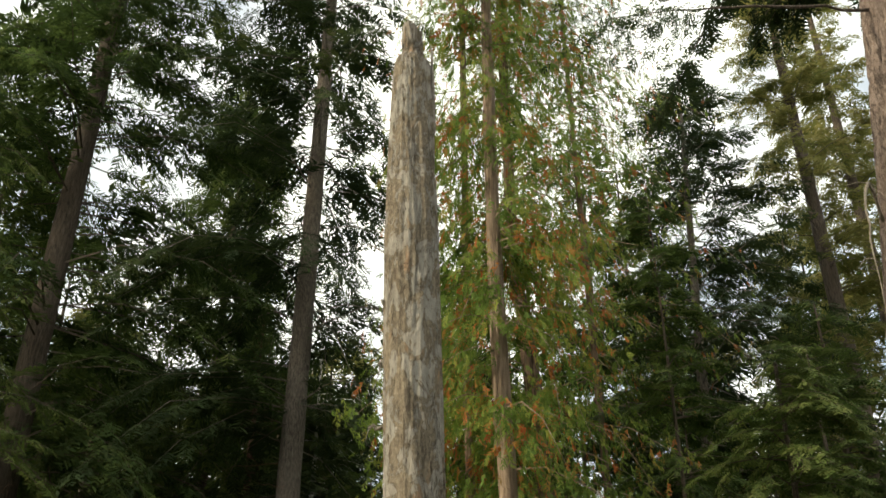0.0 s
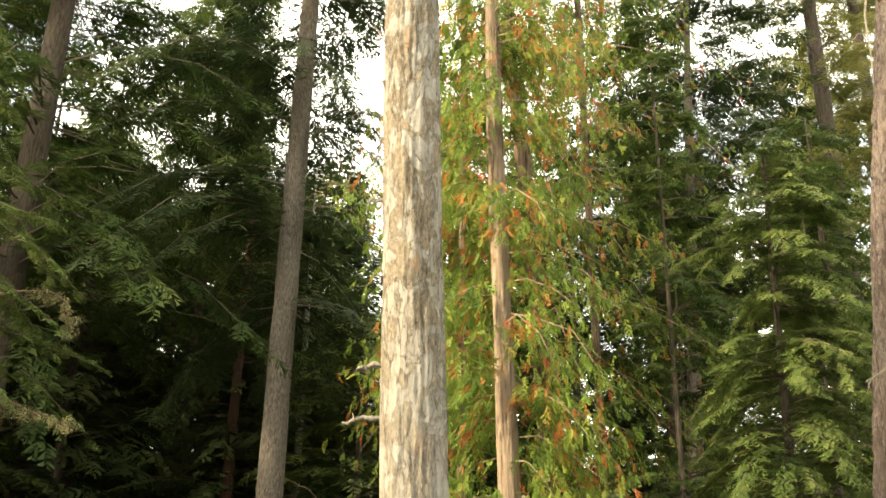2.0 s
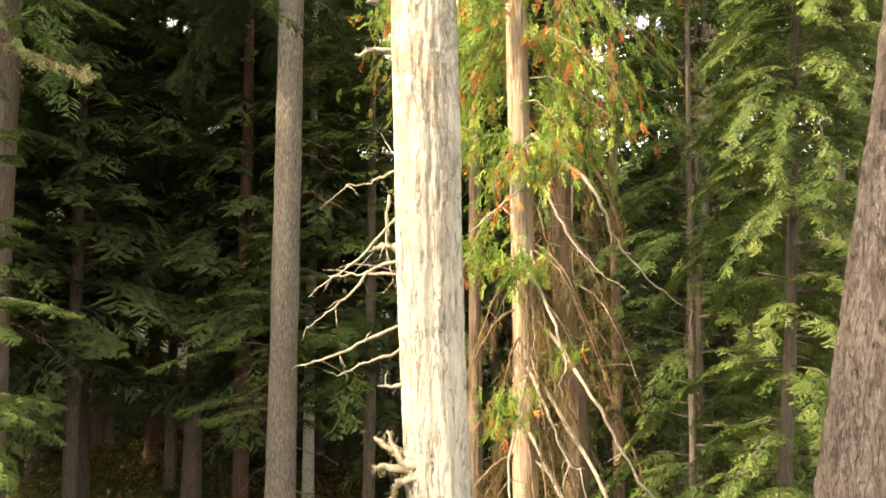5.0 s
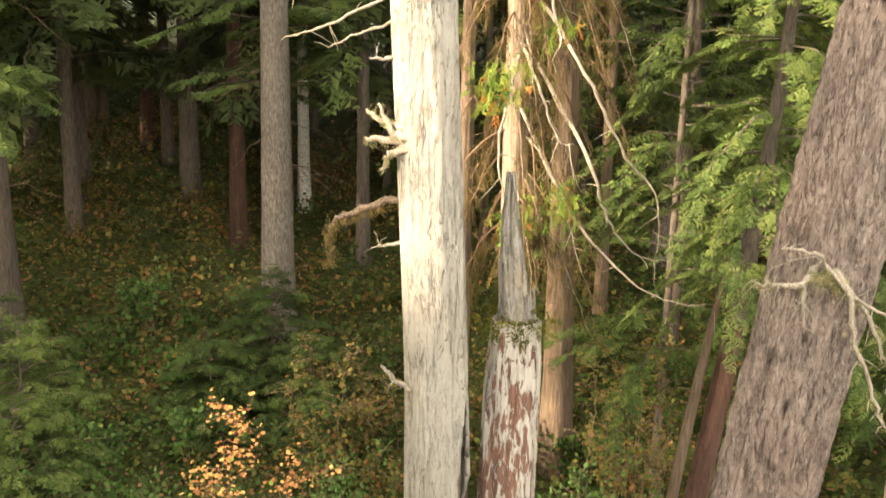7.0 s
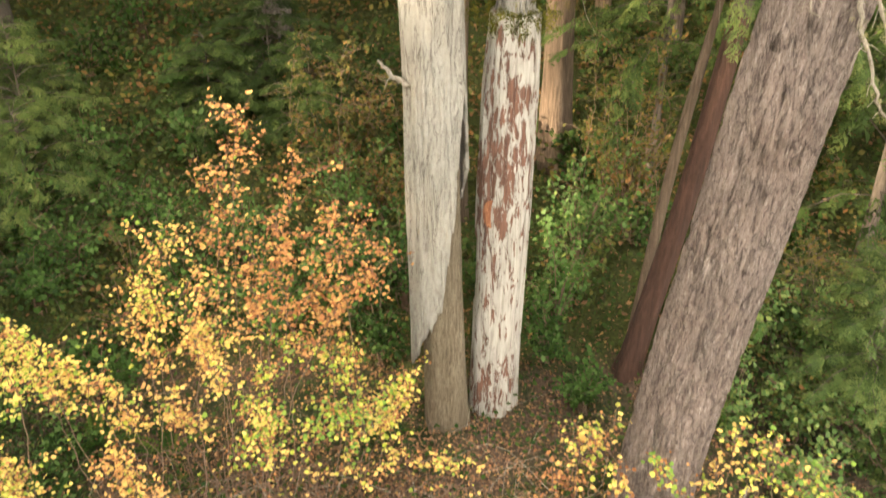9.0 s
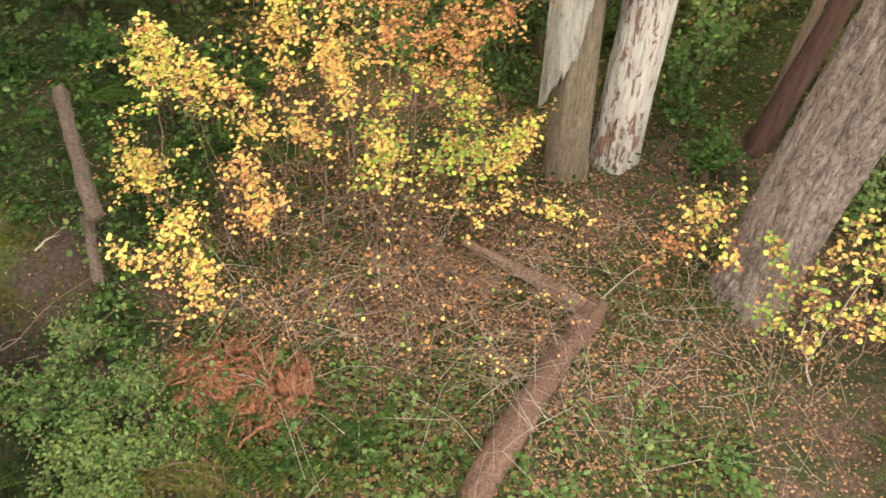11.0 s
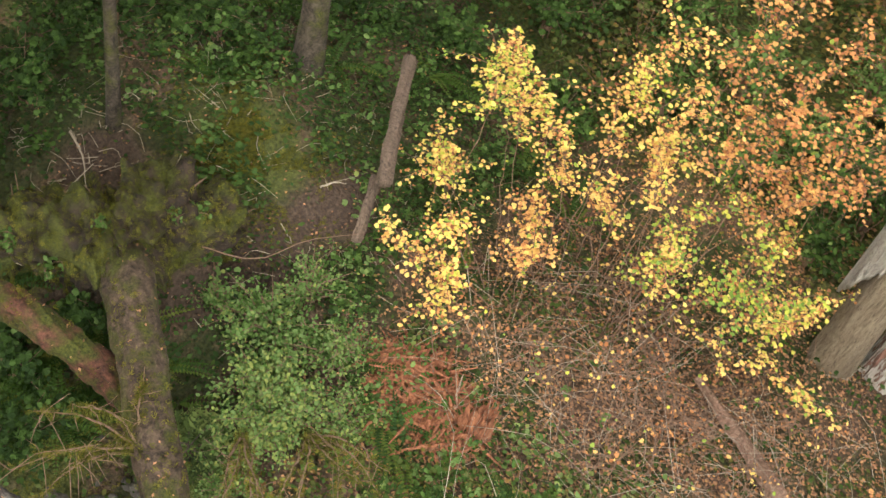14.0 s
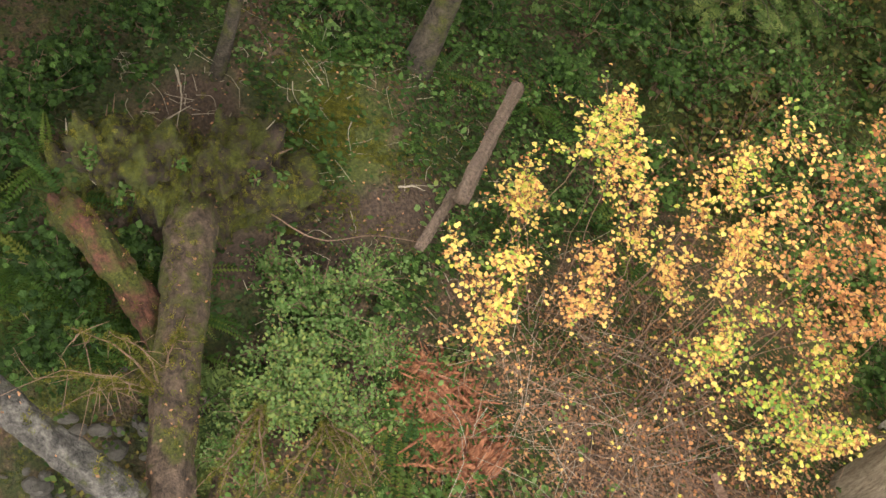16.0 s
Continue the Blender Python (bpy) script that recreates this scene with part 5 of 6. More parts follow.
    def cut(a, z):
        return 0.85 if math.cos(a) < -0.75 else 0.0

    crown, limbs = crown_mesh("crown", 64, 4.9, 14.6, 2.1, 290, 60, SPRAY, 0.19, 0.12, 0.65, 0.0, axis, cut, 0.32, 0.0, 0.5)
    part("crown", crown, HEMLOCK, tree, "bright green drooping sprays", kind="stuff")
    part("branchwork", limbs, DARK_BARK, tree, kind="stuff")
    grey = np.array([(2.75, 10.3, base[2]), (2.95, 10.3, 2.6), (3.15, 10.3, 4.2), (3.35, 10.3, 5.6)]) - base
    part("side_stem", trunk_mesh("side_stem", grey, [0.065, 0.06, 0.05, 0.02], 70, 16, ridged(0.008, 4, 0.5, 62)), SHADE_BROWN_CEDAR, tree, "thin brown side stem")


build_red_stem()


# ---- vine maples ----
def vine_maple(name, label, foot, tips, seed, leaves_per, size, tone, spread, singles=0, material=None):
    """Arching stems from a foot to many tips, with leaves along their outer halves."""
    rng = np.random.default_rng(seed)
    foot = np.array(foot, float)
    bush = thing(name, foot, label, "shrub")
    leaves, loose = Soup(), []
    for i, (tx, ty, tz, hue) in enumerate(tips):
        tip = np.array([tx, ty, tz], float)
        f = rng.uniform(0.3, 1.05)
        sx, sy = foot[:2] + (tip[:2] - foot[:2]) * f + rng.normal(0, 0.28, 2)
        start = on_land(sx, sy)
        mid = start + (tip - start) * 0.5 + np.array([*rng.normal(0, 0.12, 2), 0.18 * np.linalg.norm(tip - start)])
        line = curve_points([start, mid, tip], 24)
        line[2:] += rng.normal(0, 0.012, (22, 3))
        stem = Soup().add(*tube(line - foot, np.linspace(0.0065, 0.002, 24), 5, False))
        twigs = [line[15:]]
        for _ in range(11):
            k = rng.integers(11, 24)
            d = np.array([*rng.normal(0, 1, 2), rng.normal(0.15, 0.3)])
            d /= np.linalg.norm(d)
            l = rng.uniform(0.15, spread)
            tw = curve_points([line[k], line[k] + d * l * 0.5 + (0, 0, 0.04), line[k] + d * l], 8)
            stem.add(*tube(tw - foot, np.linspace(0.006, 0.002, 8), 4, False))
            twigs.append(tw)
        part("stem", stem.mesh("stem"), BROWN_TWIG, bush)
        n = leaves_per
        src = np.concatenate(twigs)
        pos = src[rng.integers(0, len(src), n)] + rng.normal(0, 0.05, (n, 3))
        d = np.stack([rng.normal(0, 1, n), rng.normal(-0.2, 1, n), rng.normal(-0.45, 0.3, n)], -1)
        up = np.stack([rng.normal(-0.1, 0.35, n), rng.normal(-0.25, 0.35, n), np.ones(n)], -1)
        turns, sz = axes(d, up), size * rng.uniform(0.65, 1.25, n)
        tints = np.clip(rng.normal(hue + tone, 0.12, n), 0.02, 1)
        dry = rng.random(n) < 0.44
        tints[dry] = rng.uniform(0.6, 1.0, dry.sum())
        sz[dry] *= 0.72
        green = rng.random(n) < 0.05
        tints[green] = 0.05
        loose += [(pos[m] - foot, turns[m], sz[m], tints[m]) for m in range(singles)]
        scatter(leaves, *MAPLE_LEAF, pos[singles:] - foot, turns[singles:], sz[singles:], tints[singles:])
    part("foliage", leaves.mesh("foliage"), material or MAPLE, bush, kind="stuff")
    shades = [Soup().add(MAPLE_LEAF[0], MAPLE_LEAF[1], None, 0.05 + 0.1 * k).mesh("leaf") for k in range(10)] if loose else []
    for p, turn, s, hue in loose:
        m = Matrix.Translation(p) @ Matrix((turn * s).tolist()).to_4x4()
        part("leaf", shades[min(9, int(hue * 10))], MAPLE, bush, at=m)
    return bush


LOW_TIPS = [
    (-4.25, 7.15, 1.35, 0.30), (-3.95, 7.0, 1.15, 0.34), (-3.1, 5.95, 1.25, 0.34), (-3.35, 6.15, 1.3, 0.32), (-3.8, 5.85, 1.05, 0.42),
    (-3.85, 7.05, 2.85, 0.22), (-3.6, 7.2, 2.7, 0.26), (-3.4, 7.35, 2.5, 0.32), (-3.2, 7.6, 2.0, 0.38), (-2.75, 8.1, 2.75, 0.24), (-2.4, 8.0, 2.5, 0.36), (-2.3, 8.2, 2.1, 0.40),
]
MIDDLE_TIPS = [
    (-2.2, 8.4, 2.8, 0.55), (-1.7, 8.6, 2.7, 0.66), (-1.4, 8.5, 3.3, 0.72), (-1.1, 8.6, 2.4, 0.68), (-0.95, 8.7, 3.4, 0.74), (-0.7, 8.7, 2.9, 0.72), (-0.35, 8.75, 2.7, 0.78),
    (-1.3, 8.3, 1.95, 0.14), (-1.6, 7.6, 1.6, 0.24), (-0.8, 8.5, 1.6, 0.18), (-0.2, 8.2, 1.1, 0.30), (-0.1, 8.3, 1.3, 0.24), (-2.95, 7.1, 1.4, 0.50),
]
HIGH_TIPS = [
    (-2.7, 6.9, 1.1, 0.55), (-2.45, 7.6, 1.5, 0.42), (-0.95, 7.9, 1.42, 0.04), (-1.55, 7.9, 1.3, 0.04), (-0.35, 7.9, 1.5, 0.10), (0.4, 7.9, 0.6, 0.36), (-1.9, 8.9, 3.9, 0.70),
    (-1.75, 8.8, 4.3, 0.66), (-1.2, 8.9, 3.6, 0.76), (-2.6, 8.5, 3.2, 0.45), (-4.3, 8.3, 1.9, 0.28), (-3.0, 8.4, 2.3, 0.5),
]


def build_maples():
    vine_maple("vine_maple", "sprawling vine maple with yellow and orange autumn leaves", on_land(-1.9, 7.0), LOW_TIPS + MIDDLE_TIPS + HIGH_TIPS, 600, 280, 0.048, -0.02, 0.6, 7)
    low = np.random.default_rng(640)
    sprigs = [(low.uniform(-2.9, 0.6), low.uniform(5.7, 7.9), 0.0, low.choice([0.3, 0.5, 0.65, 0.75, 0.85])) for _ in range(34)]
    sprigs = [(x, y, on_land(x, y)[2] + low.uniform(0.2, 0.75), hue) for x, y, _, hue in sprigs]
    vine_maple("vine_maple", "nearly bare arching vine maple stems with a few yellow leaves", on_land(-1.1, 6.9), sprigs, 641, 14, 0.042, 0.0, 0.5)
    behind = "yellowing maples on the slope"
    for k, (x, y, w, h) in enumerate([(2.95, 12.4, 0.8, 2.9), (-1.15, 13.4, 0.8, 2.0), (5.6, 10.6, 0.8, 1.5)]):
        foot = on_land(x, y)
        tips = [(x + w * math.cos(2.4 * i) * (0.35 + 0.65 * ((i * 7) % 5) / 4), y + w * 0.7 * math.sin(2.4 * i), foot[2] + h * (0.45 + 0.55 * ((i * 3) % 7) / 6), 0.74 + 0.05 * (i % 4)) for i in range(13)]
        tagged(vine_maple("vine_maple", "airy vine maple with small yellow leaves on the shaded slope", foot, tips, 610 + k, 75, 0.055, 0.0, 0.5, 0, UNDER), group=behind)
    beside = vine_maple("vine_maple", "small vine maple with bright yellow-green leaves beside the fir", on_land(3.05, 6.3), [(3.12, 7.2, 1.75, 0.34), (3.45, 7.2, 1.65, 0.16), (3.34, 7.2, 1.28, 0.30), (3.91, 7.2, 1.07, 0.10), (4.05, 7.2, 1.31, 0.04), (3.56, 7.2, 1.45, 0.06), (3.5, 7.2, 0.68, 0.32), (3.9, 7.2, 0.65, 0.08), (4.28, 7.2, 0.75, 0.05), (4.15, 7.2, 0.45, 0.32), (3.12, 7.2, 1.11, 0.30), (2.71, 6.6, 1.25, 0.05), (2.78, 6.6, 1.0, 0.2), (2.79, 6.6, 0.6, 0.3), (2.4, 6.6, 0.9, 0.05)], 601, 52, 0.056, -0.01, 0.32)
    dead_branch(beside, [(3.14, 6.5, -0.15), (3.0, 6.6, 0.2), (3.06, 6.6, 0.93), (3.11, 6.6, 1.48)], 0.013, 0.007, TWIG_WOOD, 2, 606, "pale_stem", "pale bare maple stem")
    dead_branch(beside, [(3.0, 6.6, 0.2), (2.86, 6.6, 0.45), (2.78, 6.6, 0.85)], 0.010, 0.005, TWIG_WOOD, 2, 607, "pale_stem", "pale bare maple stem")
    vine_maple("vine_maple", "low vine maple with yellow and red leaves at the fir's foot", on_land(1.75, 7.3), [(1.7, 7.5, 1.38, 0.28), (2.0, 7.4, 1.55, 0.26), (1.84, 7.5, 1.24, 0.3), (2.15, 7.3, 1.15, 0.34), (1.55, 7.6, 0.9, 0.8), (1.51, 7.6, 0.45, 0.8), (2.36, 7.1, 1.35, 0.03), (2.62, 7.0, 1.05, 0.04)], 602, 60, 0.054, 0.0, 0.3)


build_maples()


# ---- undergrowth ----
def build_undergrowth():
    rng = np.random.default_rng(700)
    soup = Soup()
    n = 140000
    x, y = rng.uniform(-16, 14, n), 2 + 29 * rng.random(n) ** 1.1
    dens = fbm(np.stack([x * 0.8, y * 0.8, x * 0], -1), 3, 33)
    keep = dens + 0.45 * smooth(8, 10.5, y) - 0.33 * smooth(12, 17, y) + 0.25 * smooth(-3.5, -6, x) + 0.12 * smooth(5.6, 4.8, y) + rng.normal(0, 0.06, n) > 0.46
    open_ = np.exp(-((x + 1.2) / 2.0) ** 2 - ((y - 6.6) / 1.1) ** 2) + 1.1 * np.exp(-((x + 6.8) / 0.65) ** 2 - ((y - 4.95) / 0.45) ** 2) + 0.8 * np.exp(-((x + 4.6) / 0.5) ** 2 - ((y - 6.2) / 0.6) ** 2)
    keep &= open_ + 0.8 * np.exp(-((x + 5.7) / 0.7) ** 2 - ((y - 5.9) / 0.35) ** 2) < rng.random(n) * 0.9
    x, y = x[keep], y[keep]
    n = len(x)
    h = (0.04 + 0.45 * rng.random(n) ** 2.0) * (0.5 + 0.9 * smooth(8.5, 12, y)) * (0.5 + fbm(np.stack([x, y, x * 0 + 4], -1), 2, 35))
    pos = np.stack([x, y, land(x, y) + h], -1)
    d = np.stack([rng.normal(0, 1, n), rng.normal(0, 1, n), rng.normal(-0.2, 0.45, n)], -1)
    up = np.stack([rng.normal(0, 0.5, n), rng.normal(-0.2, 0.5, n), np.ones(n)], -1)
    tone = np.clip(rng.normal(0.45, 0.2, n) + 1.0 * (fbm(np.stack([x * 0.7, y * 0.7, x * 0 + 9], -1), 3, 37) - 0.5), 0, 1)
    tone = tone + 0.24 * smooth(10.5, 14, y)
    # leaves over the bank are darkened: shade painted into their tint
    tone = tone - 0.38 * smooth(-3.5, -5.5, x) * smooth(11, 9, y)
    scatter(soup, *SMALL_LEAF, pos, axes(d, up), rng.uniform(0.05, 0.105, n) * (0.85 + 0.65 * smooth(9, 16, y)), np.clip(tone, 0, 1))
    # small herbs over the bank, tinted low to carry its shade
    n = 24000
    x, y = rng.uniform(-9.0, -3.6, n), rng.uniform(4.6, 10.0, n)
    keep = (fbm(np.stack([x * 1.9, y * 1.9, x * 0], -1), 3, 38) + rng.normal(0, 0.06, n) > 0.46) & (np.hypot((x + 6.8) / 0.8, (y - 4.95) / 0.55) > 1) & (np.hypot((x + 5.6) / 0.75, (y - 6.1) / 0.4) > 1) & (np.hypot((x + 4.7) / 0.5, (y - 6.1) / 0.6) > 1)
    x, y = x[keep], y[keep]
    n = len(x)
    pos = np.stack([x, y, land(x, y) + 0.03 + 0.22 * rng.random(n) ** 1.6], -1)
    d, up = rng.normal(0, 1, (n, 3)) * (1, 1, 0.3), rng.normal(0, 0.4, (n, 3)) + (0, 0, 1)
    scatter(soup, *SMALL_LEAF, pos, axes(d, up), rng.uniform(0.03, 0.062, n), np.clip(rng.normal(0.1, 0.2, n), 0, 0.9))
    # low herbs over the litter before the snag
    n = 14000
    x, y = rng.uniform(-3.2, 2.4, n), rng.uniform(3.4, 8.2, n)
    keep = fbm(np.stack([x * 1.6, y * 1.6, x * 0], -1), 3, 34) + 0.10 * smooth(6.2, 5.0, y) + rng.normal(0, 0.05, n) > 0.55
    x, y = x[keep], y[keep]
    n = len(x)
    pos = np.stack([x, y, land(x, y) + 0.03 + 0.16 * rng.random(n) ** 1.5], -1)
    d, up = rng.normal(0, 1, (n, 3)) * (1, 1, 0.3), rng.normal(0, 0.35, (n, 3)) + (0, 0, 1)
    scatter(soup, *SMALL_LEAF, pos, axes(d, up), rng.uniform(0.04, 0.08, n), np.clip(rng.normal(0.5, 0.2, n), 0, 1))
    tagged(part("undergrowth", soup.mesh("undergrowth"), UNDER), "low green and yellowing plants covering the forest floor", "plants", kind="stuff")
    litter = Soup()
    n = 44000
    x, y = rng.normal(-0.8, 2.6, n), rng.normal(6.8, 2.2, n)
    keep = x > -3.4 + rng.normal(0, 0.5, n)
    x, y = x[keep], y[keep]
    n = len(x)
    pos = np.stack([x, y, land(x, y) + 0.02 + 0.05 * rng.random(n)], -1)
    d, up = rng.normal(0, 1, (n, 3)) * (1, 1, 0.25), rng.normal(0, 0.35, (n, 3)) + (0, 0, 1)
    scatter(litter, *SMALL_LEAF, pos, axes(d, up), rng.uniform(0.022, 0.055, n), rng.random(n) ** 1.8)
    tagged(part("leaf_litter", litter.mesh("leaf_litter"), LITTER), "brown and orange fallen leaves on the ground", "leaves", kind="stuff")


def build_moss():
    """Low cushions of moss over the bank and the hollow."""
    rng = np.random.default_rng(760)
    soup = Soup()
    for cx, cy, wx, wy, n in ((-5.75, 5.85, 0.5, 0.22, 4200), (-5.5, 6.4, 0.7, 0.4, 1800), (-6.6, 6.3, 0.7, 0.5, 1200), (-5.2, 2.5, 0.8, 0.6, 2600), (-5.0, 7.2, 0.9, 0.5, 900), (-5.15, 5.75, 0.3, 0.2, 700), (1.6, 7.5, 0.35, 0.3, 700)):
        x, y = rng.normal(cx, wx, n), rng.normal(cy, wy, n)
        keep = fbm(np.stack([x * 2.2, y * 2.2, x * 0], -1), 3, 36) > 0.44
        x, y = x[keep], y[keep]
        m = len(x)
        d = np.stack([rng.normal(0, 1, m), rng.normal(0, 1, m), rng.uniform(0.0, 0.7, m)], -1)
        scatter(soup, *TUFT, np.stack([x, y, land(x, y) + 0.02], -1), axes(d, rng.normal(0, 0.4, (m, 3)) + (0, 0, 1)), rng.uniform(0.028, 0.06, m), np.clip(rng.normal(0.6, 0.25, m), 0, 1))
    tagged(part("moss_cushions", soup.mesh("moss_cushions"), MOSSY), "yellow-green moss cushions on the bank", "moss", kind="stuff")


def build_bank_cover():
    """Tufts of small herbs, fallen leaves and twigs over the shaded bank, and brown litter up the slope."""
    rng = np.random.default_rng(770)
    soup = Soup()
    for _ in range(520):
        x, y = rng.uniform(-9, -3.7), rng.uniform(4.6, 9.8)
        if np.hypot((x + 6.8) / 0.8, (y - 4.95) / 0.55) < 1 or np.hypot((x + 4.8) / 0.6, (y - 5.7) / 0.7) < 1:
            continue
        k = rng.integers(8, 20)
        pos = on_land(x, y, 0.0) + np.stack([rng.normal(0, 0.09, k), rng.normal(0, 0.09, k), rng.uniform(0.02, 0.20, k)], -1)
        d, up = rng.normal(0, 1, (k, 3)) * (1, 1, 0.3), rng.normal(0, 0.3, (k, 3)) + (0, 0, 1)
        shade = rng.choice([0.1, 0.25, 0.4, 0.55, 0.8])
        scatter(soup, *(OVAL_LEAF if rng.random() < 0.6 else MAPLE_LEAF), pos, axes(d, up), rng.uniform(0.045, 0.095, k), np.clip(rng.normal(shade, 0.1, k), 0, 1))
    for _ in range(330):
        x, y = rng.uniform(-3.2, 2.6), rng.uniform(3.2, 6.6)
        if rng.random() < smooth(5.2, 6.6, y) * 0.85:
            continue
        k = rng.integers(6, 14)
        pos = on_land(x, y, 0.0) + np.stack([rng.normal(0, 0.08, k), rng.normal(0, 0.08, k), rng.uniform(0.02, 0.16, k)], -1)
        d, up = rng.normal(0, 1, (k, 3)) * (1, 1, 0.3), rng.normal(0, 0.3, (k, 3)) + (0, 0, 1)
        shade = rng.choice([0.45, 0.6, 0.75, 0.9])
        scatter(soup, *(OVAL_LEAF if rng.random() < 0.6 else MAPLE_LEAF), pos, axes(d, up), rng.uniform(0.04, 0.085, k), np.clip(rng.normal(shade, 0.1, k), 0, 1))
    tagged(part("bank_herbs", soup.mesh("bank_herbs"), SHRUB), "scattered small green herbs on the bank and litter", "plants", kind="stuff")
    litter = Soup()
    for n, x0, x1, y0, y1, lo, hi in ((1500, -8.6, -3.6, 4.4, 9.0, 0.022, 0.048), (15000, -14, 10, 10.0, 26.0, 0.05, 0.11)):
        x, y = rng.uniform(x0, x1, n), rng.uniform(y0, y1, n)
        pos = np.stack([x, y, land(x, y) + 0.03 + 0.20 * rng.random(n) ** 3], -1)
        d, up = rng.normal(0, 1, (n, 3)) * (1, 1, 0.25), rng.normal(0, 0.35, (n, 3)) + (0, -0.1, 1)
        scatter(litter, *SMALL_LEAF, pos, axes(d, up), rng.uniform(lo, hi, n), rng.random(n) ** 1.4)
    tagged(part("leaf_litter", litter.mesh("leaf_litter"), LITTER), "brown fallen leaves scattered over the bank and slope", "leaves", kind="stuff")
    twigs = Soup()
    for _ in range(260):
        x, y = rng.uniform(-8.0, -3.7), rng.uniform(4.4, 7.6)
        a, l = rng.random() * 2 * np.pi, rng.uniform(0.10, 0.45)
        p, d = on_land(x, y, 0.03), np.array([math.cos(a), math.sin(a), 0.0])
        q = [p, p + d * l * 0.5 + (*rng.normal(0, 0.05, 2), 0.05), p + d * l + (*rng.normal(0, 0.07, 2), rng.uniform(-0.01, 0.08))]
        twigs.add(*tube(curve_points(q, 6), np.linspace(rng.uniform(0.003, 0.007), 0.0015, 6), 4, False))
    tagged(part("brush", twigs.mesh("brush"), TWIG_WOOD), "thin pale twigs strewn over the bank", "twigs", kind="stuff")


build_moss()
build_bank_cover()


def shrub(name, label, x, y, width, height, leaves, seed, material, size, shape=None, tint=0.5, stems=14, group="", lift=0.0):
    """A leafy shrub: thin stems and clumps of leaves, uneven and open."""
    rng = np.random.default_rng(seed)
    base = on_land(x, y, lift)
    bush = thing(name, base, label, "shrub", group)
    wood, foliage = Soup(), Soup()
    ends = []
    for _ in range(stems):
        a, r = rng.random() * 2 * np.pi, width * 0.5 * rng.random() ** 0.6
        e = np.array([math.cos(a) * r, math.sin(a) * r, height * rng.uniform(0.35, 1.0) * (1 - 0.35 * r / width)])
        line = curve_points([np.array([*rng.normal(0, 0.05, 2), -0.05]), e * np.array([0.35, 0.35, 0.65]), e], 10)
        wood.add(*tube(line[::3], np.linspace(0.011, 0.003, 4), 3, False))
        ends.append(line[4:])
        for _ in range(4):
            k = rng.integers(4, 10)
            d = rng.normal(0, 1, 3) * (1, 1, 0.4)
            tw = curve_points([line[k], line[k] + d * 0.13 * width * rng.uniform(0.3, 1)], 5)
            wood.add(*tube(tw[::2], np.linspace(0.005, 0.002, 3), 3, False))
            ends.append(tw)
    src = np.concatenate(ends)
    pos = src[rng.integers(0, len(src), leaves)] + rng.normal(0, 0.045 * max(width, 0.6), (leaves, 3))
    pos[:, 2] = np.maximum(pos[:, 2], 0.02)
    d = np.stack([pos[:, 0] * 0.8, pos[:, 1] * 0.8, np.zeros(leaves)], -1) + rng.normal(0, 0.5, (leaves, 3))
    up = rng.normal(0, 0.4, (leaves, 3)) + (0, -0.15, 1)
    scatter(foliage, *(shape or OVAL_LEAF), pos, axes(d, up), size * rng.uniform(0.6, 1.3, leaves), np.clip(rng.normal(tint, 0.2, leaves), 0, 1))
    part("stemwork", wood.mesh("stemwork"), BROWN_TWIG, bush, kind="stuff")
    part("foliage", foliage.mesh("foliage"), material, bush, kind="stuff")
    return bush


def build_shrubs():
    near = "green shrubs by the stream"
    for i, (x, y, w, h, n, size, t) in enumerate([(-3.75, 4.35, 1.5, 0.9, 1900, 0.062, 0.56), (-4.25, 4.9, 1.1, 0.9, 900, 0.066, 0.40), (-3.45, 4.05, 1.1, 0.8, 1200, 0.058, 0.62), (-4.2, 5.35, 0.9, 0.7, 420, 0.055, 0.45),
                                                  (-3.5, 5.0, 1.1, 0.6, 620, 0.052, 0.48), (-3.85, 3.7, 0.9, 0.7, 800, 0.06, 0.5), (-3.0, 4.5, 0.9, 0.55, 620, 0.05, 0.5), (-4.9, 4.75, 0.6, 0.55, 260, 0.06, 0.4), (-3.3, 3.5, 0.8, 0.6, 520, 0.05, 0.45)]):
        shrub("leafy_shrub", "green shrub with small round leaves beside the fallen trunk", x, y, w, h, int(n * 2.0), 710 + i, SHRUB, size * 0.70, OVAL_LEAF, t + 0.24, 26, near)
    for i, (x, y, l) in enumerate([(-6.2, 3.45, 0.2), (-5.75, 4.1, 0.25), (-6.0, 3.55, 0.15), (-5.35, 4.75, 0.15), (-5.2, 5.0, 0.05)]):
        shrub("leafy_shrub", "small green plant growing on the root plate", x, y, 0.5, 0.35, 130, 790 + i, SHRUB, 0.055, tint=0.5, stems=7, group="plants on the root plate", lift=l)
    bank = "broad-leaved shrubs on the bank"
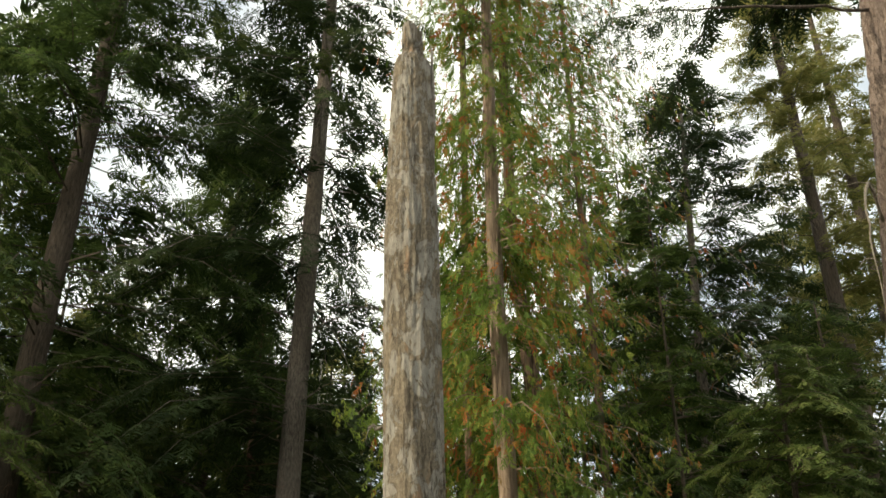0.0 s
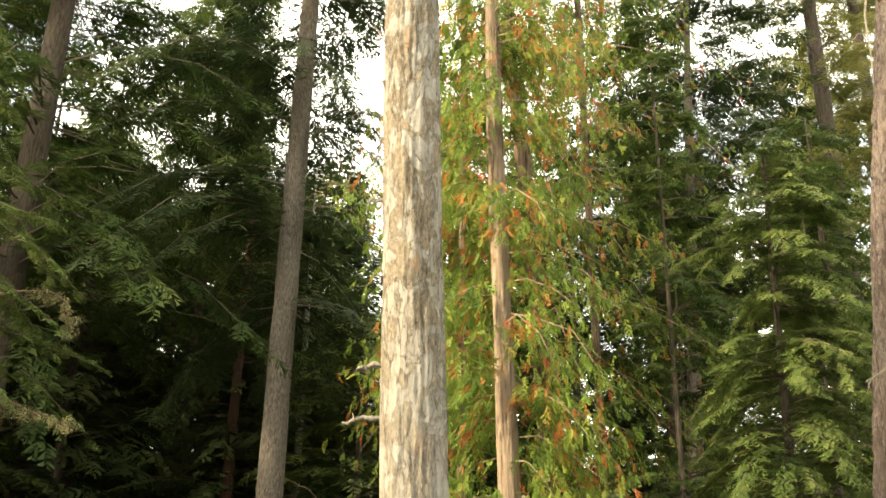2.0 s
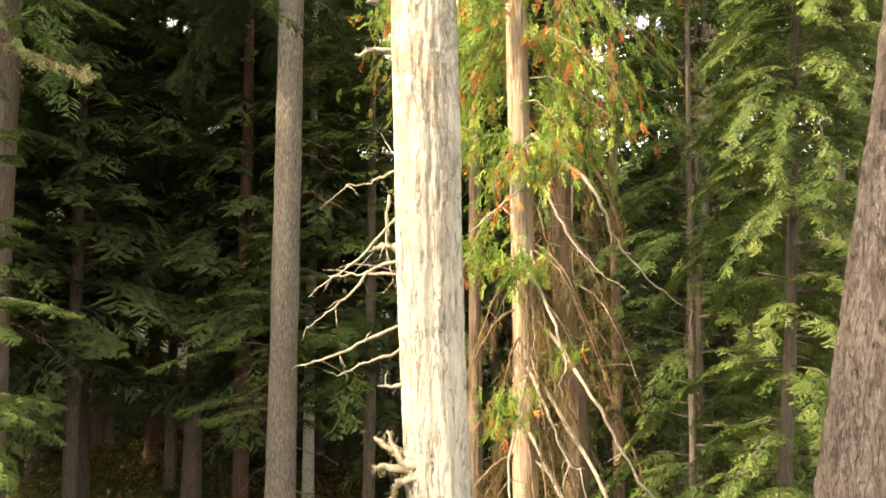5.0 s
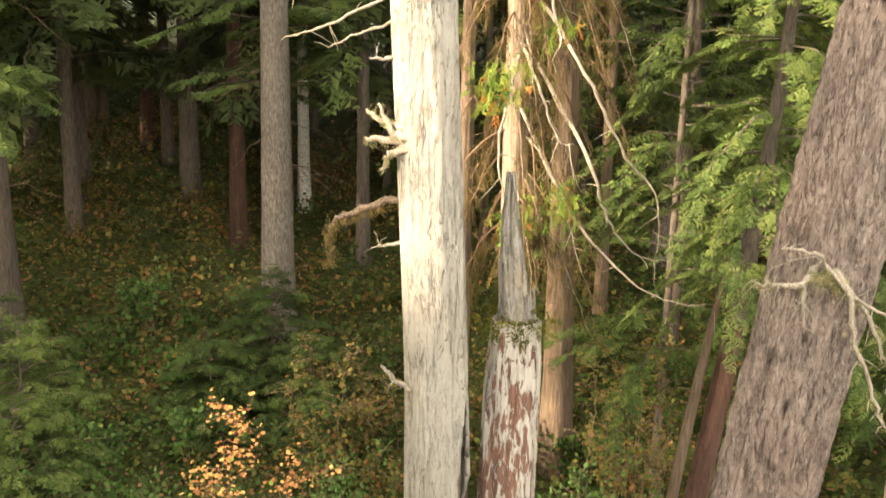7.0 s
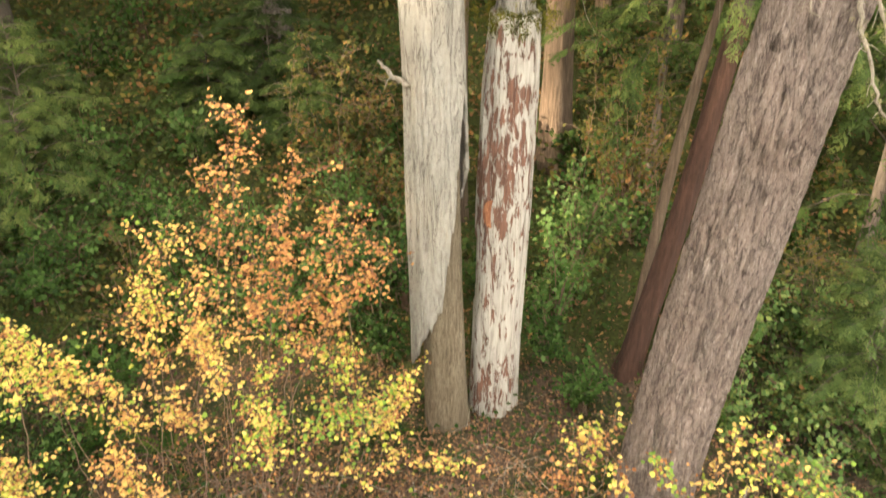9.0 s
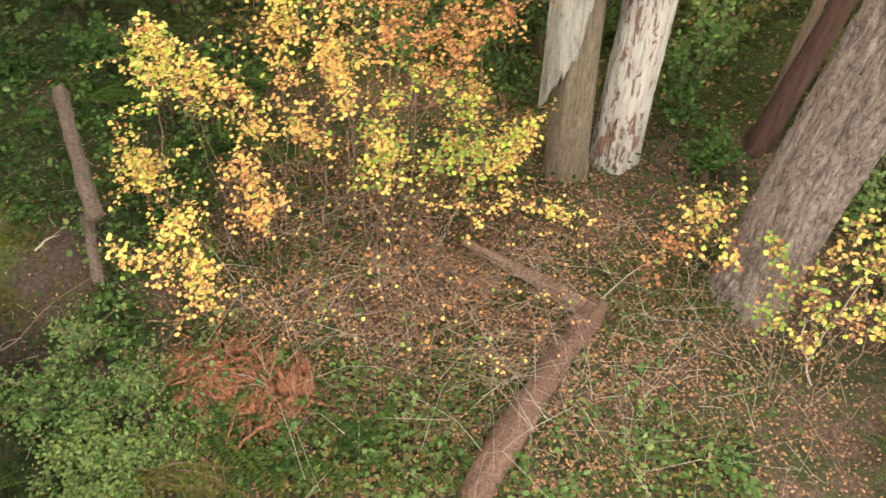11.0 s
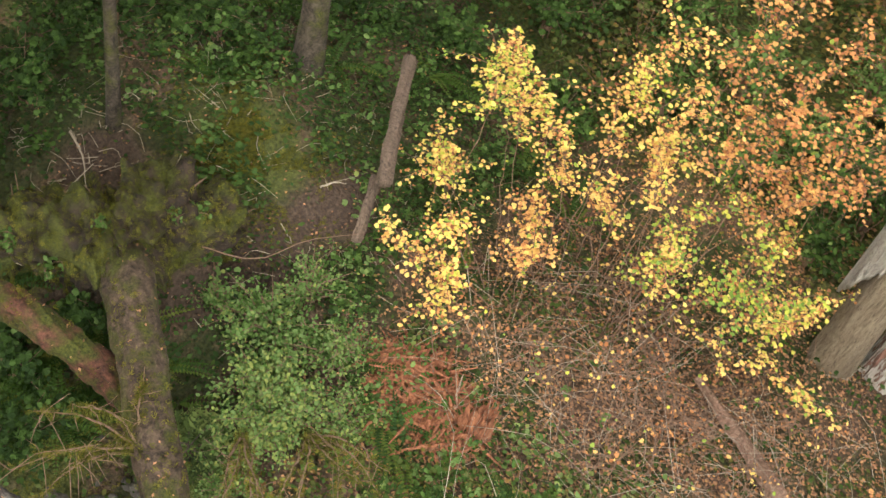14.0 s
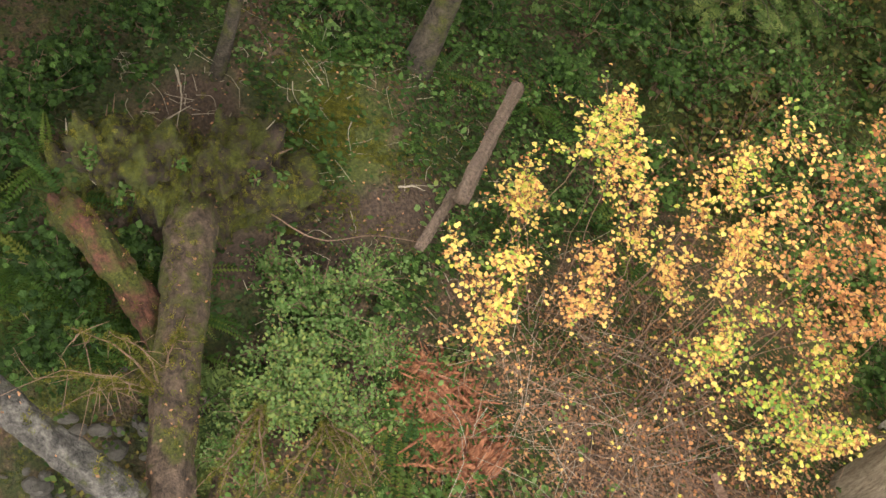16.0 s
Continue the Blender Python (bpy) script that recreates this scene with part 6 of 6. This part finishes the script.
    for i, (x, y, w, h, t) in enumerate([(-7.6, 3.4, 1.2, 0.9, 0.45), (-8.1, 4.9, 1.2, 1.0, 0.4), (-7.0, 6.6, 1.2, 0.8, 0.5), (-6.3, 8.4, 1.5, 0.9, 0.45), (-5.8, 9.6, 1.6, 1.0, 0.5), (-5.3, 8.9, 1.0, 0.7, 0.55), (-4.8, 10.2, 1.6, 1.0, 0.5), (-3.9, 9.4, 1.2, 0.8, 0.6), (-8.0, 6.0, 1.5, 1.1, 0.4), (-5.0, 2.5, 1.0, 0.5, 0.4), (-5.7, 2.9, 1.1, 0.6, 0.4), (-7.6, 8.0, 1.8, 1.1, 0.45), (-6.4, 2.4, 1.2, 0.6, 0.35), (-5.6, 3.6, 0.7, 0.4, 0.4), (-6.9, 2.7, 1.1, 0.7, 0.35)]):
        # 0.3 off the tint paints the bank's shade into these leaves
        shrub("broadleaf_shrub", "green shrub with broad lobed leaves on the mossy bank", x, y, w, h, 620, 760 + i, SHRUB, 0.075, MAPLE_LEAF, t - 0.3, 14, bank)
    for i, (x, y, w, h) in enumerate([(-8.3, 5.6, 1.3, 1.0), (-8.6, 6.6, 1.5, 1.2), (-7.9, 7.2, 1.3, 1.0), (-7.3, 7.9, 1.4, 1.0), (-8.2, 8.2, 1.6, 1.3), (-6.9, 8.7, 1.4, 1.0), (-7.4, 9.4, 1.7, 1.3), (-6.0, 10.6, 1.6, 1.2), (-9.2, 7.4, 1.6, 1.4), (-7.9, 4.0, 1.0, 0.9), (-5.5, 10.0, 1.2, 0.9)]):
        # lowest tint here, standing in for deep shade on the bank
        shrub("broadleaf_shrub", "dense shrub with lobed leaves, bank shade put into its dark green", x, y, w, h, 950, 1100 + i, SHRUB, 0.07, MAPLE_LEAF, 0.08, 16, "dense shrubs on the bank")
    lush = "lush shrubs behind the trunks"
    for i, (x, y, w, h, t) in enumerate([(1.75, 10.3, 1.1, 1.9, 0.55), (2.1, 11.2, 1.4, 2.4, 0.65), (1.6, 9.9, 0.8, 1.1, 0.3), (2.0, 9.2, 0.7, 0.9, 0.35), (-0.5, 9.9, 1.1, 1.2, 0.15), (-0.9, 10.6, 1.4, 1.6, 0.25), (-0.2, 10.8, 1.2, 1.7, 0.2), (-1.9, 10.2, 1.6, 1.3, 0.35), (-3.0, 10.6, 1.6, 1.2, 0.4), (4.3, 7.8, 1.3, 1.1, 0.82), (4.9, 6.8, 1.4, 1.1, 0.75), (4.2, 6.0, 1.1, 0.8, 0.6), (3.7, 8.9, 1.2, 1.0, 0.8), (4.6, 9.0, 1.4, 1.2, 0.84), (5.4, 8.6, 1.3, 1.2, 0.75), (3.9, 10.0, 1.4, 1.3, 0.78), (5.0, 10.2, 1.5, 1.3, 0.8), (-1.0, 12.2, 1.6, 1.6, 0.6), (-5.2, 11.4, 1.6, 1.6, 0.2), (-4.5, 10.8, 1.5, 1.4, 0.3), (-6.0, 12.2, 1.7, 1.8, 0.2), (-3.6, 11.6, 1.5, 1.3, 0.35), (-2.4, 11.4, 1.5, 1.2, 0.5), (-4.8, 12.8, 1.6, 1.4, 0.5)]):
        shrub("leafy_shrub", "lush green shrub with small leaves behind the trunks", x, y, w, h, 900, 820 + i, SHRUB, 0.07, tint=t, stems=22, group=lush)
    rng = np.random.default_rng(720)
    for i in range(64):
        x, y = rng.uniform(-12, 9), rng.uniform(9.5, 18)
        if abs(x - 0.7) < 0.8 and y < 10.5:
            continue
        if x > 1.2 and x < 2.8 and y < 8.5:
            continue
        w = rng.uniform(0.9, 2.0)
        t = rng.choice([0.2, 0.35, 0.45, 0.62])
        mat = UNDER if rng.random() < 0.5 else SHRUB
        shrub("undergrowth_shrub", "leafy green undergrowth shrub on the slope", x, y, w, rng.uniform(0.5, 1.25), 420, 730 + i, mat, rng.uniform(0.07, 0.11), tint=t, stems=12, group="slope shrubs")
    for i, (x, y, w, h, t) in enumerate([(-1.2, 13.2, 2.2, 1.7, 0.82), (2.9, 12.3, 2.0, 2.4, 0.80), (-0.6, 12.4, 1.6, 1.3, 0.8), (4.6, 9.2, 1.6, 1.2, 0.55), (5.4, 8.0, 1.8, 1.3, 0.45), (2.0, 10.9, 1.4, 1.3, 0.6), (3.9, 10.6, 1.8, 1.2, 0.7)]):
        shrub("huckleberry_shrub", "airy shrub with small yellowing leaves", x, y, w, h, 900, 800 + i, UNDER, 0.07, tint=t, stems=22, group="yellowing shrubs")


def fern_shape():
    """A sword fern frond of unit length that arches along x."""
    v, t = [], []
    for i in range(17):
        s = 0.06 + 0.94 * i / 17
        ln = 0.16 * (1 - s) ** 0.6 * min(1, s * 5)
        z = 0.55 * s - 0.62 * s * s
        for side in (1, -1):
            k = len(v)
            v += [(s, 0, z), (s + 0.035, side * ln * 0.5, z + 0.012), (s + 0.03, side * ln, z - 0.02), (s - 0.025, side * ln * 0.5, z - 0.005)]
            t += [(k, k + 1, k + 2), (k, k + 2, k + 3)]
    return np.array(v), np.array(t)


FROND = fern_shape()


def build_ferns():
    rng = np.random.default_rng(850)
    spots = [(-2.4, 4.75), (-2.0, 4.7), (-1.55, 4.8), (-1.05, 5.0), (-2.7, 4.85), (-3.3, 5.05), (-5.0, 2.9), (-5.45, 2.5), (-4.85, 3.9), (-5.9, 2.6), (-5.2, 3.75), (-3.9, 7.3), (-4.4, 7.5), (-5.0, 3.5), (-4.6, 4.0), (-3.3, 6.9), (-5.6, 3.0), (-6.2, 3.2), (4.6, 6.6), (5.0, 7.4), (3.9, 5.7), (-5.6, 3.75), (-5.35, 3.0), (-5.75, 2.75), (-6.1, 2.5), (-5.2, 2.7), (-6.5, 2.7), (-6.3, 2.2), (-5.9, 2.2), (-5.5, 2.2), (-6.7, 3.2), (-5.1, 3.0), (-4.8, 2.9), (-5.35, 3.75), (-5.25, 3.95), (-5.55, 3.6), (-6.6, 6.2), (-5.9, 7.3), (-7.3, 6.6), (-5.2, 8.3), (-6.9, 7.6), (-4.9, 5.2)]
    for x, y in zip(rng.uniform(-9, 8, 40), rng.uniform(8.5, 17, 40)):
        spots.append((x, y))
    for i, (x, y) in enumerate(spots):
        if abs(x - 0.65) < 0.9 and abs(y - 9.2) < 0.6 or abs(x - 2.4) < 0.7 and abs(y - 7.6) < 0.8:
            continue
        fern = thing("sword_fern", on_land(x, y), "green sword fern with arching fronds", "fern", "sword ferns")
        for k in range(rng.integers(9, 14)):
            a = rng.random() * 2 * np.pi
            soup = Soup()
            d = np.array([[math.cos(a), math.sin(a), rng.uniform(-0.1, 0.5)]])
            scatter(soup, *FROND, np.zeros((1, 3)), axes(d, np.array([[0, 0, 1.0]])), [rng.uniform(0.38, 0.75)], [rng.random() ** 1.3])
            part("frond", soup.mesh("frond"), FERN, fern)


# ---- logs, stump, root plate, stones ----
def log(name, label, ends, r0, r1, material, seed, rough=0.02, sides=30, dress=0):
    a, b = np.array(ends[0], float), np.array(ends[-1], float)
    ob = thing(name, a, label, "log")

    def relief(ang, s, p):
        c = np.stack([p[:, 0] * 2.2 + np.cos(ang) * 1.4, p[:, 1] * 2.2 + np.sin(ang) * 1.4, p[:, 2] * 2.2], -1)
        return rough * (fbm(c * 2, 4, seed) - 0.5) * 2.2

    part("bole", trunk_mesh("bole", np.array(ends) - a, np.linspace(r0, r1, len(ends)), 110, sides, relief), material, ob)
    if dress:
        rng = np.random.default_rng(seed + 70)
        line, n = curve_points(np.array(ends) - a, 120), dress
        k, up = rng.integers(0, 120, n), rng.normal(0, 0.6, n)
        r = np.linspace(r0, r1, 120)[k] + 0.012
        side = np.cross(b - a, (0, 0, 1.0))
        side /= np.linalg.norm(side)
        pos = line[k] + side * (np.sin(up) * r)[:, None] + np.array([0, 0, 1.0]) * (np.cos(up) * r)[:, None]
        flat = rng.normal(0, 0.4, (n, 3)) + (0, 0, 1)
        soup = Soup()
        few = n // 9
        scatter(soup, *SMALL_LEAF, pos[:few], axes(rng.normal(0, 1, (few, 3)), flat[:few]), rng.uniform(0.02, 0.045, few), rng.random(few) * 0.7)
        part("litter", soup.mesh("litter"), LITTER, ob, "fallen leaves lying on the log", kind="stuff")
        soup = Soup()
        keep = fbm(pos * 2.5 + seed, 3, seed) > 0.5
        m = int(keep.sum())
        scatter(soup, *TUFT, pos[keep], axes(rng.normal(0, 1, (m, 3)), flat[keep]), rng.uniform(0.04, 0.08, m), rng.random(m))
        part("moss", soup.mesh("moss"), MOSSY, ob, kind="stuff")
    return ob


def lay(x, y, lift):
    return tuple(on_land(x, y, lift))


def build_logs():
    log("fallen_log", "short brown fallen log lying in the twigs", [lay(-0.67, 7.55, 0.16), lay(0.05, 7.2, 0.14), lay(0.80, 6.85, 0.12)], 0.03, 0.115, PALE_LOG, 1, 0.04)
    log("fallen_log", "thick brown fallen log on the leaf litter", [lay(0.86, 6.98, 0.12), lay(0.55, 6.3, 0.12), lay(0.2, 5.4, 0.12), lay(-0.15, 4.5, 0.12)], 0.13, 0.15, LOG_WOOD, 2, 0.045)
    log("fallen_log", "straight weathered log on the bank", [(-5.1, 7.68, 1.52), (-4.7, 7.05, 1.34), (-4.22, 6.3, 1.13)], 0.065, 0.08, BANK_WOOD, 3, 0.04)
    log("fallen_log", "rotten log end buried in the soil", [(-4.40, 6.46, 0.98), (-4.24, 6.12, 0.84), (-4.10, 5.84, 0.68)], 0.05, 0.04, BANK_WOOD, 4, 0.05)
    log("mossy_log", "big mossy fallen trunk reaching across the hollow", [(-6.05, 4.45, 0.15), (-5.45, 4.08, 0.33), (-4.72, 3.63, 0.28), (-3.95, 3.13, 0.20), (-3.1, 2.67, 0.12), (-2.0, 2.1, 0.1)], 0.27, 0.17, MOSS_LOG, 5, 0.05, 40, 700)
    log("mossy_log", "decaying red log grown over with moss", [(-6.2, 3.1, 0.08), (-5.8, 3.13, 0.27), (-5.22, 3.24, 0.18), (-4.74, 3.37, -0.02), (-4.5, 3.4, -0.25)], 0.17, 0.15, RED_LOG, 6, 0.08, 40, 500)
    log("grey_log", "weathered grey log over the stones", [(-4.75, 1.60, 0.42), (-4.0, 1.92, 0.32), (-3.1, 2.36, 0.2)], 0.13, 0.14, MOSS_GREY, 7, 0.04, 30, 160)


def rotten_slab(rng, width, thick, height):
    """A crumbling upright slab of wood with a jagged top."""
    nx, nz = 6, 7
    tops = height * (0.55 + 0.45 * rng.random(nx))
    u = np.linspace(-0.5, 0.5, nx) * width
    bow = rng.normal(0, 0.02)
    rows = []
    for side in (-1, 1):
        z = tops[:, None] * np.linspace(0, 1, nz)[None]
        taper = (1 - 0.75 * np.linspace(0, 1, nz) ** 3)[None]
        y = side * thick / 2 * taper + bow * (z / height) ** 2 + rng.normal(0, 0.004, z.shape)
        rows.append(np.stack([np.broadcast_to(u[:, None], z.shape) * (1 - 0.15 * z / height) + rng.normal(0, 0.003, z.shape), y, z], -1).reshape(-1, 3))
    k = nx * nz
    i, j = np.meshgrid(np.arange(nx - 1), np.arange(nz - 1), indexing="ij")
    o = (i * nz + j).ravel()
    q = [np.stack([o, o + nz, o + nz + 1, o + 1], -1), np.stack([o + k, o + 1 + k, o + nz + 1 + k, o + nz + k], -1)]
    o = np.arange(nx - 1) * nz + nz - 1
    q.append(np.stack([o, o + nz, o + nz + k, o + k], -1))
    for c in (0, nx - 1):
        o = c * nz + np.arange(nz - 1)
        q.append(np.stack([o, o + 1, o + 1 + k, o + k], -1))
    return mesh_of("slab", np.concatenate(rows), None, np.concatenate(q))


def build_stump():
    base = on_land(-2.15, 5.45, -0.1)
    stump = thing("rotten_stump", base, "crumbling red rotten stump", "stump")
    rng = np.random.default_rng(14)

    for i in range(74):
        # the post that is left standing, and the crumbled heap beside it
        post = i < 22
        a = rng.random() * 2 * np.pi
        r = (0.14 if post else 0.50) * rng.random() ** 0.6
        cx, cy = (0.14, 0.0) if post else (-0.20, -0.04)
        h = rng.uniform(0.25, 0.55) if post else rng.uniform(0.10, 0.26)
        me = rotten_slab(rng, rng.uniform(0.07, 0.17), rng.uniform(0.025, 0.055), h + 0.10)
        tilt = 0.10 if post else 0.45
        m = Matrix.Translation((cx + r * math.cos(a) * 1.15, cy + r * math.sin(a) * 0.85, -0.02)) @ Euler((rng.normal(0, tilt), rng.normal(0, tilt), a + math.pi / 2 + rng.normal(0, 0.5))).to_matrix().to_4x4()
        part("slab", me, ROTTEN, stump, at=m)
    soup = Soup()
    for i in range(1300):
        a, r = rng.random() * 2 * np.pi, 0.55 * rng.random() ** 0.75
        x, y = base[0] - 0.42 + r * math.cos(a) * 1.2, base[1] - 0.05 + r * math.sin(a) * 0.7
        p = np.array([x, y, float(land(np.array([x]), np.array([y]))[0]) + 0.03]) - base
        d = rng.normal(0, 1, 3) * (1, 1, 0.35)
        l = rng.uniform(0.06, 0.24)
        soup.add(*tube(np.array([p, p + d * l * 0.5, p + d * l]) + (0, 0, 0.06 * rng.random()), [0.015, 0.020, 0.006], 4))
    part("splinter_litter", soup.mesh("splinter_litter"), ROTTEN, stump, "orange-red rotten wood splinters", kind="stuff")


def build_root_plate():
    base = on_land(-5.9, 4.1, -0.1)
    root = thing("root_plate", base, "upturned root plate covered in moss and soil", "tree roots")

    def relief(ang, s, p):
        c = p * 1.4
        return 0.8 * (fbm(c * 1.5 + 5, 4, 23) - 0.5) + 0.9 * (fbm(c * 4.2, 5, 24, 0.65) - 0.5) + 0.16 * np.sin(ang) ** 2

    pts = np.array([on_land(-6.55, 3.15, -0.1), on_land(-6.2, 3.75, 0.0), on_land(-5.92, 4.25, -0.05), on_land(-5.65, 4.75, 0.0), on_land(-5.3, 5.15, -0.15)]) - base
    part("root_mass", trunk_mesh("root_mass", pts, [0.12, 0.33, 0.30, 0.34, 0.14], 150, 90, relief), ROOT_MOSS, root)
    rng = np.random.default_rng(25)
    line = curve_points(pts, 60)
    skin = root.children[0].data
    co, nor = np.empty(len(skin.vertices) * 3), np.empty(len(skin.vertices) * 3)
    skin.vertices.foreach_get("co", co)
    skin.vertex_normals.foreach_get("vector", nor)
    co, nor = co.reshape(-1, 3), nor.reshape(-1, 3)
    wet = fbm(co * 2.4 + 3, 3, 27) + 0.45 * nor[:, 2] > 0.60
    pick = rng.choice(np.flatnonzero(wet), 8000)
    m = len(pick)
    d = rng.normal(0, 0.8, (m, 3)) + (0, 0, -0.2)
    d -= nor[pick] * (0.92 * (d * nor[pick]).sum(1))[:, None]
    soup = Soup()
    scatter(soup, *TUFT, co[pick] + nor[pick] * 0.015, axes(d, nor[pick] + rng.normal(0, 0.3, (m, 3))), rng.uniform(0.02, 0.06, m), np.clip(rng.normal(0.34, 0.25, m) + 0.45 * nor[pick][:, 2] * smooth(0.4, 0.6, fbm(co[pick] * 1.5, 2, 29)), 0, 1))
    part("moss", soup.mesh("moss"), MOSSY, root, "yellow-green moss on the root plate", kind="stuff")
    for i in range(34):
        p = line[rng.integers(2, 58)] + np.array([0, 0.15, 0.2])
        d = rng.normal(0, 1, 3) * (1, 0.8, 0.5) + (0, 0.6, 0.3)
        l = rng.uniform(0.15, 0.4)
        q = [p, p + d * l * 0.5 + rng.normal(0, 0.04, 3), p + d * l]
        part("root", Soup().add(*tube(curve_points(q, 8), np.linspace(0.02, 0.004, 8), 5)).mesh("root", True), TWIG_WOOD if i % 2 else BROWN_TWIG, root)


def stone_mesh(seed):
    bm = bmesh.new()
    bmesh.ops.create_icosphere(bm, subdivisions=2, radius=1.0)
    v = np.array([x.co for x in bm.verts])
    n = 1 + 0.5 * (fbm(v * 1.1 + seed * 3.1, 2, seed) - 0.5) + 0.2 * (fbm(v * 3 + seed, 2, seed + 1) - 0.5)
    for x, k in zip(bm.verts, n):
        x.co *= float(k)
        x.co.z *= 0.6
    me = bpy.data.meshes.new("stone")
    bm.to_mesh(me)
    bm.free()
    me.materials.append(ROCK)
    return me


def build_stones():
    rng = np.random.default_rng(31)
    shapes = [stone_mesh(s) for s in range(7)]
    for i in range(120):
        x, y = rng.normal(-3.75, 0.55), rng.normal(2.3, 0.55)
        r = 0.03 + 0.09 * rng.random() ** 2
        ob = new("stone", shapes[i % 7])
        ob.matrix_basis = Matrix.Translation(on_land(x, y, r * 0.25)) @ Euler((rng.random(), rng.random(), rng.random() * 6)).to_matrix().to_4x4() @ Matrix.Scale(r, 4)
        tagged(ob, "grey-brown rounded stone in the stream bed", "stone", "stream stones")


def build_brush():
    """Bare twigs lying and arching over the litter."""
    rng = np.random.default_rng(41)
    for name, label, mat, n, cx, cy, wx, wy, hi in (("brush", "tangle of bare brown twigs under the maple", BROWN_TWIG, 480, -1.3, 6.8, 1.4, 0.9, 0.45), ("brush", "tangle of pale dry twigs before the fir", TWIG_WOOD, 150, 1.7, 6.5, 0.9, 0.8, 0.5), ("brush", "pale bare twigs among the maple stems", TWIG_WOOD, 190, -0.9, 6.5, 1.5, 1.0, 0.9)):
        soup = Soup()
        for _ in range(n):
            x, y = rng.normal(cx, wx), rng.normal(cy, wy)
            a, l = rng.random() * 2 * np.pi, rng.uniform(0.25, 1.0) * (1.0 + 0.6 * (hi > 0.8))
            h = rng.random() * hi
            z = float(land(np.array([x]), np.array([y]))[0])
            p = np.array([x, y, z + 0.03 + h * 0.3])
            d = np.array([math.cos(a), math.sin(a), 0])
            q = [p, p + d * l * 0.5 + (*rng.normal(0, 0.13, 2), h * 0.6), p + d * l + (*rng.normal(0, 0.18, 2), rng.uniform(-0.1, 0.5) * h)]
            soup.add(*tube(curve_points(q, 6), np.linspace(rng.uniform(0.0022, 0.0048), 0.0012, 6), 3, False))
        tagged(part(name, soup.mesh(name), mat), label, "twigs", kind="stuff")


def build_boughs():
    """Mossy dead boughs that fan out beside the fallen trunk."""
    rng = np.random.default_rng(880)
    fans = [((-3.92, 2.96, 0.25), [(-4.21, 2.19, 0.75), (-4.40, 2.67, 0.72), (-4.12, 2.41, 0.42), (-4.26, 3.30, 0.5), (-4.5, 2.4, 0.8), (-4.35, 2.05, 0.5), (-4.1, 2.1, 0.3)]),
            ((-2.95, 4.0, 0.45), [(-2.53, 3.39, 0.35), (-2.23, 4.24, 0.42), (-2.3, 3.7, 0.4), (-2.7, 3.3, 0.35), (-2.35, 4.0, 0.4), (-2.1, 4.05, 0.35)]),
            ((-3.35, 3.6, 0.45), [(-2.84, 2.92, 0.35), (-2.64, 3.29, 0.35), (-3.0, 2.85, 0.35), (-2.75, 3.05, 0.3)])]
    for foot, tips in fans:
        foot = np.array(foot)
        bough = thing("dead_bough", foot, "fallen dead bough with mossy drooping twigs", "branch", "mossy boughs")
        for i, tip in enumerate(tips):
            tip = np.array(tip)
            mid = (foot + tip) / 2 + np.array([*rng.normal(0, 0.06, 2), 0.14])
            line = [tuple(foot), tuple(mid), tuple(tip)]
            tagged(dead_branch(bough, line, 0.013, 0.004, BROWN_TWIG, 9, 880 + i), kind="stuff")
            tufts(bough, [curve_points(line, 24) - foot], 240, 0.035, MOSSY, 890 + i, "moss", 0.5)
    sticks = [([(-4.67, 5.87, 1.0), (-4.58, 6.0, 1.06), (-4.51, 6.1, 1.02)], 0.012), ([(-4.89, 4.51, 0.9), (-4.44, 4.74, 0.95), (-4.29, 5.31, 0.92), (-4.0, 5.75, 0.95)], 0.008), ([(-6.91, 4.59, 0.85), (-6.55, 4.45, 0.9), (-6.2, 4.24, 0.8)], 0.014), ([(0.8, 6.9, 0.2), (1.15, 7.3, 0.35), (1.5, 7.6, 0.4)], 0.011)]
    for i, (line, r) in enumerate(sticks):
        stick = thing("dead_stick", line[0], "pale bare stick lying on the bank", "branch", "dead sticks")
        dead_branch(stick, line, r, 0.003, BROWN_TWIG if i == 1 else TWIG_WOOD, 0, 895 + i)


build_undergrowth()
build_boughs()
build_shrubs()
build_ferns()
build_logs()
build_stump()
build_root_plate()
build_stones()
build_brush()
